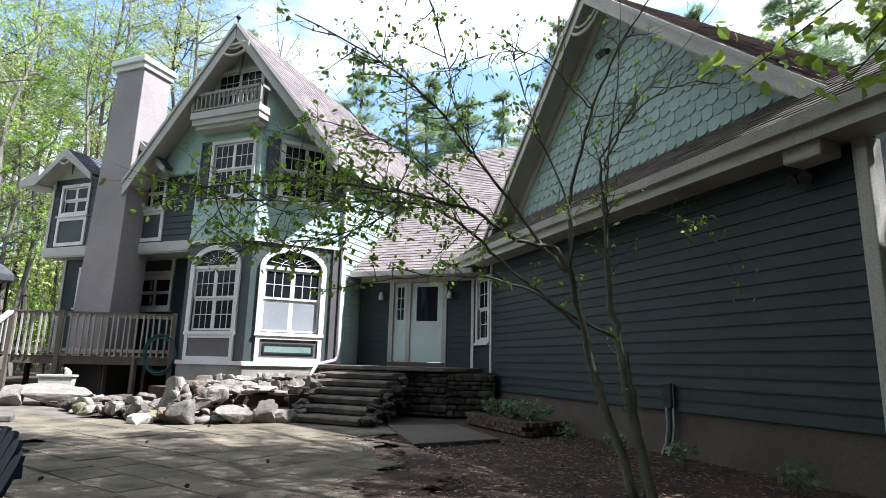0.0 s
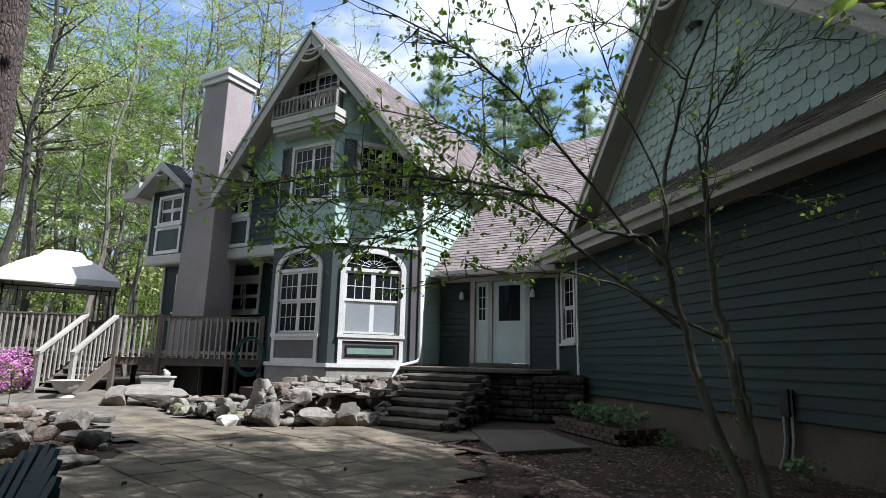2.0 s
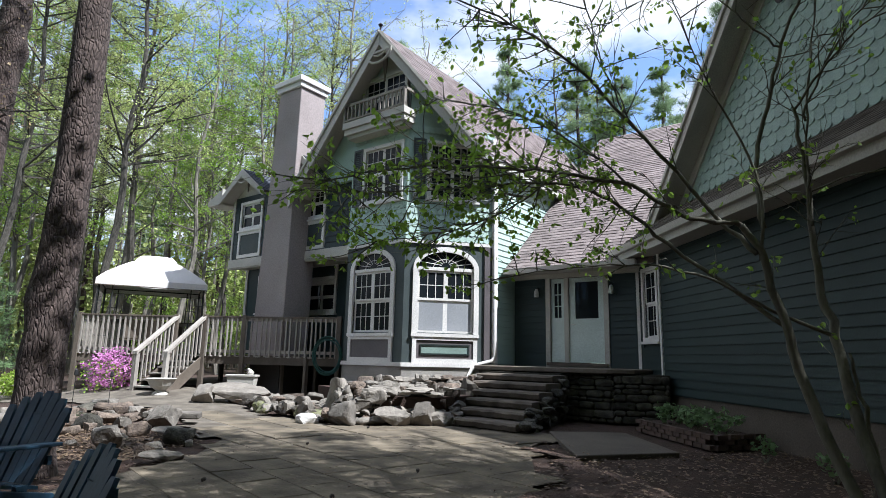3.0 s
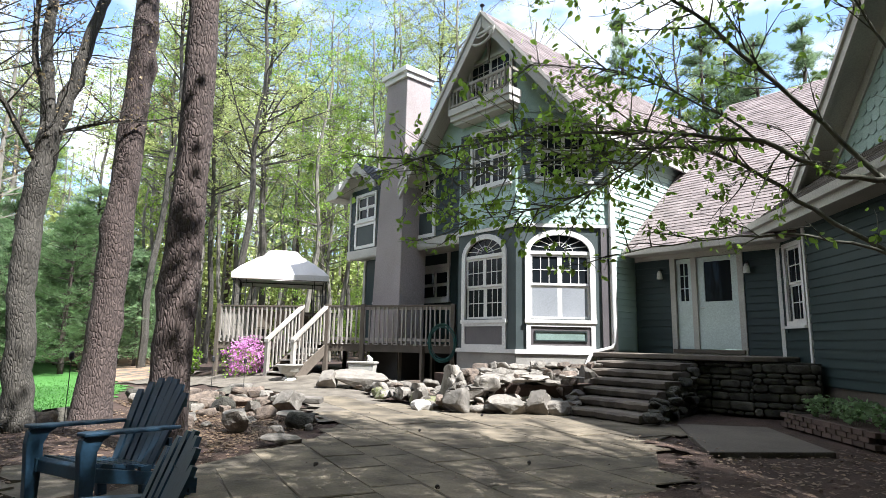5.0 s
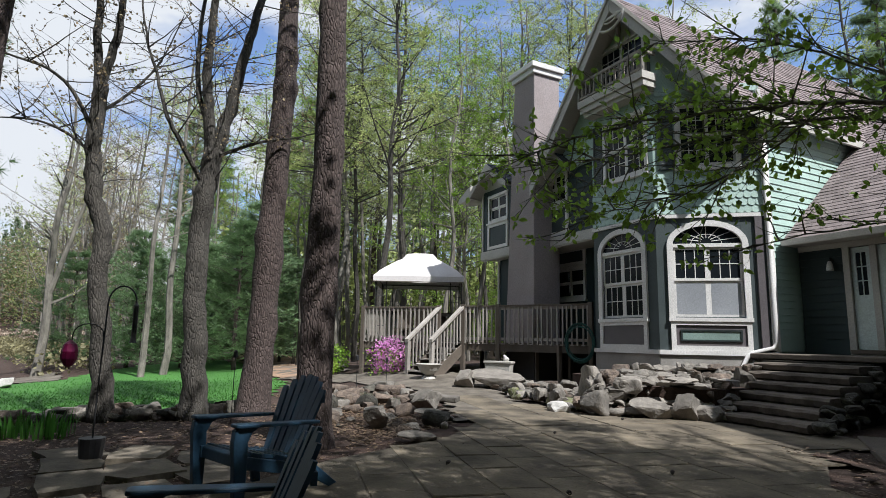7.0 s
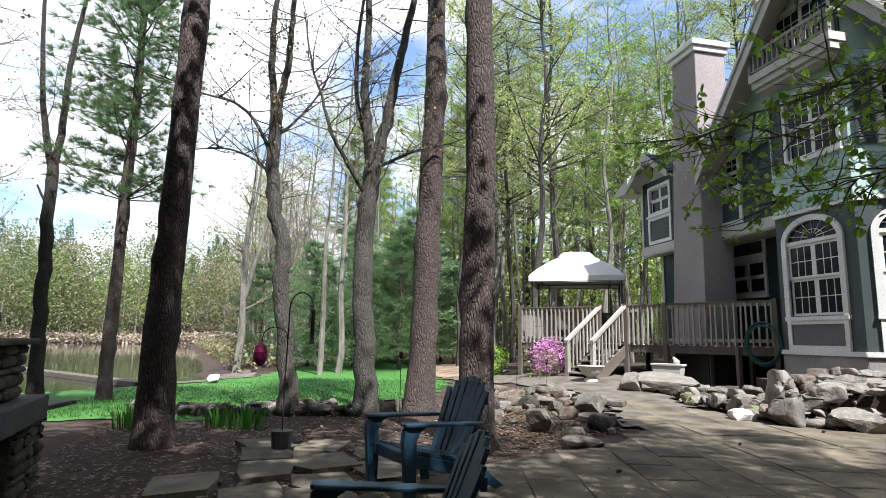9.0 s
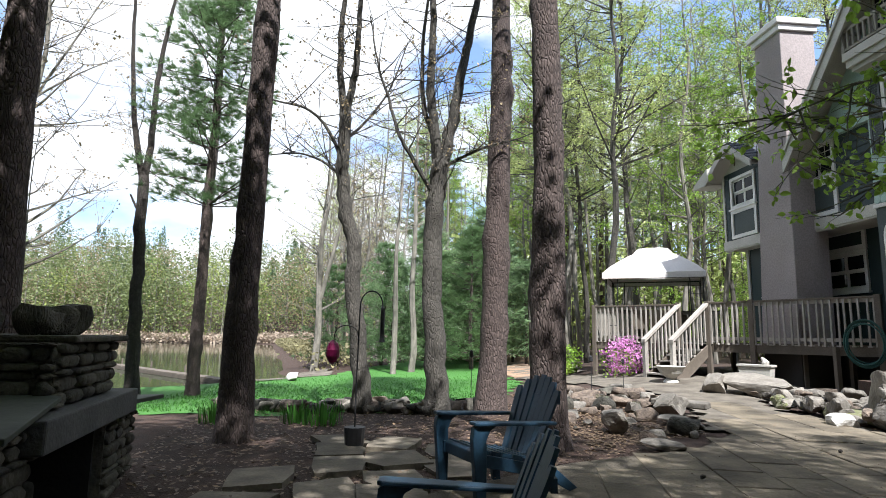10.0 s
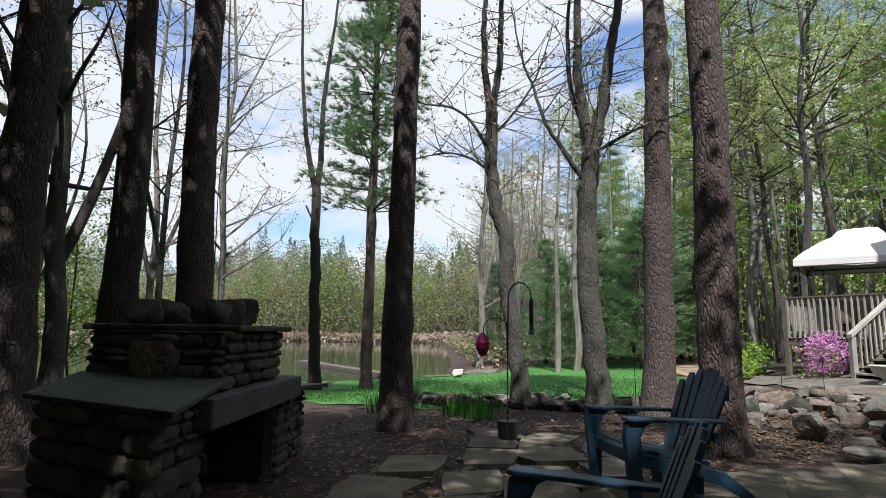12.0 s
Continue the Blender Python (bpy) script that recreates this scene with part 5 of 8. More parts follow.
# entry: wall, door with sidelight, porch ceiling and roof
me_, Le = face_of((-1.0, 0.0), (GA[0], 0.0))
hd = (1.03, 2.43, 1.16, 3.24)
we = part("wall", pierced(Shell(), me_, 0, Le, 0.0, 3.62, [hd]), M_GREEN_SHADED, house, "dark green entry wall of lapped boards, deepened for shade")
lap(we, me_, 0.0, Le, 1.06, 3.4, 0.155, [(0.9, 2.55, 1.0, 3.4)], M_GREEN_SHADED)
door = part("front_door", casing(Shell(), me_, 1.03, 2.43, 1.16, 3.24, w=0.12, out=0.06, deep=0.06), M_CREAM, house, "pale green storm door with one sidelight")
part("mullion", Shell().box(1.40, 1.52, -0.03, 0.06, 1.16, 3.24, me_), M_CREAM, door)
part("threshold", Shell().box(0.95, 2.51, -0.12, 0.06, 1.08, 1.16, me_), M_DECK_D, door)
part("door_leaf", pierced(Shell(), me_, 1.52, 2.43, 1.17, 3.23, [(1.68, 2.27, 2.22, 3.12)], thick=0.045, front=0.015), M_DOOR, door, "pale green door leaf with a large glass")
part("pane", Shell().box(1.68, 2.27, 0.035, 0.041, 2.22, 3.12, me_), M_GLASS, door)
part("sidelight", pierced(Shell(), me_, 1.03, 1.40, 1.17, 3.23, [(1.12, 1.31, 2.25, 3.12)], thick=0.045, front=0.015), M_DOOR, door)
part("pane", Shell().box(1.12, 1.31, 0.035, 0.041, 2.25, 3.12, me_), M_GLASS, door)
part("glazing_bar", Shell().box(1.205, 1.225, 0.02, 0.034, 2.25, 3.12, me_).box(1.12, 1.31, 0.02, 0.034, 2.53, 2.55, me_).box(1.12, 1.31, 0.02, 0.034, 2.82, 2.84, me_), M_DOOR, door)
part("door_handle", Shell().tube([me_ @ Vector((1.60, 0.02, 2.08)), me_ @ Vector((1.60, -0.05, 2.08)), me_ @ Vector((1.70, -0.05, 2.08))], 0.012, 8), M_CHROME, door)
for a in (0.70, 2.66):
    lamp = part("porch_lamp", Shell().tube([me_ @ Vector((a, -0.02, 3.0)), me_ @ Vector((a, -0.10, 3.02)), me_ @ Vector((a, -0.15, 2.98))], 0.018, 8), M_IRON, house, "small porch wall lamp, switched off")
    part("lamp_shade", Shell().tube([me_ @ Vector((a, -0.15, 2.98)), me_ @ Vector((a, -0.15, 2.90)), me_ @ Vector((a, -0.15, 2.78))], [0.03, 0.06, 0.07], 10), M_FROST, lamp)
part("corner_strip", Shell().box(Le - 0.07, Le, -0.05, 0, 1.05, 3.4, me_), M_WHITE, house)
part("porch_ceiling", Shell().box(-1.0, GA[0] + 0.5, -0.55, 0.0, 3.36, 3.40), M_CREAM, house)
part("frieze_board", Shell().box(-0.98, GA[0] + 0.25, -0.075, -0.036, 3.25, 3.36), M_CREAM, house)
er = part("roof", Shell().prism([(-0.60, 3.44), (6.2, 9.2), (6.2, 9.05), (-0.60, 3.36)], -0.98, 5.6, "x"), M_ROOF, house, "reddish grey shingle roof over the entry")
courses(er, [(-0.97, -0.63, 3.445), (5.6, -0.63, 3.445), (5.6, 6.2, 9.225), (-0.97, 6.2, 9.225)], 0.150, 0.30, M_ROOF)
part("gutter", Shell().prism([(-0.74, 3.46), (-0.70, 3.34), (-0.60, 3.34), (-0.60, 3.46)], -0.95, GA[0] + 0.15, "x"), M_WHITE, house, "white roof gutter above the entry")

# garage wing
mg, Lg = face_of(GA, GB)
hg = (0.26, 0.86, 1.74, 3.20)
wg = part("wall", pierced(Shell(), mg, 0, Lg, 0.56, 3.62, [hg]), M_GREEN_SHADED, house, "dark green lapped board wall, colour deepened for shade")
lap(wg, mg, 0.0, Lg - 0.13, 0.58, 3.5, 0.158, [(0.15, 0.97, 1.6, 3.35)], M_GREEN_SHADED)
part("foundation", Shell().box(0.95, Lg, 0.02, 0.16, -0.2, 0.58, mg), M_FOUND, house, "pale concrete foundation stained brown, darkened for its shade")
sash_window(mg, *hg, halves=1, cols=2, rows=2, label="tall narrow white window beside the entry")
part("corner_strip", Shell().box(1.02, 1.09, -0.055, 0.0, 0.55, 3.5, mg), M_WHITE, house)
part("corner_board", Shell().box(Lg - 0.13, Lg + 0.02, -0.055, 0.02, 0.35, 3.5, mg).box(Lg, Lg + 0.02, 0.0, 0.16, 0.35, 3.5, mg), M_CREAM, house)
part("downspout", Shell().box(Lg - 0.02, Lg + 0.09, -0.18, -0.07, 0.2, 3.35, mg), M_CREAM, house, "white downspout at the garage corner", bevel=0.015)
part("wall", Shell().box(Lg - 0.15, Lg, 0.15, 9.0, 0.0, 3.6, mg), M_GREEN_SHADED, house)
part("wall", Shell().box(0.0, Lg, 8.85, 9.0, 0.0, 3.6, mg), M_GREEN_SHADED, house)
part("soffit", Shell().box(-0.2, Lg + 0.55, -0.52, 0.02, 3.50, 3.54, mg), M_CREAM, house)
part("fascia", Shell().box(-0.25, Lg + 0.6, -0.56, -0.52, 3.46, 3.68, mg).box(Lg + 0.55, Lg + 0.6, -0.52, 9.2, 3.46, 3.68, mg), M_CREAM, house)
part("gutter", Shell().prism([(-0.69, 3.72), (-0.66, 3.60), (-0.56, 3.60), (-0.56, 3.72)], -0.1, Lg + 0.62, "x", mg), M_CREAM, house, "weathered white gutter along the garage eave")
GS, GZ0, GZ1 = 0.80, 3.70, 4.72                     # pent roof: depth and heights
pr = part("pent_roof", Shell().prism([(-0.60, GZ0), (GS, GZ1), (GS, GZ1 - 0.08), (-0.60, GZ0 - 0.10)], -0.1, Lg + 0.6, "x", mg), M_ROOF_D, house, "dark shingled skirt roof below the garage gable")
courses(pr, [mg @ Vector((-0.1, -0.62, GZ0 + 0.006)), mg @ Vector((Lg + 0.6, -0.62, GZ0 + 0.006)), mg @ Vector((Lg + 0.6, GS, GZ1 + 0.006)), mg @ Vector((-0.1, GS, GZ1 + 0.006))], 0.135, 0.28, M_ROOF_D)
GAX, GAZ, GH, GSL = 4.62, 8.55, 4.55, 0.93          # garage gable: apex along the wall, its height, half width, slope
gz = lambda a: GAZ - abs(a - GAX) * GSL
gg = part("gable_wall", Shell().prism([(GAX - GH + 0.2, GZ1 - 0.2), (GAX + GH - 0.2, GZ1 - 0.2), (GAX + GH - 0.2, gz(GAX + GH - 0.2) - 0.1), (GAX, GAZ - 0.1), (GAX - GH + 0.2, gz(GAX - GH + 0.2) - 0.1)], GS, GS + 0.15, "y", mg), M_GREEN_S, house, "pale green gable of scalloped shingles")
scales(gg, mg @ Matrix.Translation((0, GS, 0)), lambda a, z: z < gz(a) - 0.42, GAX - GH + 0.3, GAX + GH - 0.3, GZ1 + 0.0, GAZ - 0.4, 0.225, 0.215, M_GREEN_S)
for s in (1, -1):
    e = GAX + s * (GH + 0.35)
    ez = gz(e)
    r = part("roof", Shell().prism([(GAX, GAZ + 0.1), (e, ez + 0.1), (e, ez), (GAX, GAZ - 0.02)], GS - 0.50, GS + 8.3, "y", mg), M_ROOF_D, house, "garage roof of dark shingles")
    courses(r, [mg @ Vector((e, GS - 0.52, ez + 0.105)), mg @ Vector((e, GS + 8.3, ez + 0.105)), mg @ Vector((GAX, GS + 8.3, GAZ + 0.105)), mg @ Vector((GAX, GS - 0.52, GAZ + 0.105))], 0.15, 0.35, M_ROOF)
    part("rake_board", Shell().prism([(GAX, GAZ + 0.09), (e, ez + 0.09), (e, ez - 0.22), (GAX, GAZ - 0.24)], GS - 0.55, GS - 0.49, "y", mg), M_CREAM, r, "weathered white board along the garage roof edge")
    part("rake_moulding", Shell().prism([(GAX, GAZ + 0.10), (e, ez + 0.10), (e, ez - 0.0), (GAX, GAZ - 0.01)], GS - 0.60, GS - 0.55, "y", mg), M_CREAM, r)
    part("soffit", Shell().prism([(GAX, GAZ - 0.05), (e, ez - 0.05), (e, ez - 0.08), (GAX, GAZ - 0.08)], GS - 0.49, GS + 0.1, "y", mg), M_CREAM, r)
    part("frieze_board", Shell().prism([(GAX, GAZ - 0.08), (e - s * 0.4, gz(e - s * 0.4) - 0.08), (e - s * 0.4, gz(e - s * 0.4) - 0.34), (GAX, GAZ - 0.36)], GS - 0.05, GS + 0.0, "y", mg), M_CREAM, r)
part("peak_brace", Shell().tube([mg @ Vector((GAX + 0.5 * math.cos(t), GS - 0.52, GAZ - 0.52 - 0.3 * math.sin(t))) for t in [math.pi * k / 12 for k in range(13)]], 0.035, 6).tube([mg @ Vector((GAX + 0.36 * math.cos(t), GS - 0.52, GAZ - 0.48 - 0.2 * math.sin(t))) for t in [math.pi * k / 12 for k in range(13)]], 0.025, 6), M_CREAM, house)


def flood(a, y, z, n=2):
    base = part("floodlight", Shell().tube([mg @ Vector((a, y, z)), mg @ Vector((a, y - 0.05, z))], 0.06, 10), M_IRON, house, "black twin floodlight, switched off")
    for k in range(n):
        d = (k - (n - 1) / 2) * 0.16
        part("lamp_head", Shell().tube([mg @ Vector((a + d * 0.4, y - 0.05, z - 0.02)), mg @ Vector((a + d * 0.8, y - 0.10, z - 0.05)), mg @ Vector((a + d, y - 0.20, z - 0.12))], [0.03, 0.05, 0.075], 10), M_IRON, base)


flood(GAX + 0.05, GS - 0.03, 7.35)
flood(Lg - 0.62, -0.03, 3.32)
part("eave_box", Shell().box(Lg - 0.62, Lg - 0.18, -0.45, -0.12, 3.32, 3.50, mg), M_CREAM, house, "white sheet-metal elbow under the garage eave", bevel=0.03)
box_ = part("meter_box", Shell().box(6.76, 6.90, -0.12, -0.03, 0.62, 0.95, mg), M_IRON, house, "dark cable conduits on the garage wall", bevel=0.01)
for k in range(3):
    a = 6.76 + k * 0.065
    part("conduit", Shell().tube([mg @ Vector((a, -0.07, 0.95)), mg @ Vector((a, -0.07, 0.35)), mg @ Vector((a - 0.03, -0.08, 0.14)), mg @ Vector((a - 0.10, -0.10, -0.02))], 0.018, 6), M_IRON if k == 1 else M_PIPE, box_)
part("outlet_box", Shell().box(1.14, 1.24, -0.09, -0.03, 0.62, 0.82, mg), M_IRON, house)
# downspout of the bay corner
dv = Vector((0.707, -0.707, 0)) * 0.09
qx = Vector((QC[0], QC[1], 0))
part("downspout", Shell().tube([qx + dv + Vector((0, 0, 6.2)), qx + dv + Vector((0, 0, 1.28)), qx + dv + Vector((-0.05, -0.05, 1.16)), qx + dv + Vector((-0.30, -0.33, 1.06)), qx + dv + Vector((-0.38, -0.42, 0.98)), qx + dv + Vector((-0.45, -0.52, 0.74)), qx + dv + Vector((-0.60, -0.66, 0.68)), qx + dv + Vector((-1.15, -1.22, 0.64))], 0.045, 10), M_WHITE, house, "white downspout along the bay corner", smooth=True)
# ---- deck, gazebo and garden things ----
DZ, RZ = 1.14, 2.20                                 # deck floor and rail height


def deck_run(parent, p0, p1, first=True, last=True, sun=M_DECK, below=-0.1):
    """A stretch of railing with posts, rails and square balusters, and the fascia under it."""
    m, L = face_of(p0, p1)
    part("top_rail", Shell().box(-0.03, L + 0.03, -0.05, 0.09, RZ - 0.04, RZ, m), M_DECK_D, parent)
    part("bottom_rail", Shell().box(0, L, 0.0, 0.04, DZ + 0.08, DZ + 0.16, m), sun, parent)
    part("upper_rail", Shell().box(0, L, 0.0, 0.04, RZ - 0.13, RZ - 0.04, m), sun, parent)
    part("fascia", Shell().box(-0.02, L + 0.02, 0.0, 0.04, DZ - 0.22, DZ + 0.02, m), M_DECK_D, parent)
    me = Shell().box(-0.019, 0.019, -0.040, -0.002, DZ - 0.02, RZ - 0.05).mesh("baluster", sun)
    n = int(L / 0.135)
    for k in range(n):
        b = part("baluster", me, sun, parent)
        b.matrix_basis = m @ Matrix.Translation(((k + 0.5) * L / n, random.uniform(-0.003, 0.003), 0)) @ Matrix.Rotation(random.uniform(-0.012, 0.012), 4, "Y")
    for t, on in ((0.0, first), (L, last)):
        if on:
            part("post", Shell().box(t - 0.06, t + 0.06, -0.06, 0.06, below, RZ + 0.03, m), M_DECK_D, parent, "dark square deck post", bevel=0.008)


DA, DB, DC = (-4.85, -2.60), (-7.20, -3.88), (-8.10, -4.50)
DE = (-8.98, -4.85)
G1, G2 = (-10.9, -6.55), (-9.05, -4.55)
GIN = Vector((-0.73, 0.68))
G3, G4 = (G2[0] + GIN.x * 3.9, G2[1] + GIN.y * 3.9), (G1[0] + GIN.x * 3.9, G1[1] + GIN.y * 3.9)
deck = thing("deck", "weathered wooden deck on posts with white-grey balusters", "deck")
deck_run(deck, DB, DA, first=True, last=True)
deck_run(deck, DC, DB, first=True, last=False)
deck_run(deck, G1, DE)
# these two runs lie in shade and get the darker wood copy
deck_run(deck, G4, G1, first=True, last=False, sun=M_DECK_SHADE)
deck_run(deck, G3, G4, first=False, last=False, sun=M_DECK_SHADE)
floor = [DA, DB, DC, DE, G1, G4, G3, (-9.6, -1.7), (-4.9, -1.7)]
# floor boards laid along the house
fy = -7.0
while fy < -0.3:
    cuts = []
    for (x0, y0), (x1, y1) in zip(floor, floor[1:] + floor[:1]):
        if (y0 > fy) != (y1 > fy):
            cuts.append(x0 + (x1 - x0) * (fy - y0) / (y1 - y0))
    cuts.sort()
    for a, b in zip(cuts[::2], cuts[1::2]):
        if b - a > 0.1:
            part("floor_board", Shell().box(a, b, fy - 0.066, fy + 0.066, DZ - 0.03, DZ), M_DECK, deck)
    fy += 0.14
for x, y in ((-5.9, -2.4), (-6.5, -3.1), (-5.6, -3.02), (-9.5, -3.0), (-11.2, -4.6), (-12.4, -3.2)):
    part("post", Shell().box(x - 0.05, x + 0.05, y - 0.05, y + 0.05, -0.1, DZ - 0.03), M_DECK_D, deck)

# stairs from the deck
st = thing("deck_stairs", "sunlit wooden deck stairs with two handrails", "stairs")
sw = (Vector(DC) - Vector(DE)).normalized()
sd = Vector((0.37, -0.93)).normalized()
ms_ = Matrix(((sw.x, sd.x, 0, DE[0]), (sw.y, sd.y, 0, DE[1]), (0, 0, 1, 0), (0, 0, 0, 1)))
SW, NS = (Vector(DC) - Vector(DE)).length, 6
rise_, run_ = (DZ - 0.20) / NS, 0.265
for k in range(1, NS):
    z = DZ - k * rise_
    part("tread", Shell().box(0.03, SW - 0.03, (k - 1) * run_, k * run_ + 0.03, z - 0.04, z, ms_), M_DECK, st)
for a in (0.0, SW - 0.04):
    part("stringer", Shell().prism([(0, DZ - 0.02), (NS * run_ - 0.2, 0.24), (NS * run_ - 0.2, 0.02), (NS * run_ - 0.45, 0.02), (0, DZ - 0.32)], a, a + 0.04, "x", ms_), M_DECK_D, st)
    yb = (NS - 1) * run_
    zb = 0.20
    part("newel", Shell().box(a - 0.03, a + 0.07, yb - 0.05, yb + 0.05, 0.05, zb + 0.95, ms_), M_DECK, st)
    s0, s1 = Vector((a + 0.02, -0.02, RZ)), Vector((a + 0.02, yb + 0.06, zb + 0.98))
    d = (s1 - s0)
    part("handrail", Shell().prism([(s0.y, s0.z + 0.03), (s1.y, s1.z + 0.03), (s1.y, s1.z - 0.05), (s0.y, s0.z - 0.05)], a - 0.05, a + 0.09, "x", ms_), M_DECK, st)
    for k in range(1, 10):
        t = k / 10
        q = s0 + d * t
        part("baluster", Shell().box(a, a + 0.038, q.y - 0.019, q.y + 0.019, max(0.15, q.z - 0.92), q.z - 0.03, ms_), M_DECK, st)

# gazebo
gz_o = Vector((-11.75, -5.95))
gu = Vector((0.455, 0.89)).normalized()
gm = Matrix(((gu.x, -gu.y, 0, gz_o.x), (gu.y, gu.x, 0, gz_o.y), (0, 0, 1, 0), (0, 0, 0, 1)))
GW, GDp, GZE = 3.08, 2.9, 3.32
gaz = thing("gazebo", "open iron gazebo with a white canvas canopy", "gazebo")
can = Shell()
rings = []
for t, dz in [(0.0, -0.20), (0.0, 0.0), (0.14, 0.22), (0.32, 0.43), (0.50, 0.62), (0.60, 0.70), (0.62, 0.76), (0.70, 0.90), (0.86, 0.96)]:
    cx, cy, hx, hy = GW / 2, GDp / 2, GW / 2 * (1 - t), GDp / 2 * (1 - t)
    ring = []
    for sx, sy in ((-1, -1), (-0.5, -1), (0, -1), (0.5, -1), (1, -1), (1, -0.5), (1, 0), (1, 0.5), (1, 1), (0.5, 1), (0, 1), (-0.5, 1), (-1, 1), (-1, 0.5), (-1, 0), (-1, -0.5)):
        sag = 0.03 * math.sin(3 * sx + 2 * sy) if t == 0 and dz < 0 else (-0.05 if abs(sx) != abs(sy) and 0 < t < 0.6 else 0)
        ring.append(gm @ Vector((cx + hx * sx, cy + hy * sy, GZE + dz + sag)))
    rings.append(ring)
for r in rings:
    can.v += [tuple(p) for p in r]
for i in range(len(rings) - 1):
    for j in range(16):
        can.f.append((i * 16 + j, i * 16 + (j + 1) % 16, (i + 1) * 16 + (j + 1) % 16, (i + 1) * 16 + j))
can.f.append(tuple(range((len(rings) - 1) * 16, len(rings) * 16)))
cob = part("canopy", can, M_CANVAS, gaz, "sunlit white canvas canopy with a raised vent", smooth=False)
th = cob.modifiers.new("cloth", "SOLIDIFY")
th.thickness = 0.01
part("valance_trim", Shell().tube([gm @ Vector((x, y, GZE - 0.19)) for x, y in ((0, 0), (GW, 0), (GW, GDp), (0, GDp))], 0.015, 6, closed=True), M_DECK_D, gaz)
for x, y in ((0.08, 0.08), (GW - 0.08, 0.08), (GW - 0.08, GDp - 0.08), (0.08, GDp - 0.08)):
    sx, sy = (1 if x < 1 else -1), (1 if y < 1 else -1)
    for dx, dy in ((0, 0), (0.38 * sx, 0), (0, 0.38 * sy)):
        part("post", Shell().tube([gm @ Vector((x + dx, y + dy, DZ)), gm @ Vector((x + dx, y + dy, GZE - 0.05))], 0.017, 6), M_IRON, gaz)
    for z in (DZ + 0.5, DZ + 1.0, DZ + 1.5):
        part("lattice_bar", Shell().tube([gm @ Vector((x + 0.38 * sx, y, z)), gm @ Vector((x, y, z)), gm @ Vector((x, y + 0.38 * sy, z))], 0.01, 5), M_IRON, gaz)
for x0, y0, x1, y1 in ((0.08, 0.08, GW - 0.08, 0.08), (0.08, GDp - 0.08, GW - 0.08, GDp - 0.08), (0.08, 0.08, 0.08, GDp - 0.08), (GW - 0.08, 0.08, GW - 0.08, GDp - 0.08)):
    part("beam", Shell().tube([gm @ Vector((x0, y0, GZE - 0.06)), gm @ Vector((x1, y1, GZE - 0.06))], 0.02, 6), M_IRON, gaz)


def patio_chair(at):
    t = thing("patio_chair", "dark brown patio chair under the gazebo", "chair", "chairs under the gazebo")
    part("seat", Shell().box(-0.26, 0.26, -0.26, 0.26, 0.40, 0.45), M_DECK_D, t, bevel=0.01)
    part("backrest", Shell().prism([(0.24, 0.45), (0.28, 0.45), (0.38, 1.02), (0.34, 1.02)], -0.26, 0.26, "x"), M_DECK_D, t)
    for x, y in ((-0.23, -0.23), (0.23, -0.23), (-0.23, 0.23), (0.23, 0.23)):
        part("leg", Shell().box(x - 0.02, x + 0.02, y - 0.02, y + 0.02, 0, 0.40), M_DECK_D, t)
    t.matrix_basis = at
    return t


pc = patio_chair(gm @ pose(1.0, 1.0, DZ + 0.002, 0, 0, 200))
copy_thing(pc, gm @ pose(1.75, 0.9, DZ + 0.002, 0, 0, 170))
copy_thing(pc, gm @ pose(2.4, 1.9, DZ + 0.002, 0, 0, 20))

# garden hose coiled on the deck corner
hose = thing("garden_hose", "green garden hose coiled on the deck post", "hose")
for k in range(7):
    r, o = 0.30 + 0.02 * (k % 3), Vector((-4.95 + 0.012 * k, -2.86 - 0.018 * k, 1.22 - 0.02 * (k % 4)))
    part("coil", Shell().tube([o + Vector((r * 1.0 * math.cos(a), r * 0.55 * math.cos(a), r * 1.45 * math.sin(a))) for a in [2 * math.pi * i / 22 for i in range(22)]], 0.013, 6, closed=True), M_HOSE, hose, smooth=True)


def urn(at, s=1.0):
    t = thing("garden_urn", "pale weathered stone garden urn", "urn", "garden urns")
    part("bowl", Shell().tube([(0, 0, 0.10 * s), (0, 0, 0.14 * s), (0, 0, 0.22 * s), (0, 0, 0.34 * s), (0, 0, 0.40 * s), (0, 0, 0.41 * s)], [0.10 * s, 0.15 * s, 0.26 * s, 0.32 * s, 0.37 * s, 0.35 * s], 16), M_CREAM, t, smooth=False)
    part("foot", Shell().tube([(0, 0, 0), (0, 0, 0.05 * s), (0, 0, 0.10 * s)], [0.20 * s, 0.17 * s, 0.10 * s], 16), M_CREAM, t)
    t.matrix_basis = at
    return t


urn(pose(-7.35, -5.95, height(-7.35, -5.95)), 0.95)
pl = thing("planter_box", "low white stone planter with a small figure", "planter", at=pose(-6.2, -4.5, height(-6.2, -4.5) - 0.02, 0, 0, 35) @ Matrix.Scale(0.84, 4))
part("trough", Shell().prism([(-0.36, 0.20), (0.36, 0.20), (0.42, 0.62), (-0.42, 0.62)], -0.16, 0.16, "y"), M_CREAM, pl, bevel=0.012)
part("rim", Shell().box(-0.45, 0.45, -0.19, 0.19, 0.62, 0.68), M_CREAM, pl, bevel=0.01)
part("plinth", Shell().box(-0.33, 0.33, -0.14, 0.14, 0.0, 0.20), M_CREAM, pl)
part("ornament", Shell().tube([(0.22, 0, 0.66), (0.24, 0, 0.74), (0.20, 0, 0.80), (0.14, 0, 0.86)], [0.09, 0.10, 0.06, 0.03], 8), M_CREAM, pl)


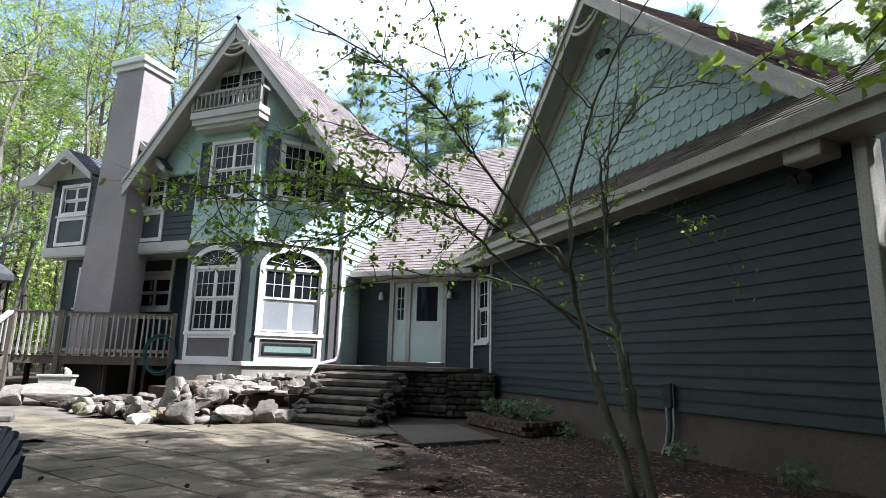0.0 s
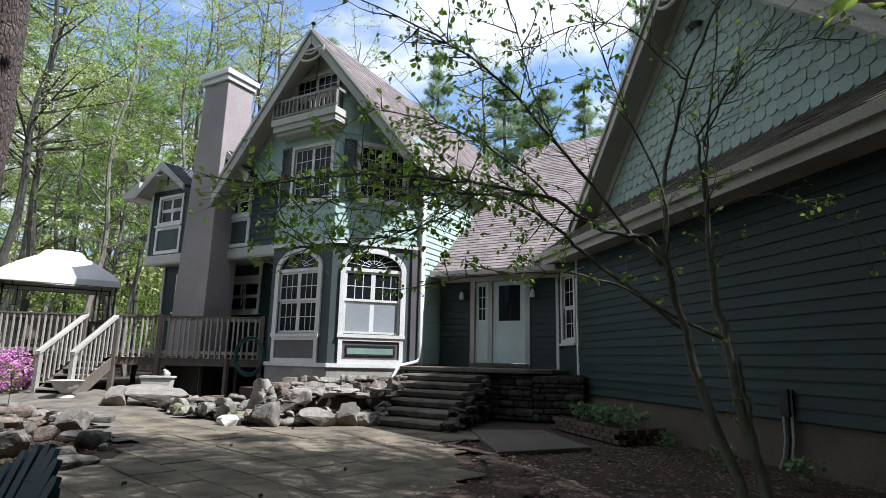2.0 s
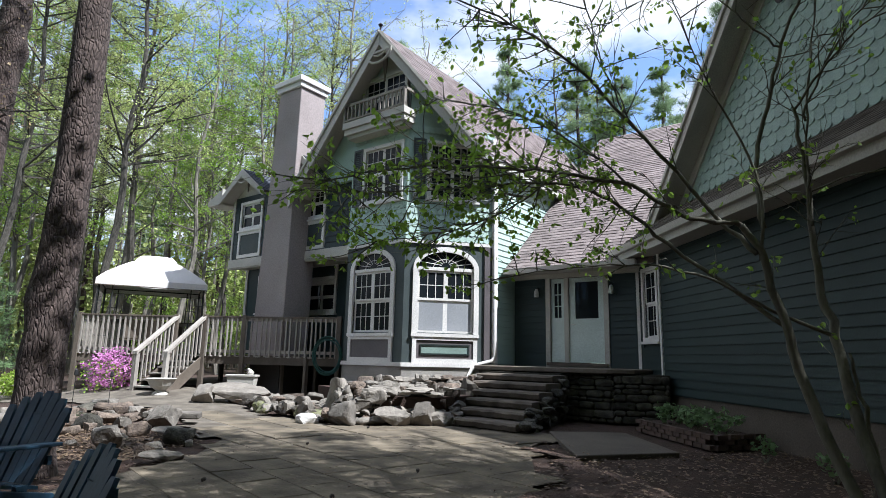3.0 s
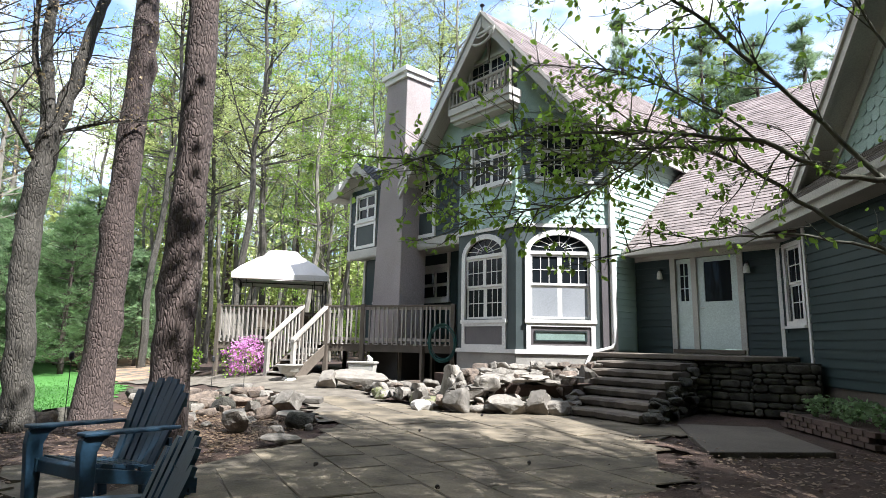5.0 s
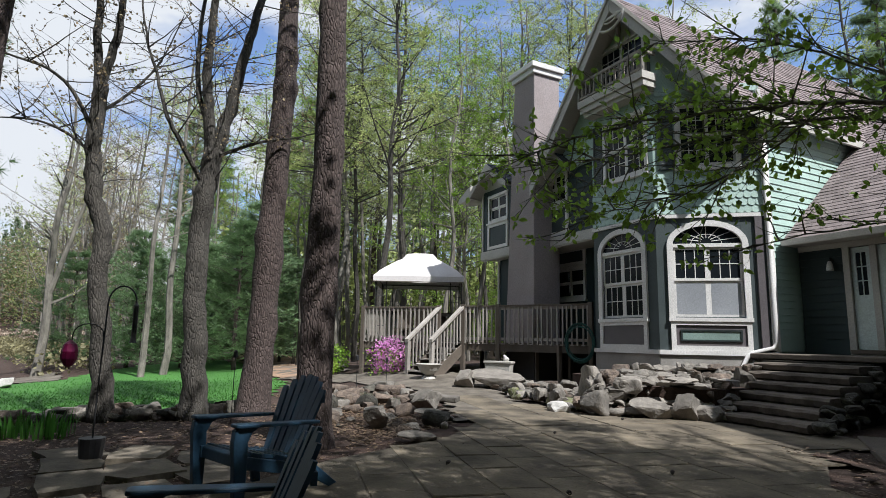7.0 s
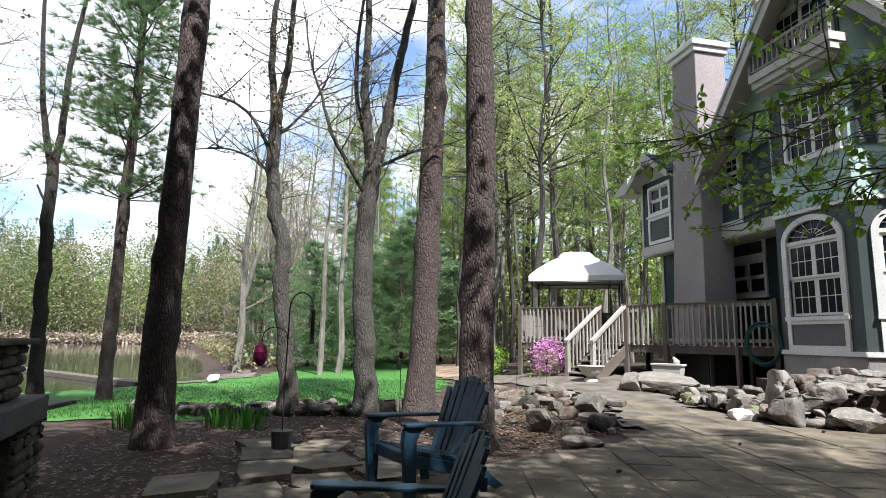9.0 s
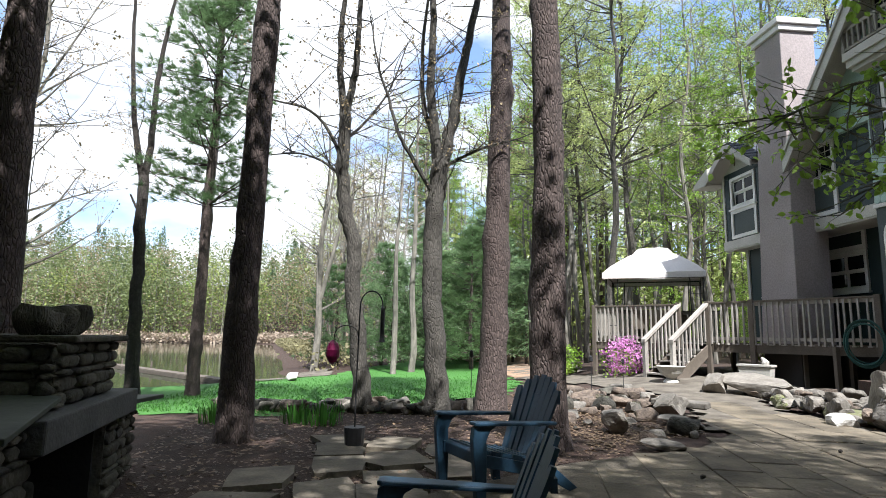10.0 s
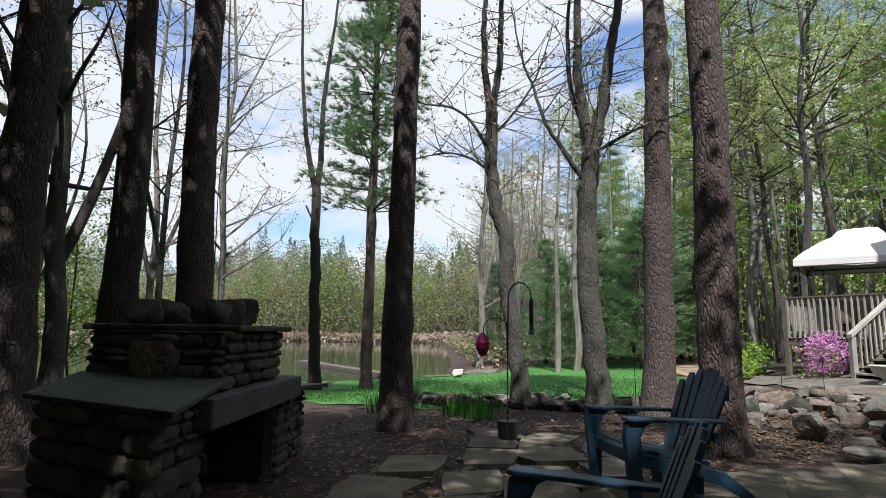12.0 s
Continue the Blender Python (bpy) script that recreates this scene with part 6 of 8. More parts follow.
def adirondack(at, label):
    """A moulded garden chair with a fanned back, broad arms and a sloping seat."""
    t = thing("garden_chair", label, "chair", "garden chairs")
    # seat of slats, sloping to the back
    for k in range(6):
        y = -0.36 + k * 0.095
        z = 0.36 - 0.018 * k
        part("seat_slat", Shell().prism([(y, z - 0.022), (y + 0.086, z - 0.04), (y + 0.086, z - 0.016), (y + 0.01, z + 0.002)], -0.27, 0.27, "x"), M_CHAIR, t)
    part("apron", Shell().prism([(-0.39, 0.25), (-0.36, 0.25), (-0.36, 0.355), (-0.39, 0.335)], -0.28, 0.28, "x"), M_CHAIR, t, bevel=0.008)
    # back: seven fanned slats with a rounded head
    for k in range(7):
        a = (k - 3) * 0.075
        w = 0.036
        topz = 0.89 - 0.012 * (k - 3) ** 2
        lean = 0.53
        s = Shell()
        x0, x1 = (k - 3) * 0.072, (k - 3) * 0.092
        pts = []
        for f, g in ((0.0, 0.85), (0.35, 0.95), (0.7, 1.0), (0.93, 0.95), (1.0, 0.6)):
            z = 0.27 + (topz - 0.27) * f
            pts.append((x0 + (x1 - x0) * f, 0.16 + lean * (z - 0.27) * 0.75, z, w * g * (1.05 if f > 0.4 else 0.95)))
        vs, fs = [], []
        for x, y, z, hw in pts:
            c = 0.35 * abs(k - 3) * 0.02
            vs += [(x - hw, y - c, z), (x + hw, y - c, z), (x + hw, y - c + 0.022, z - 0.006), (x - hw, y - c + 0.022, z - 0.006)]
        for i in range(len(pts) - 1):
            for j in range(4):
                fs.append((i * 4 + j, i * 4 + (j + 1) % 4, i * 4 + 4 + (j + 1) % 4, i * 4 + 4 + j))
        fs += [(0, 1, 2, 3), (len(vs) - 4, len(vs) - 1, len(vs) - 2, len(vs) - 3)]
        part("back_slat", s.add(vs, fs), M_CHAIR, t)
    for z, y in ((0.42, 0.24), (0.70, 0.34)):
        part("back_rail", Shell().box(-0.28, 0.28, y, y + 0.03, z - 0.03, z + 0.03), M_CHAIR, t)
    for s in (-1, 1):
        x = s * 0.325
        arm = []
        for y, hw in ((-0.46, 0.045), (-0.43, 0.062), (-0.2, 0.062), (0.1, 0.05), (0.28, 0.032)):
            arm.append((x, y, hw))
        vs, fs = [], []
        for x_, y, hw in arm:
            z = 0.565 - 0.04 * (y + 0.46)
            vs += [(x_ - hw, y, z - 0.014), (x_ + hw, y, z - 0.014), (x_ + hw, y, z + 0.012), (x_ - hw, y, z + 0.012)]
        for i in range(len(arm) - 1):
            for j in range(4):
                fs.append((i * 4 + j, i * 4 + (j + 1) % 4, i * 4 + 4 + (j + 1) % 4, i * 4 + 4 + j))
        fs += [(0, 1, 2, 3), (len(vs) - 4, len(vs) - 1, len(vs) - 2, len(vs) - 3)]
        part("armrest", Shell().add(vs, fs), M_CHAIR, t, bevel=0.008)
        part("front_leg", Shell().prism([(-0.43, 0.0), (-0.35, 0.0), (-0.345, 0.30), (-0.35, 0.44), (-0.315, 0.51), (-0.24, 0.553), (-0.41, 0.556), (-0.455, 0.535), (-0.465, 0.45), (-0.45, 0.28)], x - 0.03, x + 0.03, "x"), M_CHAIR, t, bevel=0.008)
        part("side_rail", Shell().prism([(-0.40, 0.25), (-0.40, 0.345), (0.30, 0.19), (0.52, 0.02), (0.44, 0.0), (0.24, 0.11)], s * 0.285 - 0.015, s * 0.285 + 0.015, "x"), M_CHAIR, t, bevel=0.006)
        part("rear_leg", Shell().prism([(0.06, 0.0), (0.13, 0.0), (0.10, 0.28), (0.02, 0.28)], s * 0.27 - 0.02, s * 0.27 + 0.02, "x"), M_CHAIR, t)
    t.matrix_basis = at
    return t


adirondack(pose(1.72, -11.87, 0.022, 0, 0, 20) @ Matrix.Scale(0.97, 4), "dark blue plastic garden chair with a fanned back")
adirondack(pose(3.93, -12.45, 0.024, 0, 0, -6) @ Matrix.Scale(0.88, 4), "dark blue plastic garden chair seen from behind")

# outdoor fireplace of field stone
FU = Vector((-0.985, -0.17)).normalized()
FM = Matrix(((FU.x, -FU.y, 0, 3.80), (FU.y, FU.x, 0, -14.42), (0, 0, 1, 0), (0, 0, 0, 1)))
fire = thing("outdoor_fireplace", "massive outdoor fireplace of stacked field stone", "fireplace")
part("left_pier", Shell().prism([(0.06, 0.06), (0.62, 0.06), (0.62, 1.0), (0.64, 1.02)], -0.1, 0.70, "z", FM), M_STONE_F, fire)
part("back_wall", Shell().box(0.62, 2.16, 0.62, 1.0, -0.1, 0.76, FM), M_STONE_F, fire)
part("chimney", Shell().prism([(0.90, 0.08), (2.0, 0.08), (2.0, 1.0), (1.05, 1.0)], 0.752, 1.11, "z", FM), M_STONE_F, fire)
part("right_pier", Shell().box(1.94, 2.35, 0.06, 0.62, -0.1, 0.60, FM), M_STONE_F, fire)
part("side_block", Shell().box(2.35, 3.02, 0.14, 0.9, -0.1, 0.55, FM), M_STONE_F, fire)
for x0, x1, y0, y1 in ((0.66, 1.895, 0.575, 0.615), (0.625, 0.655, 0.12, 0.575), (1.90, 1.935, 0.12, 0.575)):
    part("firebox_lining", Shell().box(x0, x1, y0, y1, -0.02, 0.575, FM), M_SOOT, fire, "soot-black firebox wall")
part("smoke_shelf", Shell().box(0.62, 2.16, 0.3, 0.62, 0.58, 0.748, FM), M_SOOT, fire)
part("lintel", Shell().box(0.44, 2.24, -0.07, 0.296, 0.575, 0.745, FM), M_LINTEL, fire, "long grey stone lintel", bevel=0.012)
def tilted(corners, thick):
    """A tilted slab with its four upper corners given."""
    q = [FM @ Vector(c) for c in corners]
    return Shell().add(q + [c - Vector((0, 0, thick)) for c in q], [(0, 1, 2, 3), (7, 6, 5, 4)] + [(i, i + 4, (i + 1) % 4 + 4, (i + 1) % 4) for i in range(4)])
part("counter_slab", tilted([(-0.06, -0.09, 0.742), (0.88, 0.02, 0.822), (1.04, 1.06, 0.845), (0.62, 1.12, 0.742)], 0.032), M_SLATE_S, fire, "green-grey slate counter slab", bevel=0.006)
part("counter_slab", tilted([(2.26, 0.0, 0.645), (3.24, -0.08, 0.60), (3.2, 0.85, 0.60), (2.2, 0.9, 0.645)], 0.035), M_SLATE_S, fire, "small slate counter slab", bevel=0.006)
part("cap_slab", Shell().prism([(0.95, 0.0), (2.04, -0.02), (2.06, 1.05), (1.0, 1.06)], 1.11, 1.15, "z", FM), M_STONE_F, fire, bevel=0.012)
rf = random.Random(21)


def facing(a0, a1, z0, z1, m, skip=None):
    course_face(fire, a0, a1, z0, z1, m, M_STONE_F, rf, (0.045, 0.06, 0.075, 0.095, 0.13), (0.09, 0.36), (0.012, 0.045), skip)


F0 = FM @ Matrix.Translation((0, 0.05, 0))
facing(0.03, 0.62, -0.02, 0.57, F0)
facing(0.03, 0.44, 0.57, 0.70, F0)
facing(0.44, 0.92, 0.75, 0.79, FM @ Matrix.Translation((0, 0.06, 0)))
facing(1.94, 2.36, -0.02, 0.57, F0)
facing(2.37, 3.04, -0.02, 0.56, FM @ Matrix.Translation((0, 0.13, 0)))
facing(0.90, 2.02, 0.75, 1.11, FM @ Matrix.Translation((0, 0.07, 0)))
facing(0.0, 1.16, -0.02, 0.71, FM @ face_of((0.62, 1.02), (0.03, 0.03))[0])
facing(0.0, 0.96, 0.80, 1.11, FM @ face_of((1.04, 1.02), (0.89, 0.06))[0])
for k, (a, b, sx, sz) in enumerate(((1.10, 0.26, 0.24, 0.21), (1.38, 0.30, 0.29, 0.19), (1.64, 0.28, 0.27, 0.20), (1.88, 0.34, 0.23, 0.17), (1.18, 0.72, 0.26, 0.18), (1.6, 0.78, 0.28, 0.19))):
    p = FM @ Vector((a, b, 1.145))
    rock(p.x, p.y, sx, sx * 0.85, sz, 40 * k, M_STONE_F, "round dark stone on the fireplace", "stones on the fireplace", z=p.z, k=(15, 18, 19, 22, 23, 14)[k])
p = FM @ Vector((0.90, 0.52, 0.80))
rock(p.x, p.y, 0.15, 0.28, 0.25, 0, M_STONE_B, "upright round stone above the counter", "stones on the fireplace", z=p.z, k=18)

# shepherd's hook with feeders, standing in a dark pot
hk = thing("feeder_hook", "black iron crook with bird feeders", "feeder hook", at=pose(-0.06, -13.13, height(-0.06, -13.13) - 0.02))
part("pot", Shell().tube([(0, 0, 0), (0, 0, 0.02), (0, 0, 0.23), (0, 0, 0.25)], [0.085, 0.095, 0.115, 0.115], 14), M_IRON, hk, "plain dark plant pot")
crook = [(0, 0, 0.1), (0, 0, 0.8), (0, 0.01, 1.54)] + [(0.02 * (1 - math.cos(a)), 0.01 + 0.125 * (1 - math.cos(a)), 1.54 + 0.17 * math.sin(a)) for a in [math.pi * k / 10 for k in range(1, 11)]]
part("pole", Shell().tube(crook, 0.008, 6), M_IRON, hk)
arm = [(0, 0, 1.20)] + [(-0.02, -0.13 * (1 - math.cos(a)), 1.22 + 0.11 * math.sin(a)) for a in [math.pi * k / 8 for k in range(1, 9)]] + [(-0.02, -0.26, 1.17)]
part("side_arm", Shell().tube(arm, 0.006, 6), M_IRON, hk)
part("tube_feeder", Shell().tube([(0.04, 0.26, 1.55), (0.04, 0.26, 1.52), (0.04, 0.26, 1.20), (0.04, 0.26, 1.15)], [0.006, 0.024, 0.024, 0.034], 8), M_IRON, hk, "slim black tube feeder")
nf = part("nectar_feeder", Shell().tube([(-0.02, -0.27, 1.17), (-0.02, -0.27, 1.13), (-0.02, -0.27, 1.06), (-0.02, -0.27, 1.04)], [0.012, 0.055, 0.075, 0.07], 12), M_MAGENTA, hk, "magenta nectar feeder")
part("tray", Shell().tube([(-0.02, -0.27, 1.04), (-0.02, -0.27, 0.99), (-0.02, -0.27, 0.93), (-0.02, -0.27, 0.91)], [0.078, 0.072, 0.04, 0.015], 12), M_MAGENTA, nf)
# thin garden stakes
for x, y, h in ((-2.7, -11.5, 0.95), (-6.0, -7.7, 0.7), (-4.9, -8.8, 0.8)):
    stake = thing("garden_stake", "thin black iron garden stake with a small lantern", "stake", "garden stakes", at=pose(x, y, height(x, y) - 0.03))
    part("rod", Shell().tube([(0, 0, 0), (0, 0, h)], 0.006, 5), M_IRON, stake)
    part("lantern", Shell().tube([(0, 0, h - 0.02), (0, 0, h), (0, 0, h + 0.08), (0, 0, h + 0.10)], [0.015, 0.035, 0.03, 0.008], 8), M_IRON, stake)
# landing stage on the lake
dk = thing("landing_stage", "long low dark wooden landing stage on the lake", "jetty", at=pose(-22.0, -23.4, WATER_Z + 0.06, 0, 0, 41))
for k in range(46):
    part("plank", Shell().box(k * 0.30 - 6.9, k * 0.30 - 6.62, -0.28, 0.28, 0.10, 0.13), M_DECK_D, dk)
for y in (-0.33, 0.29):
    part("beam", Shell().box(-6.95, 6.9, y, y + 0.04, -0.05, 0.10), M_DECK_D, dk)
for x in (-6.2, -2.0, 2.0, 6.2):
    part("pile", Shell().tube([(x, 0.40, -0.6), (x, 0.40, 0.42)], 0.05, 6), M_DECK_D, dk)
rock(-14.2, -16.0, 0.5, 0.4, 0.3, 20, M_STONE_W, "white stone on the lake shore", "boulders")
# ---- trees and plants ----
def leaf(sh, p, size, rnd, droop=0.0):
    """One leaf: two triangles folded along the middle."""
    d = Vector((rnd.gauss(0, 1), rnd.gauss(0, 1), rnd.gauss(0, 0.6) - droop)).normalized()
    s = d.orthogonal().normalized()
    s = (Matrix.Rotation(rnd.uniform(0, 6.28), 3, d) @ s)
    n = d.cross(s)
    L, W = size, size * 0.40
    a, b = p, p + d * L
    m = p + d * L * 0.45
    k = len(sh.v)
    sh.v += [tuple(a), tuple(m + s * W + n * W * 0.25), tuple(b), tuple(m - s * W + n * W * 0.25)]
    sh.f += [(k, k + 1, k + 2), (k, k + 2, k + 3)]


def ovate(sh, p, size, rnd, droop=0.0):
    """A rounded leaf with a pointed tip, folded along its middle."""
    d = Vector((rnd.gauss(0, 1), rnd.gauss(0, 1), rnd.gauss(0, 0.6) - droop)).normalized()
    s = Matrix.Rotation(rnd.uniform(0, 6.28), 3, d) @ d.orthogonal().normalized()
    n = d.cross(s)
    k = len(sh.v)
    rows = ((0.0, 0.0), (0.25, 0.25), (0.55, 0.30), (0.82, 0.15))
    sh.v += [tuple(p + d * size * t) for t in (0.0, 0.4, 1.0)]
    for q in (-1, 1):
        sh.v += [tuple(p + d * size * t + (s * q + n * 0.35) * w * size) for t, w in rows[1:]]
    sh.f += [(k, k + 3, k + 4, k + 1), (k + 1, k + 4, k + 5, k + 2), (k, k + 1, k + 7, k + 6), (k + 1, k + 2, k + 8, k + 7)]


def tuft(sh, p, d, size, rnd, n=7):
    """A tuft of needles round a twig tip."""
    for _ in range(n):
        q = (d + Vector((rnd.gauss(0, 0.75), rnd.gauss(0, 0.75), rnd.gauss(0, 0.55)))).normalized()
        s = q.orthogonal().normalized() * size * 0.032
        k = len(sh.v)
        e = p + q * size * rnd.uniform(0.7, 1.15)
        sh.v += [tuple(p - s), tuple(p + s), tuple(e)]
        sh.f += [(k, k + 1, k + 2)]


def trunk_line(h, rnd, lean=0.02, wander=0.12, n=14):
    lx, ly = rnd.uniform(-lean, lean), rnd.uniform(-lean, lean)
    o = rnd.uniform(0, 99)
    return [Vector((lx * z + wander * noise.noise((z * 0.25, o, 0)) * min(1, z), ly * z + wander * noise.noise((z * 0.25, o, 5)) * min(1, z), z - 0.08)) for z in [h * k / n for k in range(n + 1)]]


def knobbly(sh, line, r0, r1, rnd, sides=16, knots=15):
    """A trunk with flared foot, uneven bark and knots."""
    pts, n = [], len(line)
    fine = []
    for i in range(n - 1):
        for k in range(4):
            fine.append(line[i].lerp(line[i + 1], k / 4))
    fine.append(line[-1])
    kn = [(rnd.uniform(0.05, 0.7), rnd.uniform(0, 6.28), rnd.uniform(0.08, 0.27)) for _ in range(knots)]
    base = len(sh.v)
    off = rnd.uniform(0, 50)
    H = fine[-1].z
    for p in fine:
        t = max(0, p.z) / H
        r = r0 + (r1 - r0) * t + r0 * 0.35 * math.exp(-max(0, p.z) / 0.25)
        for j in range(sides):
            a = 2 * math.pi * j / sides
            q = r * (1 + 0.10 * noise.noise((math.cos(a) * 1.5 + off, math.sin(a) * 1.5, p.z * 1.2)) + 0.05 * noise.noise((math.cos(a) * 4 + off, math.sin(a) * 4, p.z * 4)))
            for kt, ka, ks in kn:
                dz = (p.z - kt * min(H, 9)) / 0.10
                q += r * ks * math.exp(-dz * dz) * (0.55 + 0.45 * math.cos(a - ka))
            sh.v.append((p.x + q * math.cos(a), p.y + q * math.sin(a), p.z))
    for i in range(len(fine) - 1):
        for j in range(sides):
            a, b = base + i * sides + j, base + i * sides + (j + 1) % sides
            sh.f.append((a, b, b + sides, a + sides))
    sh.f.append(tuple(base + (len(fine) - 1) * sides + j for j in range(sides)))


def limb(sh, p, d, length, r, rnd, bend=0.25, up=0.15, n=6, sides=5):
    """One wandering limb. Returns its points."""
    pts = [p.copy()]
    d = d.normalized()
    for k in range(n):
        d = (d + Vector((rnd.gauss(0, bend), rnd.gauss(0, bend), rnd.gauss(0, bend) + up)) * (1 / n ** 0.5) * 0.6).normalized()
        pts.append(pts[-1] + d * length / n)
    sh.tube(pts, [r * (1 - 0.8 * k / n) for k in range(n + 1)], sides)
    return pts


def pine(seed, h, r, first, reach, needle=M_NEEDLE, bark=M_BARK, size=0.34, whorls=13, per=5, label="", detail=True, n=7):
    """A tall pine: bare knotted trunk, whorls of limbs with needle tufts above."""
    rnd = random.Random(seed)
    w, c = Shell(), Shell()
    line = trunk_line(h, rnd)
    if detail:
        knobbly(w, line, r, r * 0.35, rnd)
    else:
        w.tube(line, [r * (1 - 0.7 * k / 14) for k in range(15)], 7)
    for k in range(whorls):
        t = first + (1 - first) * (k + rnd.random() * 0.6) / whorls
        i = min(len(line) - 2, int(t * 14))
        p = line[i].lerp(line[i + 1], t * 14 - i) if t * 14 - i <= 1 else line[-1]
        span = reach * (1.05 - 0.85 * (t - first) / (1 - first)) * rnd.uniform(0.6, 1.15)
        for j in range(per):
            a = rnd.uniform(0, 6.28)
            pts = limb(w, p, Vector((math.cos(a), math.sin(a), rnd.uniform(-0.1, 0.35))), span, r * 0.16, rnd, up=0.1, n=5, sides=4)
            for q0, q1 in zip(pts[1:], pts[2:]):
                for f in (0.0, 0.5):
                    q = q0.lerp(q1, f)
                    for s in (-1, 1):
                        side = (q1 - q0).cross(Vector((0, 0, 1))).normalized() * s
                        tip = q + side * span * rnd.uniform(0.08, 0.28) + Vector((0, 0, rnd.uniform(-0.05, 0.2)))
                        tuft(c, tip, (side + (q1 - q0).normalized() + Vector((0, 0, 0.5))).normalized(), size, rnd, n)
            tuft(c, pts[-1], (pts[-1] - pts[-2]).normalized(), size * 1.2, rnd, n)
    t = thing("pine_tree", label, "tree")
    part("trunk", w, bark, t, smooth=True)
    part("crown", c, needle, t)
    return t


def broadleaf(seed, h, r, first, reach, leaves, bark, size=0.11, limbs=15, twigs=5, dense=9, label="", fork=0, detail=False, name="broadleaf_tree", up=0.18):
    """A deciduous tree: trunk, rising limbs, twigs with sprays of leaves."""
    rnd = random.Random(seed)
    w, c = Shell(), Shell()
    line = trunk_line(h, rnd, lean=0.04, wander=0.35)
    if detail:
        knobbly(w, line, r, r * 0.25, rnd, sides=10, knots=4)
    else:
        w.tube(line, [r * (1 - 0.78 * k / 14) for k in range(15)], 7)
    starts = []
    for k in range(fork):
        i = rnd.randint(3, 5)
        a = rnd.uniform(0, 6.28)
        pts = limb(w, line[i], Vector((math.cos(a) * 0.35, math.sin(a) * 0.35, 1)), h * 0.6, r * 0.62, rnd, bend=0.26, up=0.30, n=9, sides=7)
        starts += [(q, r * 0.3) for q in pts[3:]]
    for k in range(limbs):
        t = first + (0.97 - first) * rnd.random()
        i = min(13, int(t * 14))
        starts.append((line[i].lerp(line[i + 1], t * 14 - i), r * (1 - 0.75 * t)))
    for p, rr in starts:
        a = rnd.uniform(0, 6.28)
        span = reach * rnd.uniform(0.5, 1.1)
        pts = limb(w, p, Vector((math.cos(a), math.sin(a), rnd.uniform(0.05, 0.7))), span, rr * 0.45, rnd, bend=0.3, up=up, n=6, sides=4)
        for _ in range(twigs):
            q = pts[rnd.randint(2, 6)]
            d = Vector((rnd.gauss(0, 1), rnd.gauss(0, 1), rnd.uniform(-0.2, 0.8)))
            tw = limb(w, q, d, span * rnd.uniform(0.18, 0.4), 0.012, rnd, bend=0.4, up=0.1, n=3, sides=3)
            for _ in range(dense):
                b = tw[rnd.randint(0, 2)].lerp(tw[3], rnd.random()) + Vector((rnd.gauss(0, size), rnd.gauss(0, size), rnd.gauss(0, size)))
                leaf(c, b, size * rnd.uniform(0.7, 1.3), rnd, 0.4)
    t = thing(name, label, "tree")
    part("trunk", w, bark, t, smooth=detail)
    part("crown", c, leaves, t)
    return t


def plant(t, x, y, turn=None, s=1.0, lean=(0, 0)):
    t.matrix_basis = pose(x, y, height(x, y) - 0.05, lean[0], lean[1], random.uniform(0, 360) if turn is None else turn) @ Matrix.Scale(s, 4)
    return t


def again(t, x, y, s=1.0):
    c = copy_thing(t, pose(x, y, height(x, y) - 0.05, random.uniform(-2, 2), random.uniform(-2, 2), random.uniform(0, 360)))
    c.scale = (s * random.uniform(0.92, 1.08), s * random.uniform(0.92, 1.08), s)
    return c


# the trees of the garden, one by one
plant(pine(1, 17, 0.205, 0.62, 3.2, label="tall reddish-barked pine with knots beside the chairs"), -0.16, -10.97, 40)
plant(pine(2, 17, 0.235, 0.62, 3.2, label="tall straight pine between lawn and pond"), -3.25, -11.1, 120, lean=(0, 1.5))
plant(pine(3, 16, 0.19, 0.60, 3.0, label="tall straight pine on the mulch bed"), -0.97, -14.6, 200, lean=(0.5, 1))
plant(pine(4, 16, 0.21, 0.60, 3.2, label="tall dark pine behind the fireplace"), 0.23, -16.68, 10, lean=(0, 2))
plant(pine(5, 16, 0.22, 0.62, 3.2, label="leaning dark pine behind the fireplace"), 0.0, -18.04, 70, lean=(1.5, 3))
plant(pine(6, 16, 0.23, 0.62, 3.2, label="dark crooked pine behind the fireplace"), 1.5, -17.7, 300, lean=(0.5, 1))
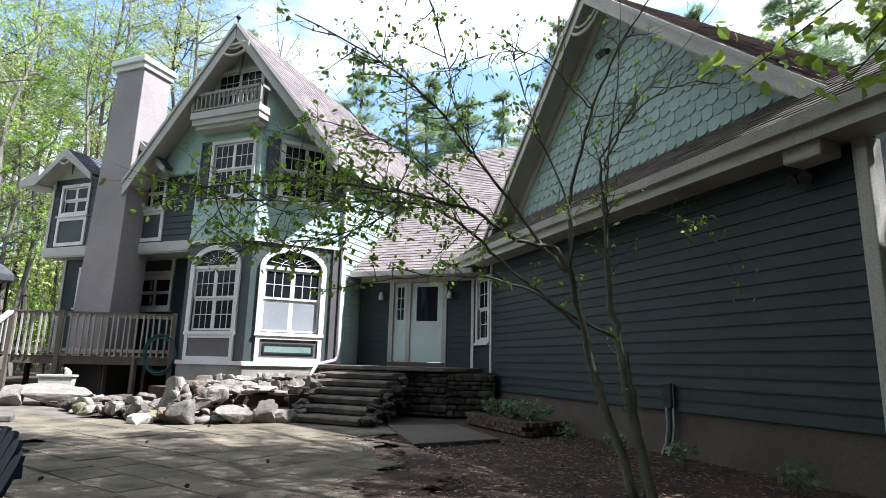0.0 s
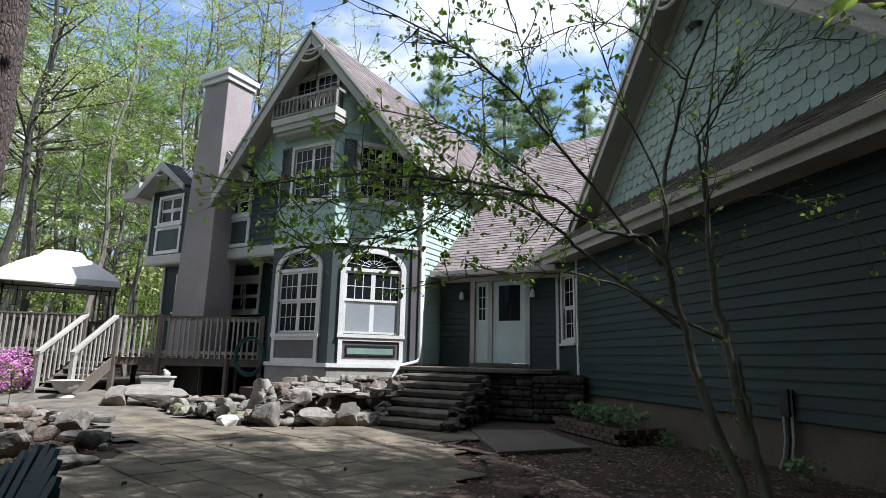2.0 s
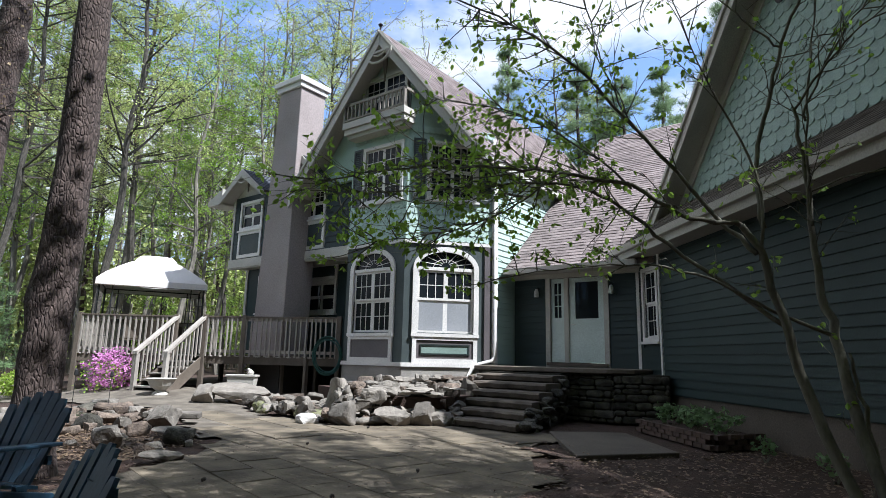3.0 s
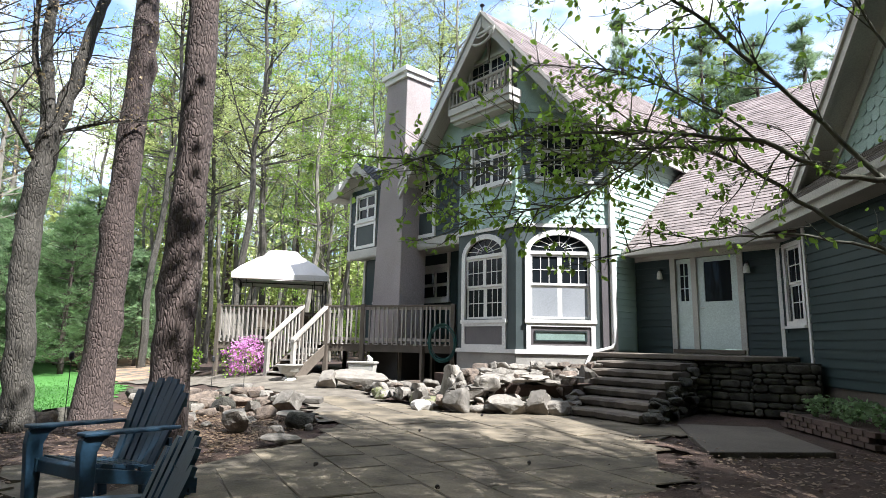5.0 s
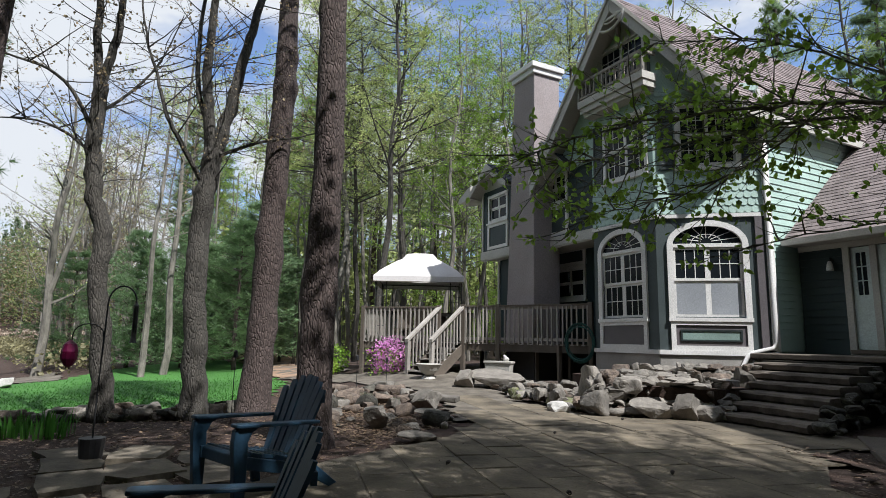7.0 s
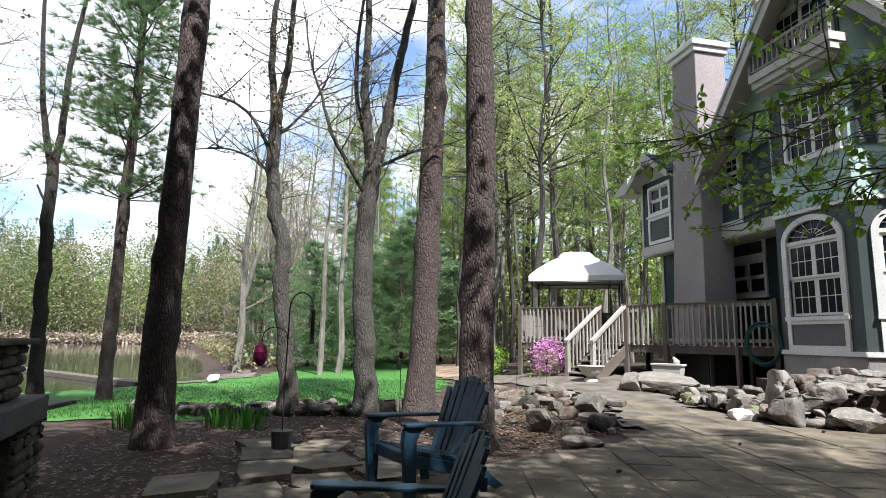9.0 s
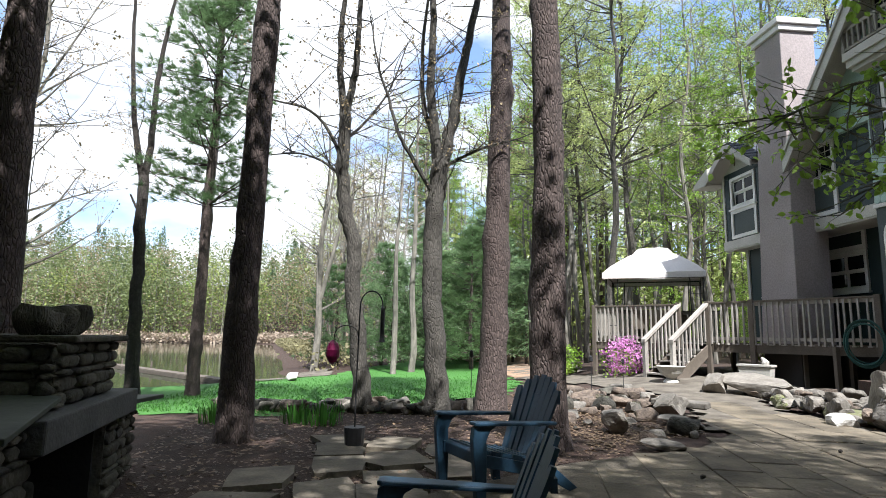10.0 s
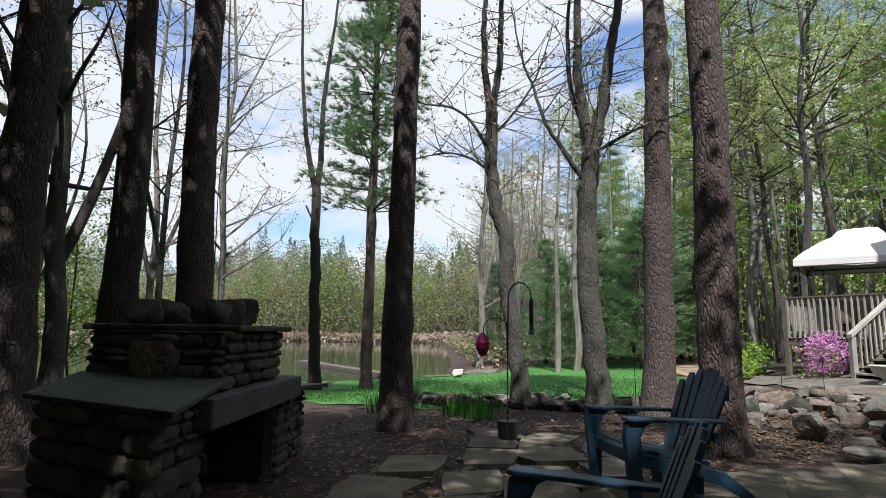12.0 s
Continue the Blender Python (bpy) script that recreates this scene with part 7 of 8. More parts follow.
def drawn_tree(label, limbs, seed, leaves, bark, size, twigs, dense, low=3.4, reach=1.3):
    """A tree whose trunk and main limbs follow a few points; crooked twigs and sparse leaves grow from the upper ones."""
    rnd = random.Random(seed)
    w, c = Shell(), Shell()
    for pts, r0, r1 in limbs:
        pts = [Vector(p) for p in pts]
        fine = []
        for i in range(len(pts) - 1):
            p0, p1, p2, p3 = pts[max(i - 1, 0)], pts[i], pts[i + 1], pts[min(i + 2, len(pts) - 1)]
            for k in range(6):
                t = k / 6
                q = 0.5 * ((2 * p1) + (p2 - p0) * t + (2 * p0 - 5 * p1 + 4 * p2 - p3) * t * t + (3 * p1 - p0 - 3 * p2 + p3) * t ** 3)
                fine.append(q + Vector((rnd.gauss(0, 0.10 * r0), rnd.gauss(0, 0.10 * r0), 0)))
        fine.append(pts[-1])
        n = len(fine)
        flare = lambda z: 1 + 0.45 * math.exp(-max(0, z - height(pts[0].x, pts[0].y)) / 0.22)
        w.tube(fine, [(r0 + (r1 - r0) * k / (n - 1)) * flare(fine[k].z) * (1 + 0.06 * noise.noise((k * 0.7, seed, r0))) for k in range(n)], 12 if r0 > 0.06 else 6)
        up = [k for k in range(2, n) if fine[k].z > low]
        for _ in range(int(twigs * len(up) / 24) if up else 0):
            k = rnd.choice(up)
            a = rnd.uniform(0, 6.28)
            d = Vector((math.cos(a), math.sin(a), rnd.uniform(-0.1, 1.0)))
            tw = limb(w, fine[k], d, reach * rnd.uniform(0.4, 1.5), 0.012, rnd, bend=0.42, up=0.12, n=6, sides=4)
            for _ in range(4):
                q = tw[rnd.randint(2, 6)]
                t2 = limb(w, q, Vector((rnd.gauss(0, 1), rnd.gauss(0, 1), rnd.uniform(-0.3, 0.8))), reach * rnd.uniform(0.15, 0.5), 0.0045, rnd, bend=0.5, up=0.08, n=4, sides=3)
                for _ in range(dense):
                    leaf(c, t2[rnd.randint(1, 4)] + Vector((rnd.gauss(0, size), rnd.gauss(0, size), rnd.gauss(0, size))), size * rnd.uniform(0.6, 1.3), rnd, 0.4)
    t = thing("broadleaf_tree", label, "tree")
    part("trunk", w, bark, t, smooth=True)
    part("crown", c, leaves, t)
    return t


drawn_tree("grey forked maple with reddish buds", [
    ([(-3.3, -11.96, -0.1), (-3.3, -12.04, 1.16), (-3.3, -12.11, 2.3), (-3.3, -12.08, 3.28), (-3.3, -11.98, 4.19)], 0.185, 0.15),
    ([(-3.3, -12.02, 4.0), (-3.35, -12.12, 4.8), (-3.4, -12.18, 5.64), (-3.3, -12.17, 6.62), (-3.3, -12.2, 8.4), (-3.2, -12.4, 11.0), (-3.2, -12.4, 13.5)], 0.105, 0.02),
    ([(-3.3, -11.98, 4.1), (-3.25, -11.82, 4.82), (-3.2, -11.69, 5.68), (-3.2, -11.52, 6.57), (-3.1, -11.28, 7.84), (-3.0, -10.9, 10.5), (-3.0, -10.8, 13.0)], 0.12, 0.02),
    ([(-3.3, -12.06, 3.55), (-3.2, -12.46, 4.16), (-3.1, -12.75, 4.65), (-3.1, -12.93, 5.26), (-3.1, -13.11, 5.75), (-3.2, -13.3, 6.8)], 0.05, 0.012),
    ([(-3.3, -11.97, 4.1), (-3.2, -11.53, 4.32), (-3.1, -11.17, 4.47), (-3.1, -10.71, 4.6), (-3.2, -10.1, 4.9)], 0.035, 0.008),
    ([(-3.35, -12.1, 4.6), (-3.6, -12.3, 5.4), (-3.8, -12.32, 6.6), (-4.0, -12.2, 8.2), (-4.2, -12.0, 10.5)], 0.055, 0.015)], 11, M_BUD, M_BARK_G, 0.05, 17, 4)
drawn_tree("pale grey crooked maple, hardly in leaf", [
    ([(-3.85, -13.2, -0.1), (-3.85, -13.34, 1.13), (-3.85, -13.47, 2.01), (-3.85, -13.46, 2.71), (-3.85, -13.64, 3.42), (-3.85, -13.73, 4.25), (-3.85, -13.73, 5.21)], 0.155, 0.11),
    ([(-3.85, -13.73, 5.1), (-3.9, -13.85, 6.07), (-3.9, -13.86, 6.97), (-3.85, -13.82, 8.13), (-3.8, -13.9, 10.5), (-3.8, -14.0, 12.5)], 0.075, 0.015),
    ([(-3.85, -13.73, 5.1), (-3.8, -13.57, 5.99), (-3.8, -13.53, 6.78), (-3.8, -13.5, 8.05), (-3.7, -13.2, 10.5), (-3.6, -13.1, 12.0)], 0.075, 0.015),
    ([(-3.85, -13.73, 4.3), (-3.8, -14.04, 4.91), (-3.7, -14.41, 5.21), (-3.6, -14.96, 5.3), (-3.5, -15.6, 5.5)], 0.04, 0.008),
    ([(-3.85, -13.72, 4.0), (-4.0, -14.11, 4.33), (-4.1, -14.51, 4.49), (-4.2, -14.9, 4.5), (-4.2, -15.5, 4.4)], 0.03, 0.006),
    ([(-3.85, -13.7, 4.7), (-4.0, -13.3, 5.2), (-4.1, -12.9, 5.9), (-4.2, -12.6, 6.9)], 0.03, 0.008)], 12, M_BUD, M_BARK_G, 0.05, 15, 4)
drawn_tree("slim dark forked tree near the lake", [
    ([(-8.0, -18.72, -0.6), (-8.0, -18.79, 0.89), (-8.0, -18.84, 2.32), (-8.0, -18.9, 3.65), (-8.0, -18.93, 4.96)], 0.155, 0.12),
    ([(-8.0, -18.93, 4.8), (-8.0, -19.21, 6.0), (-8.0, -19.41, 7.42), (-8.0, -19.57, 9.81), (-8.0, -19.6, 13.0)], 0.085, 0.02),
    ([(-8.0, -18.93, 4.8), (-8.0, -18.84, 5.74), (-8.0, -18.82, 7.18), (-8.0, -18.71, 8.68), (-8.0, -18.56, 9.93), (-8.0, -18.3, 13.0)], 0.095, 0.02),
    ([(-8.0, -18.88, 3.9), (-8.0, -19.1, 4.3), (-8.0, -19.2, 4.5)], 0.035, 0.02)], 13, M_BUD, M_BARK_D, 0.055, 14, 4, low=4.5)
plant(pine(14, 14, 0.15, 0.34, 2.5, needle=M_NEEDLE_B, whorls=20, per=6, size=0.24, n=26, label="white pine with open tiers near the lake"), -8.3, -17.45, 30)
plant(broadleaf(15, 13, 0.22, 0.30, 3.6, M_BUD, M_BARK_G, size=0.08, fork=2, detail=True, dense=9, limbs=16, label="forked mossy maple behind the fireplace"), -3.6, -22.4, 10)
plant(broadleaf(16, 11, 0.10, 0.4, 2.5, M_BUD, M_BARK_G, size=0.06, fork=1, dense=4, limbs=8, label="slim bare tree by the water"), -6.2, -22.0, 10)
plant(broadleaf(17, 12, 0.20, 0.25, 2.6, M_LEAF_P, M_BARK_L, size=0.09, fork=2, dense=5, limbs=9, label="pale mottled tree on the lake shore"), -22.5, -16.4, 10)
plant(broadleaf(18, 14, 0.16, 0.35, 2.2, M_LEAF_P, M_BARK_L, size=0.09, dense=4, limbs=8, label="slender pale trunk at the lawn's edge"), -19.6, -11.8, 10)
plant(broadleaf(19, 12, 0.13, 0.35, 2.2, M_BUD, M_BARK_L, size=0.07, dense=3, limbs=8, label="slender bare tree beyond the lawn"), -18.4, -12.6, 80)
plant(broadleaf(20, 9, 0.035, 0.25, 2.0, M_BUD, M_TWIG, size=0.04, dense=3, limbs=9, label="thin bare sapling above the fireplace"), -0.4, -16.9, 0, s=0.42)
# two maples beside the walk, the first unseen; crowns placed to shade patio and fireplace
def spreading(seed, x, y, h, r, ends, clumps, size, n_leaf, leaves, bark, label, fork=4.2):
    """A tree with long scaffold limbs to given ends; each clump of leaves hangs on a twig of the nearest limb."""
    rnd = random.Random(seed)
    w, c = Shell(), Shell()
    z0 = height(x, y)
    top = [Vector((x, y, z0 + h * k / 10)) + Vector((rnd.gauss(0, 0.05), rnd.gauss(0, 0.05), 0)) * k for k in range(11)]
    w.tube([top[0] - Vector((0, 0, 0.1))] + top[1:], [r * (1.35 if k == 0 else 1 - 0.085 * k) for k in range(11)], 10)
    nodes = []
    for e in ends:
        e = Vector(e)
        k0 = fork + rnd.uniform(-0.6, 1.2)
        s0 = Vector((x, y, z0 + k0))
        pts, n = [], 9
        for k in range(n + 1):
            t = k / n
            q = s0.lerp(e, t) + Vector((0, 0, 1.0 * math.sin(t * math.pi) * 0.9))
            pts.append(q + (Vector((rnd.gauss(0, 0.12), rnd.gauss(0, 0.12), rnd.gauss(0, 0.10))) if 0 < k < n else Vector()))
        w.tube(pts, [r * 0.5 * (1 - 0.85 * k / n) for k in range(n + 1)], 6)
        nodes += pts[2:]
    for q in clumps:
        q = Vector(q)
        b = min(nodes, key=lambda p: (p - q).length)
        mid = b.lerp(q, 0.55) + Vector((rnd.gauss(0, 0.15), rnd.gauss(0, 0.15), rnd.gauss(0, 0.1)))
        w.tube([b, mid, q], [0.022, 0.013, 0.005], 4)
        for _ in range(n_leaf):
            u = rnd.random()
            o = (mid.lerp(q, u)) + Vector((rnd.gauss(0, 0.24), rnd.gauss(0, 0.24), rnd.gauss(0, 0.14)))
            (ovate if q.z < 5 else leaf)(c, o, size * rnd.uniform(0.7, 1.3), rnd, 0.4)
    t = thing("maple_tree", label, "tree")
    part("trunk", w, bark, t, smooth=True)
    part("crown", c, leaves, t)
    return t


rc_ = random.Random(61)
SH = Vector((SUN.x / SUN.z, SUN.y / SUN.z))


def over(poly, n, z0, z1, keep=1.0):
    """Spots of a crown whose shade falls on a stretch of the ground."""
    xs, ys = [p[0] for p in poly], [p[1] for p in poly]
    out = []
    while len(out) < n:
        gx, gy = rc_.uniform(min(xs), max(xs)), rc_.uniform(min(ys), max(ys))
        if inside(poly, gx, gy):
            z = rc_.uniform(z0, z1)
            out.append((gx + SH.x * z, gy + SH.y * z, z))
    return out


# added tree out of view; its leaf clumps block sun and sky light
spreading(24, 10.6, -13.6, 11.5, 0.24, [(8.5, -12.5, 9.0), (7.0, -11.0, 9.2), (5.5, -10.5, 9.5), (6.2, -9.0, 9.8), (8.2, -9.8, 9.4), (3.6, -11.5, 9.6), (5.0, -13.0, 9.2), (9.6, -8.6, 9.6), (12.5, -15.5, 9), (13, -12, 9.5)],
          over([(7.5, -17.0), (-1.0, -18.5), (-5.0, -15.5), (-3.5, -12.2), (0.4, -10.4), (3.0, -11.0), (5.2, -11.2)], 340, 8.4, 10.6) + over([(5.0, -24.0), (-6.0, -22.0), (-3.5, -18.5), (6.0, -17.0)], 150, 8.6, 11.0) + over([(4.6, -17.2), (-0.6, -17.6), (-0.8, -13.6), (4.6, -13.4)], 130, 8.6, 11.0) + [(rc_.uniform(8, 15), rc_.uniform(-19, -9.5), rc_.uniform(8, 11)) for _ in range(130)], 0.17, 56, M_LEAF_B, M_BARK_G, "unseen broad maple behind the walk, added to cast shade", 4.6)
spreading(21, 12.4, -8.6, 12.5, 0.22, [(9.0, -6.0, 10.6), (7.4, -5.2, 11.0), (6.4, -6.4, 10.8), (8.6, -7.6, 10.4), (9.4, -4.4, 11), (7.2, -3.6, 11.2), (11.5, -5.5, 10.5), (14, -10, 10)],
          over([(4.6, -8.0), (2.0, -9.0), (0.4, -10.2), (-2.4, -9.2), (-2.0, -7.0), (2.0, -6.5)], 84, 10.2, 11.8) + over([(5.6, -12.4), (1.2, -11.6), (0.2, -8.4), (4.9, -7.6)], 130, 10.2, 11.8) + over([(1.0, -11.5), (-3.0, -10.6), (-3.0, -8.6), (1.0, -8.6)], 34, 10.2, 11.8) + [(14 + rc_.gauss(0, 1), -10 + rc_.gauss(0, 1), 10 + rc_.gauss(0, 0.6)) for _ in range(20)] + [(7.75 + rc_.gauss(0, 0.28), -10.05 + rc_.gauss(0, 0.25), 3.0 + rc_.gauss(0, 0.16)) for _ in range(7)],
          0.11, 62, M_LEAF_B, M_BARK_G, "bright green young maple beside the garage", 4.8)

# the many-stemmed tree in front of the house
rs = random.Random(5)
sw_, sl_ = Shell(), Shell()


def stem(pts, r0, r1, sprays, leafy=1.0, reach=0.5, skip=0):
    """A drawn-out limb through a few points, with twigs and drooping young leaves."""
    pts = [Vector(p) for p in pts]
    fine = []
    for i in range(len(pts) - 1):
        p0, p1, p2, p3 = pts[max(i - 1, 0)], pts[i], pts[i + 1], pts[min(i + 2, len(pts) - 1)]
        for k in range(5):
            t = k / 5
            q = 0.5 * ((2 * p1) + (p2 - p0) * t + (2 * p0 - 5 * p1 + 4 * p2 - p3) * t * t + (3 * p1 - p0 - 3 * p2 + p3) * t ** 3)
            fine.append(q + Vector((rs.gauss(0, 0.008), rs.gauss(0, 0.008), rs.gauss(0, 0.008))))
    fine.append(pts[-1])
    n = len(fine)
    sw_.tube(fine, [0.82 * (r0 + (r1 - r0) * k / (n - 1)) for k in range(n)], 8)
    for _ in range(sprays):
        i = rs.randint(max(1, int(n * skip)), n - 1)
        d = (fine[i] - fine[i - 1]).normalized() * 0.9 + Vector((rs.gauss(0, 0.7), rs.gauss(0, 0.7), rs.gauss(0, 0.55)))
        tw = limb(sw_, fine[i], d, reach * rs.uniform(0.5, 1.3), 0.0065, rs, bend=0.45, up=0.05, n=5, sides=4)
        for n2 in range(3):
            j = rs.randint(1, 4)
            d2 = (tw[j + 1] - tw[j]).normalized() + Vector((rs.gauss(0, 0.8), rs.gauss(0, 0.8), rs.gauss(0, 0.5)))
            t2 = limb(sw_, tw[j], d2, reach * rs.uniform(0.25, 0.6), 0.0035, rs, bend=0.5, up=0.0, n=3, sides=3)
            for q in t2[1:] + ([tw[-1]] if rs.random() < 0.5 else []):
                if rs.random() < leafy:
                    for n3 in range(rs.choice((1, 2, 2, 3))):
                        ovate(sl_, q + Vector((rs.gauss(0, 0.02), rs.gauss(0, 0.02), rs.gauss(0, 0.02))), rs.uniform(0.036, 0.068), rs, 0.9)


stem([(6.49, -8.14, -0.05), (6.17, -8.08, 0.93), (6.05, -8.10, 1.41), (5.94, -8.18, 2.02), (5.81, -8.25, 2.30)], 0.056, 0.030, 3, 0.3)
stem([(6.63, -8.18, -0.05), (6.46, -8.02, 0.68), (6.34, -7.87, 1.42), (6.26, -7.83, 2.00), (6.26, -7.84, 2.60), (6.22, -7.95, 3.31)], 0.060, 0.016, 8, 0.25, skip=0.6)
stem([(6.58, -8.12, -0.05), (6.51, -8.0, 0.5), (6.48, -7.9, 0.9), (6.42, -7.86, 1.3)], 0.036, 0.012, 3, 0.3)
stem([(5.81, -8.25, 2.30), (5.50, -8.52, 2.34), (5.16, -8.90, 2.56), (4.74, -9.30, 2.64), (4.39, -9.71, 2.63), (3.95, -10.23, 2.56), (3.55, -10.66, 2.42)], 0.027, 0.006, 46, 0.75, 0.6, 0.25)
stem([(5.90, -8.20, 2.05), (5.54, -8.24, 2.52), (5.13, -8.78, 3.15), (4.80, -9.35, 3.59), (4.50, -9.88, 3.77), (4.14, -10.49, 3.86)], 0.026, 0.005, 34, 0.5, 0.5, 0.3)
stem([(6.33, -7.87, 1.42), (5.87, -8.15, 1.68), (5.38, -8.48, 1.93), (4.82, -8.88, 1.95), (4.29, -9.34, 1.84)], 0.02, 0.004, 12, 0.5, 0.4, 0.4)
stem([(6.05, -8.10, 1.5), (5.35, -8.22, 2.09), (4.93, -8.53, 2.51), (4.62, -8.92, 2.66), (4.25, -9.35, 2.62), (3.78, -9.89, 2.50), (3.47, -10.42, 2.40)], 0.024, 0.005, 50, 0.8, 0.6, 0.3)
stem([(6.22, -7.95, 3.31), (6.50, -7.95, 3.65), (6.81, -7.96, 3.93), (7.26, -7.84, 4.10)], 0.014, 0.004, 10, 0.2, 0.5, 0.2)
stem([(5.94, -8.18, 2.02), (5.95, -8.3, 2.7), (5.7, -8.6, 3.4), (5.5, -8.9, 4.2)], 0.018, 0.004, 16, 0.45, 0.55, 0.3)
stem([(5.13, -8.78, 3.15), (5.0, -9.0, 3.6), (4.95, -9.3, 4.1), (4.9, -9.6, 4.5)], 0.010, 0.003, 16, 0.5, 0.5, 0.1)
stem([(5.16, -8.90, 2.56), (4.7, -9.0, 3.0), (4.2, -9.3, 3.3), (3.8, -9.7, 3.35)], 0.012, 0.004, 22, 0.65, 0.5, 0.1)
stem([(4.74, -9.30, 2.64), (4.30, -9.45, 2.35), (3.95, -9.8, 2.15), (3.65, -10.2, 2.05)], 0.010, 0.003, 26, 0.85, 0.5, 0.1)
stem([(6.26, -7.84, 2.60), (6.7, -7.9, 2.7), (7.1, -7.95, 2.5), (7.4, -8.0, 2.2)], 0.010, 0.003, 6, 0.4, 0.4, 0.2)
# bare upper stems rising past the garage gable
stem([(5.94, -8.10, 2.30), (5.93, -8.05, 2.92), (6.06, -8.05, 3.42), (6.18, -8.05, 3.85), (6.43, -8.05, 4.42), (6.70, -8.05, 4.84), (6.93, -8.05, 5.2), (7.30, -8.05, 5.64)], 0.026, 0.005, 14, 0.12, 0.6, 0.3)
stem([(6.16, -8.05, 3.85), (5.96, -8.17, 4.08), (5.78, -8.29, 4.30), (5.52, -8.41, 4.41), (5.21, -8.53, 4.38), (4.90, -8.65, 4.18)], 0.012, 0.003, 14, 0.25, 0.5, 0.2)
stem([(6.28, -7.90, 3.2), (6.42, -7.85, 3.60), (6.64, -7.80, 3.98), (6.95, -7.75, 4.38), (7.31, -7.70, 4.77)], 0.013, 0.003, 10, 0.12, 0.5, 0.2)
stem([(6.26, -7.90, 2.30), (6.27, -7.90, 2.72), (6.32, -7.90, 3.35), (6.45, -7.90, 4.28), (6.5, -7.9, 5.2)], 0.016, 0.004, 12, 0.15, 0.6, 0.2)
shad = thing("serviceberry_tree", "many-stemmed young tree with sparse drooping spring leaves", "tree")
part("stem", sw_, M_TWIG, shad, smooth=True)
part("crown", sl_, M_LEAF, shad)

# woods: a few kinds, planted many times
W = "woodland trees"
def kind(t, label):
    return tagged(t, label, "tree", W)
P1 = kind(pine(31, 21, 0.22, 0.45, 3.4, size=0.42, whorls=12, per=5, detail=False, n=16), "tall dark green woodland pine")
P2 = kind(pine(32, 18, 0.19, 0.50, 3.0, size=0.40, whorls=11, per=5, detail=False, n=16), "tall dark green woodland pine")
E1 = kind(pine(33, 7, 0.12, 0.06, 3.0, needle=M_NEEDLE_B, size=0.32, whorls=14, per=6, detail=False, n=14), "bushy young white pine in the woods")
B1 = kind(broadleaf(41, 20, 0.17, 0.38, 3.8, M_LEAF_P, M_BARK_G, size=0.085, limbs=40, twigs=9, dense=26), "tall woodland tree in pale spring leaf")
B2 = kind(broadleaf(42, 18, 0.14, 0.30, 3.4, M_LEAF, M_BARK_L, size=0.08, limbs=36, twigs=9, dense=24), "slender woodland tree in bright spring leaf")
B3 = kind(broadleaf(43, 20, 0.15, 0.48, 3.2, M_LEAF_P, M_BARK_L, size=0.08, limbs=28, twigs=8, dense=20), "slender pale-trunked woodland tree")
B4 = kind(broadleaf(44, 15, 0.13, 0.22, 3.2, M_BUD, M_BARK_L, size=0.06, limbs=26, twigs=9, dense=7, fork=2), "nearly bare grey woodland tree")
U1 = kind(broadleaf(45, 5, 0.04, 0.15, 2.0, M_LEAF, M_BARK_G, size=0.08, limbs=20, twigs=7, dense=20), "young undergrowth tree in fresh leaf")
protos = {}
used = []
rw = random.Random(9)


def sow(kinds, poly, count, gap, smin=0.85, smax=1.2, avoid=()):
    xs, ys = [p[0] for p in poly], [p[1] for p in poly]
    made = tries = 0
    while made < count and tries < count * 30:
        tries += 1
        x, y = rw.uniform(min(xs), max(xs)), rw.uniform(min(ys), max(ys))
        if not inside(poly, x, y) or lake_depth(x, y) > -0.8 or any((x - a) ** 2 + (y - b) ** 2 < gap * gap for a, b in used):
            continue
        used.append((x, y))
        t = rw.choice(kinds)
        s = rw.uniform(smin, smax)
        if t.name not in protos:
            protos[t.name] = 1
            plant(t, x, y)
        else:
            again(t, x, y, s)
        made += 1


GLADE = [(-14.5, -2.0), (-15, 6), (-12, 12), (-30, 26), (-60, 30), (-70, -13), (-45, -12.5), (-31, -9.5), (-24, -6.4), (-15.5, -6.2)]
for x_, y_, s_ in ((-20.4, -9.0, 0.95), (-21.2, -10.6, 0.8), (-23.5, -10.9, 1.1), (-21.5, -12.6, 0.75), (-25.0, -13.2, 0.95), (-22.4, -8.0, 1.15), (-26.0, -15.6, 0.8)):
    used.append((x_, y_))
    again(E1, x_, y_, s_)
sow([E1], [(-21, -7.6), (-30, -11.0), (-34, -8), (-27, -3.5), (-20, -6.2)], 9, 2.0, 0.7, 1.1)
sow([B2, B3, B1, B3, B3], [(-15, -2), (-15, 8), (-30, 16), (-34, -4), (-22, -5.5)], 30, 1.7, 0.9, 1.2)
sow([P1, P1, B1, B3, B2], GLADE, 52, 2.1, 0.95, 1.25)
sow([U1], GLADE, 30, 1.5, 0.6, 1.2)
sow([B4, B4, B3], [(-24, -13.5), (-36, -11.5), (-70, -14), (-70, -22), (-40, -17.5)], 24, 1.6, 0.85, 1.2)
sow([P1, P1, P2, B1], [(-13, 11), (-16, 20), (-6, 26), (12, 24), (20, 16), (14, 9), (6, 10), (-6, 10)], 46, 2.2, 0.68, 0.88)
sow([B2, B1, B3], [(13, -4), (15, 8), (24, 8), (24, -12), (15, -10)], 9, 3.0, 0.8, 1.0)
sow([B4, P2, U1], [(-9, -21.5), (-2, -27), (6, -40), (-6, -60), (-14, -40), (-11, -26)], 16, 2.4, 0.7, 1.0)
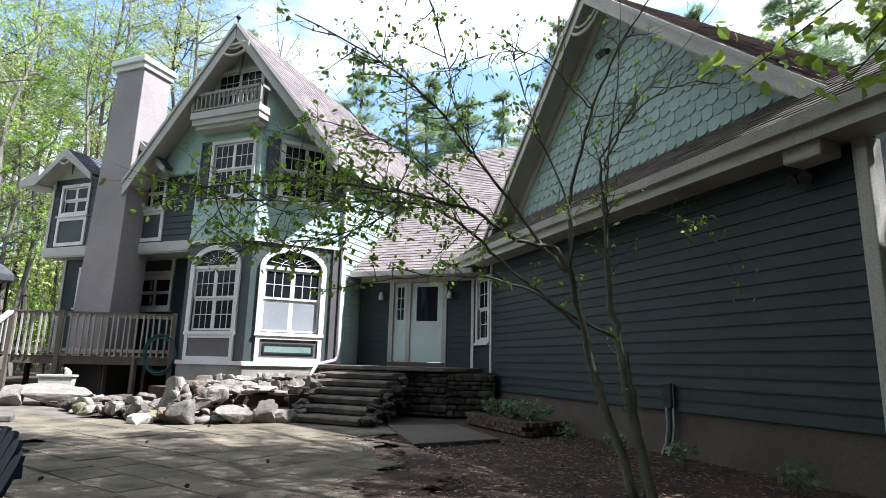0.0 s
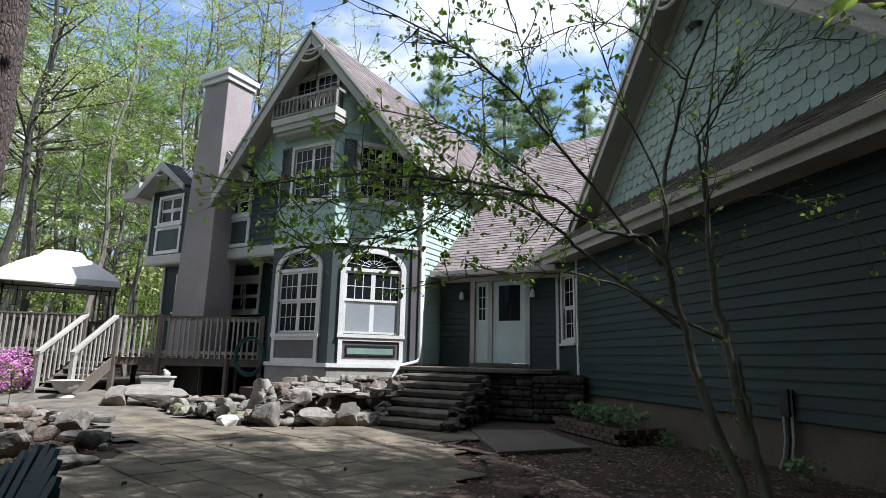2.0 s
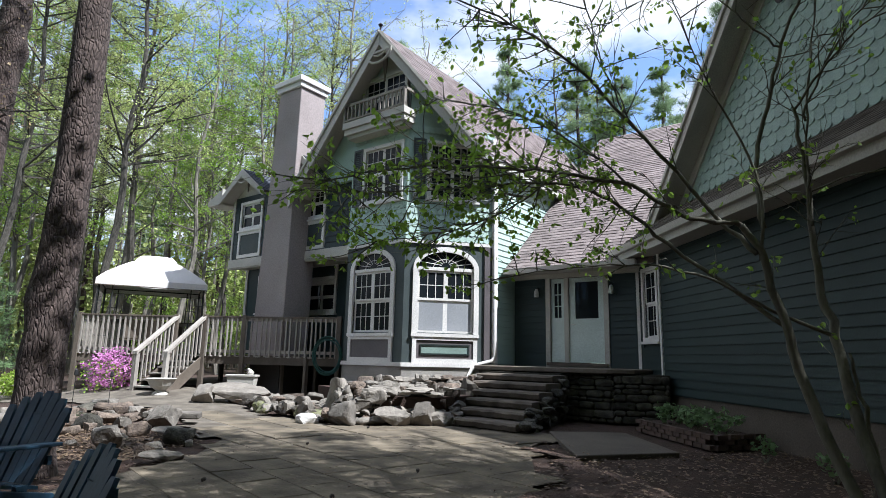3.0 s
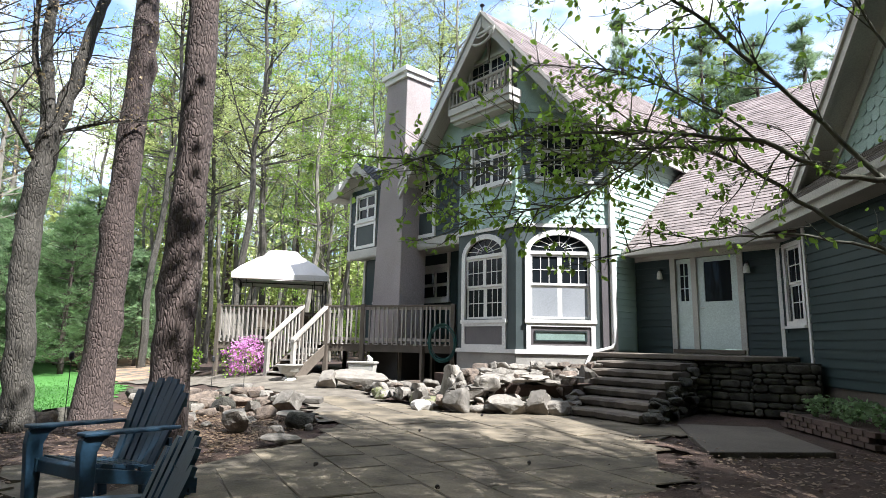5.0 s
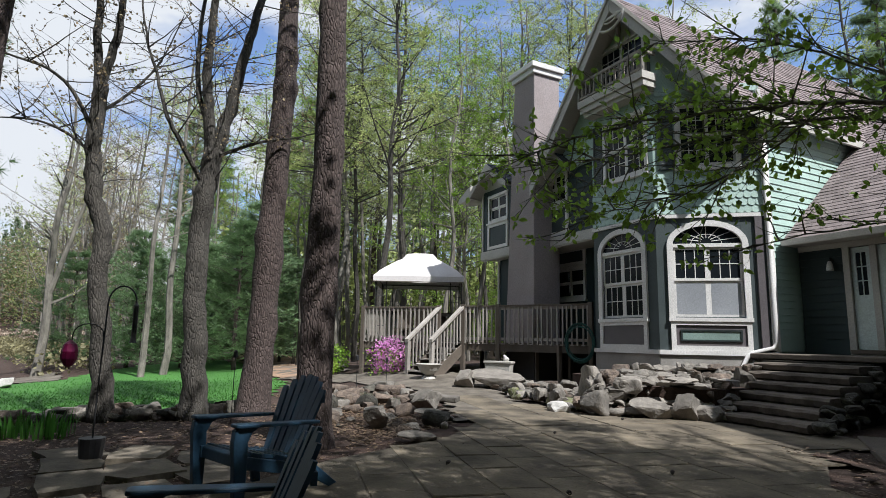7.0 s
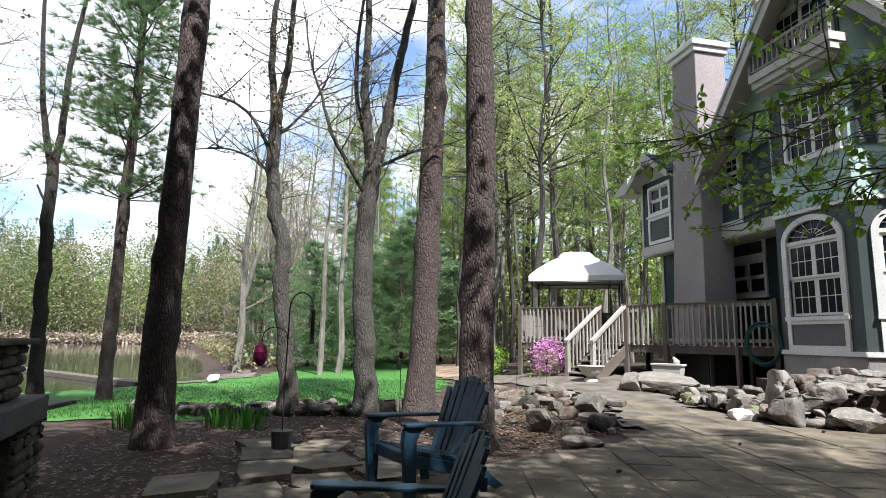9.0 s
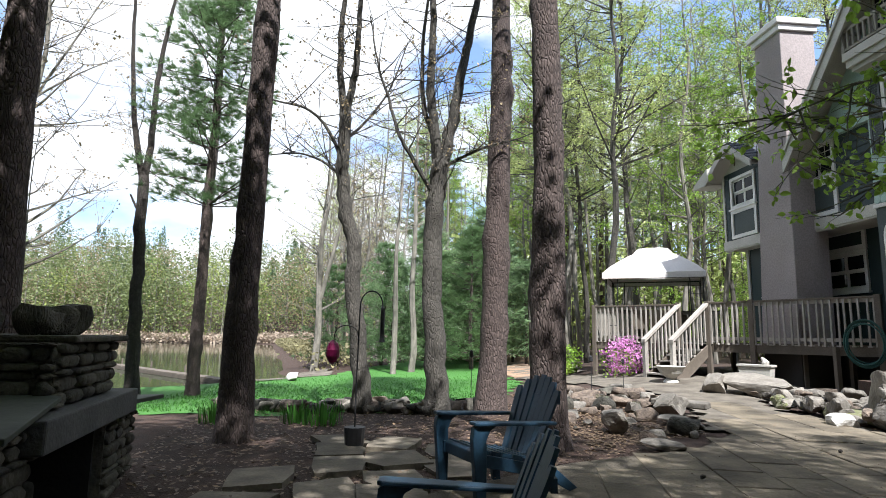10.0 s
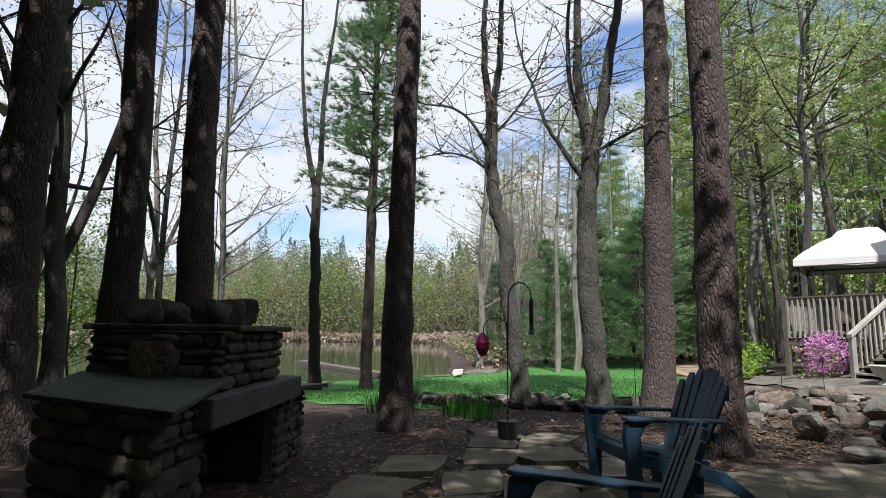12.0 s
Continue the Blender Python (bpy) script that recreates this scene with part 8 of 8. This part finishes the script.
# trees out of view, added to hold off sky light from behind
sow([P2, E1, B1, B2, E1], [(3, -19.5), (9, -17.5), (20, -15), (30, -10), (34, -34), (2, -36)], 46, 2.0, 0.8, 1.15)
for t in (P1, P2, E1, B1, B2, B3, B4, U1):
    if t.name not in protos:
        plant(t, -45, 10)


# far woods: leaf masses and stems too distant to part
def far_wood(name, spots, n_leaf, size, material, label, hgt, stems=0, bark=M_BARK_G):
    rr = random.Random(name)
    sh = Shell()
    for _ in range(n_leaf):
        x, y, hm = spots(rr)
        z0 = height(x, y)
        # clumped, uneven outline
        top = hm * (0.55 + 0.45 * noise.noise((x * 0.09, y * 0.09, 2.0))) + hm * 0.25
        z = z0 + abs(rr.betavariate(1.6, 1.3)) * top
        leaf(sh, Vector((x, y, z)), size * rr.uniform(0.6, 1.5), rr, 0.2)
    ob = solid(name, sh, material, label, "woods", kind="stuff")
    if stems:
        ts = Shell()
        for _ in range(stems):
            x, y, hm = spots(rr)
            z0 = height(x, y)
            ts.tube([(x, y, z0 - 0.2), (x + rr.uniform(-0.4, 0.4), y + rr.uniform(-0.4, 0.4), z0 + hm * rr.uniform(0.6, 1.0))], [rr.uniform(0.08, 0.2), 0.04], 5)
        solid(name.replace("leaves", "stems"), ts, bark, "distant bare trunks in the woods", "woods", kind="stuff")
    return ob


def far_crowns(name, spots, count, per, size, wide, material, label, spire=False):
    """Distant tree crowns, each an uneven heap of small leaves."""
    rr = random.Random(name)
    sh = Shell()
    for _ in range(count):
        x, y, hm = spots(rr)
        z0 = height(x, y)
        hh, ww = hm * rr.uniform(0.6, 1.15) * (1.0 + 0.45 * noise.noise((x * 0.03, y * 0.03, 7.0))), wide * rr.uniform(0.7, 1.25)
        for _ in range(per):
            v = rr.betavariate(1.5, 1.15)
            rad = ww * ((1 - v) ** 0.8 if spire else (0.35 + math.sin(math.pi * min(1, v * 0.9 + 0.1)) * 0.75)) * rr.random() ** 0.5
            a = rr.uniform(0, 6.28)
            k = 1 + 0.35 * noise.noise((x + math.cos(a), y + math.sin(a), v * 3))
            leaf(sh, Vector((x + rad * k * math.cos(a), y + rad * k * math.sin(a), z0 + 0.3 + hh * v)), size * rr.uniform(0.6, 1.4), rr, 0.2)
    return solid(name, sh, material, label, "woods", kind="stuff")


far_crowns("far_wood_leaves", lambda r: (r.uniform(-95, -36), r.uniform(-9, 45), 11), 140, 420, 0.36, 3.6, M_LEAF_P, "distant spring woods, pale green")
far_crowns("far_wood_yellow_leaves", lambda r: (r.uniform(-80, -32), r.uniform(-8, 40), 10), 70, 380, 0.32, 3.0, M_LEAF_Y, "distant yellow-green woods")
far_wood("far_wood_stems", lambda r: (r.uniform(-70, -34), r.uniform(-9, 40), 20), 3000, 0.4, M_LEAF_P, "distant slender trunks among pale leaves", 17, 150, M_BARK_L)
far_wood("far_pine_leaves", lambda r: (r.uniform(-75, 40), r.uniform(34, 70), 19), 16000, 0.8, M_NEEDLE, "distant dark pine woods behind the house", 19, 90, M_BARK)
shore = lambda r: (-107 - r.random() ** 1.6 * 55, r.uniform(-240, -16))
far_crowns("lake_shore_leaves", lambda r: (*shore(r), 19), 200, 760, 0.40, 5.4, M_LEAF_F, "woods across the lake in pale leaf")
far_crowns("lake_shore_yellow_leaves", lambda r: (*shore(r), 14), 60, 620, 0.36, 4.4, M_LEAF_Y, "yellow-green trees across the lake")
far_crowns("lake_shore_fresh_leaves", lambda r: (*shore(r), 13), 45, 700, 0.36, 4.2, M_LEAF_G, "fresh green trees across the lake")
far_crowns("lake_shore_bare_trees", lambda r: (*shore(r), 18), 150, 640, 0.30, 4.6, M_LEAF_T, "reddish budding trees across the lake")
far_crowns("lake_shore_pines", lambda r: (-118 - r.random() * 50, r.uniform(-240, -16), 20), 80, 640, 0.40, 4.6, M_NEEDLE_F, "dark pines across the lake", True)
far_wood("lake_shore_brush", lambda r: (-104.5 - r.random() * 6, r.uniform(-240, -18), 2.2), 22000, 0.5, M_REED, "dry tan brush along the far shore", 2)
far_wood("near_shore_brush", lambda r: ((lambda t: (-22 - 80 * t, -15.8 - 17 * t + r.uniform(-0.6, 2.4), 1.2))(r.random())), 7000, 0.18, M_BRUSH, "dry brush along the right-hand lake shore", 1.2)
far_wood("lake_shore_trunk_leaves", lambda r: (-106.5 - r.random() * 14, r.uniform(-200, -16), 15), 2500, 0.3, M_LEAF_Y, "pale leaves and grey trunks across the lake", 15, 240, M_BARK_L)
far_crowns("left_wood_leaves", lambda r: (r.uniform(-80, 25), r.uniform(-130, -80), 17), 150, 320, 0.5, 4.0, M_LEAF_F, "distant woods beyond the left shore")


# two leaf masses nobody sees, added to block the sky's fill light
far_crowns("rear_wood_leaves", lambda r: (lambda x: (x, r.uniform(-48, min(-18.5, -18.0 - 1.4 * (6.3 - x))), 25))(r.uniform(0, 42)), 260, 460, 0.45, 3.8, M_LEAF_F, "unseen dense woods added behind the garden against sky light")
far_crowns("side_wood_leaves", lambda r: (r.uniform(17, 40), r.uniform(-18, 4), 20), 110, 440, 0.40, 3.6, M_LEAF_F, "unseen dense woods added beside the garage against sky light")


# shrubs and flowers
def shrub(name, x, y, rx, ry, h, n, size, material, label, category, seed, stems=9, z=None):
    rr = random.Random(seed)
    z0 = height(x, y) if z is None else z
    w, c = Shell(), Shell()
    for _ in range(stems):
        a, q = rr.uniform(0, 6.28), rr.uniform(0.3, 0.9)
        limb(w, Vector((x, y, z0 - 0.05)), Vector((math.cos(a) * rx, math.sin(a) * ry, h * 1.2)), h * q, 0.01, rr, n=4, sides=4)
    for _ in range(n):
        a, u = rr.uniform(0, 6.28), rr.random() ** 0.45
        v = rr.random()
        k = 1 + 0.3 * noise.noise((math.cos(a) * 2 + seed, math.sin(a) * 2, v * 3))
        leaf(c, Vector((x + rx * u * k * math.cos(a) * (0.5 + 0.5 * math.sin(v * 3)), y + ry * u * k * math.sin(a) * (0.5 + 0.5 * math.sin(v * 3)), z0 + 0.08 + h * v * k)), size * rr.uniform(0.6, 1.3), rr, -0.1)
    t = thing(name, label, category)
    part("stem", w, M_TWIG, t)
    part("foliage", c, material, t)
    return t


az_ = shrub("azalea_bush", -9.62, -6.15, 0.55, 0.55, 0.95, 420, 0.06, M_PINK, "pink flowering azalea in front of the deck", "shrub", 3)
ra_ = random.Random(8)
fl_ = Shell()
for _ in range(95):
    a, u, v = ra_.uniform(0, 6.28), ra_.random() ** 0.5, ra_.random()
    cx, cy, cz = -9.62 + 0.62 * u * math.cos(a), -6.15 + 0.62 * u * math.sin(a), height(-10, -6.7) + 0.15 + 1.0 * v * (1.1 - 0.5 * u)
    for n_ in range(14):
        leaf(fl_, Vector((cx + ra_.gauss(0, 0.05), cy + ra_.gauss(0, 0.05), cz + ra_.gauss(0, 0.04))), 0.065, ra_)
part("blossom", fl_, M_PINK, az_)
cg = Shell()
for _ in range(500):
    leaf(cg, Vector((-9.62 + ra_.gauss(0, 0.33), -6.15 + ra_.gauss(0, 0.35), height(-10, -6.7) + ra_.uniform(0.05, 0.8))), 0.07, ra_)
part("leaves", cg, M_LEAF, az_, "green azalea leaves")
shrub("garden_shrub", -11.6, -7.6, 0.5, 0.5, 0.55, 700, 0.09, M_LEAF_B, "low yellow-green shrub by the deck", "shrub", 4)
shrub("garden_shrub", -12.3, -6.9, 0.45, 0.45, 0.8, 600, 0.09, M_LEAF, "low green shrub by the deck", "shrub", 5)
shrub("garden_shrub", -8.8, -2.2, 0.5, 0.5, 0.5, 300, 0.09, M_LEAF_B, "yellow-green plant behind the deck", "shrub", 6)
for k, (x, y) in enumerate(((3.6, -2.7), (4.1, -3.2), (4.6, -3.6), (4.0, -2.7))):
    shrub("bed_plant", x, y, 0.3, 0.3, 0.26, 130, 0.09, M_NEEDLE_B, "dark green leafy plant in the brick bed", "plant", 10 + k, z=0.15)
for k, (x, y) in enumerate(((5.3, -4.6), (6.1, -5.6), (7.9, -7.3), (6.9, -6.3))):
    shrub("bed_plant", x, y, 0.16, 0.16, 0.20, 60, 0.07, M_NEEDLE_B, "small green plant at the garage foundation", "plant", 20 + k)


def iris(x, y, n, h, seed):
    rr = random.Random(seed)
    sh = Shell()
    z0 = height(x, y) - 0.02
    for _ in range(n):
        a, d = rr.uniform(0, 6.28), rr.random() ** 0.6 * 0.33
        px, py = x + d * math.cos(a), y + d * math.sin(a)
        hh, o = h * rr.uniform(0.6, 1.1), Vector((math.cos(a), math.sin(a), 0)) * rr.uniform(0.05, 0.3) * h
        s = Vector((-math.sin(a), math.cos(a), 0)) * 0.012
        b, m_, e = Vector((px, py, z0)), Vector((px, py, z0 + hh * 0.6)) + o * 0.4, Vector((px, py, z0 + hh)) + o
        sh.add([b - s, b + s, m_ + s, m_ - s, e], [(0, 1, 2, 3), (3, 2, 4)])
    return solid("iris_clump", sh, M_GRASS, "clump of upright green iris leaves", "plant", "iris clumps")


iris(-2.4, -13.75, 70, 0.34, 1)
iris(-2.7, -14.1, 50, 0.28, 2)
iris(-2.9, -15.3, 80, 0.36, 3)
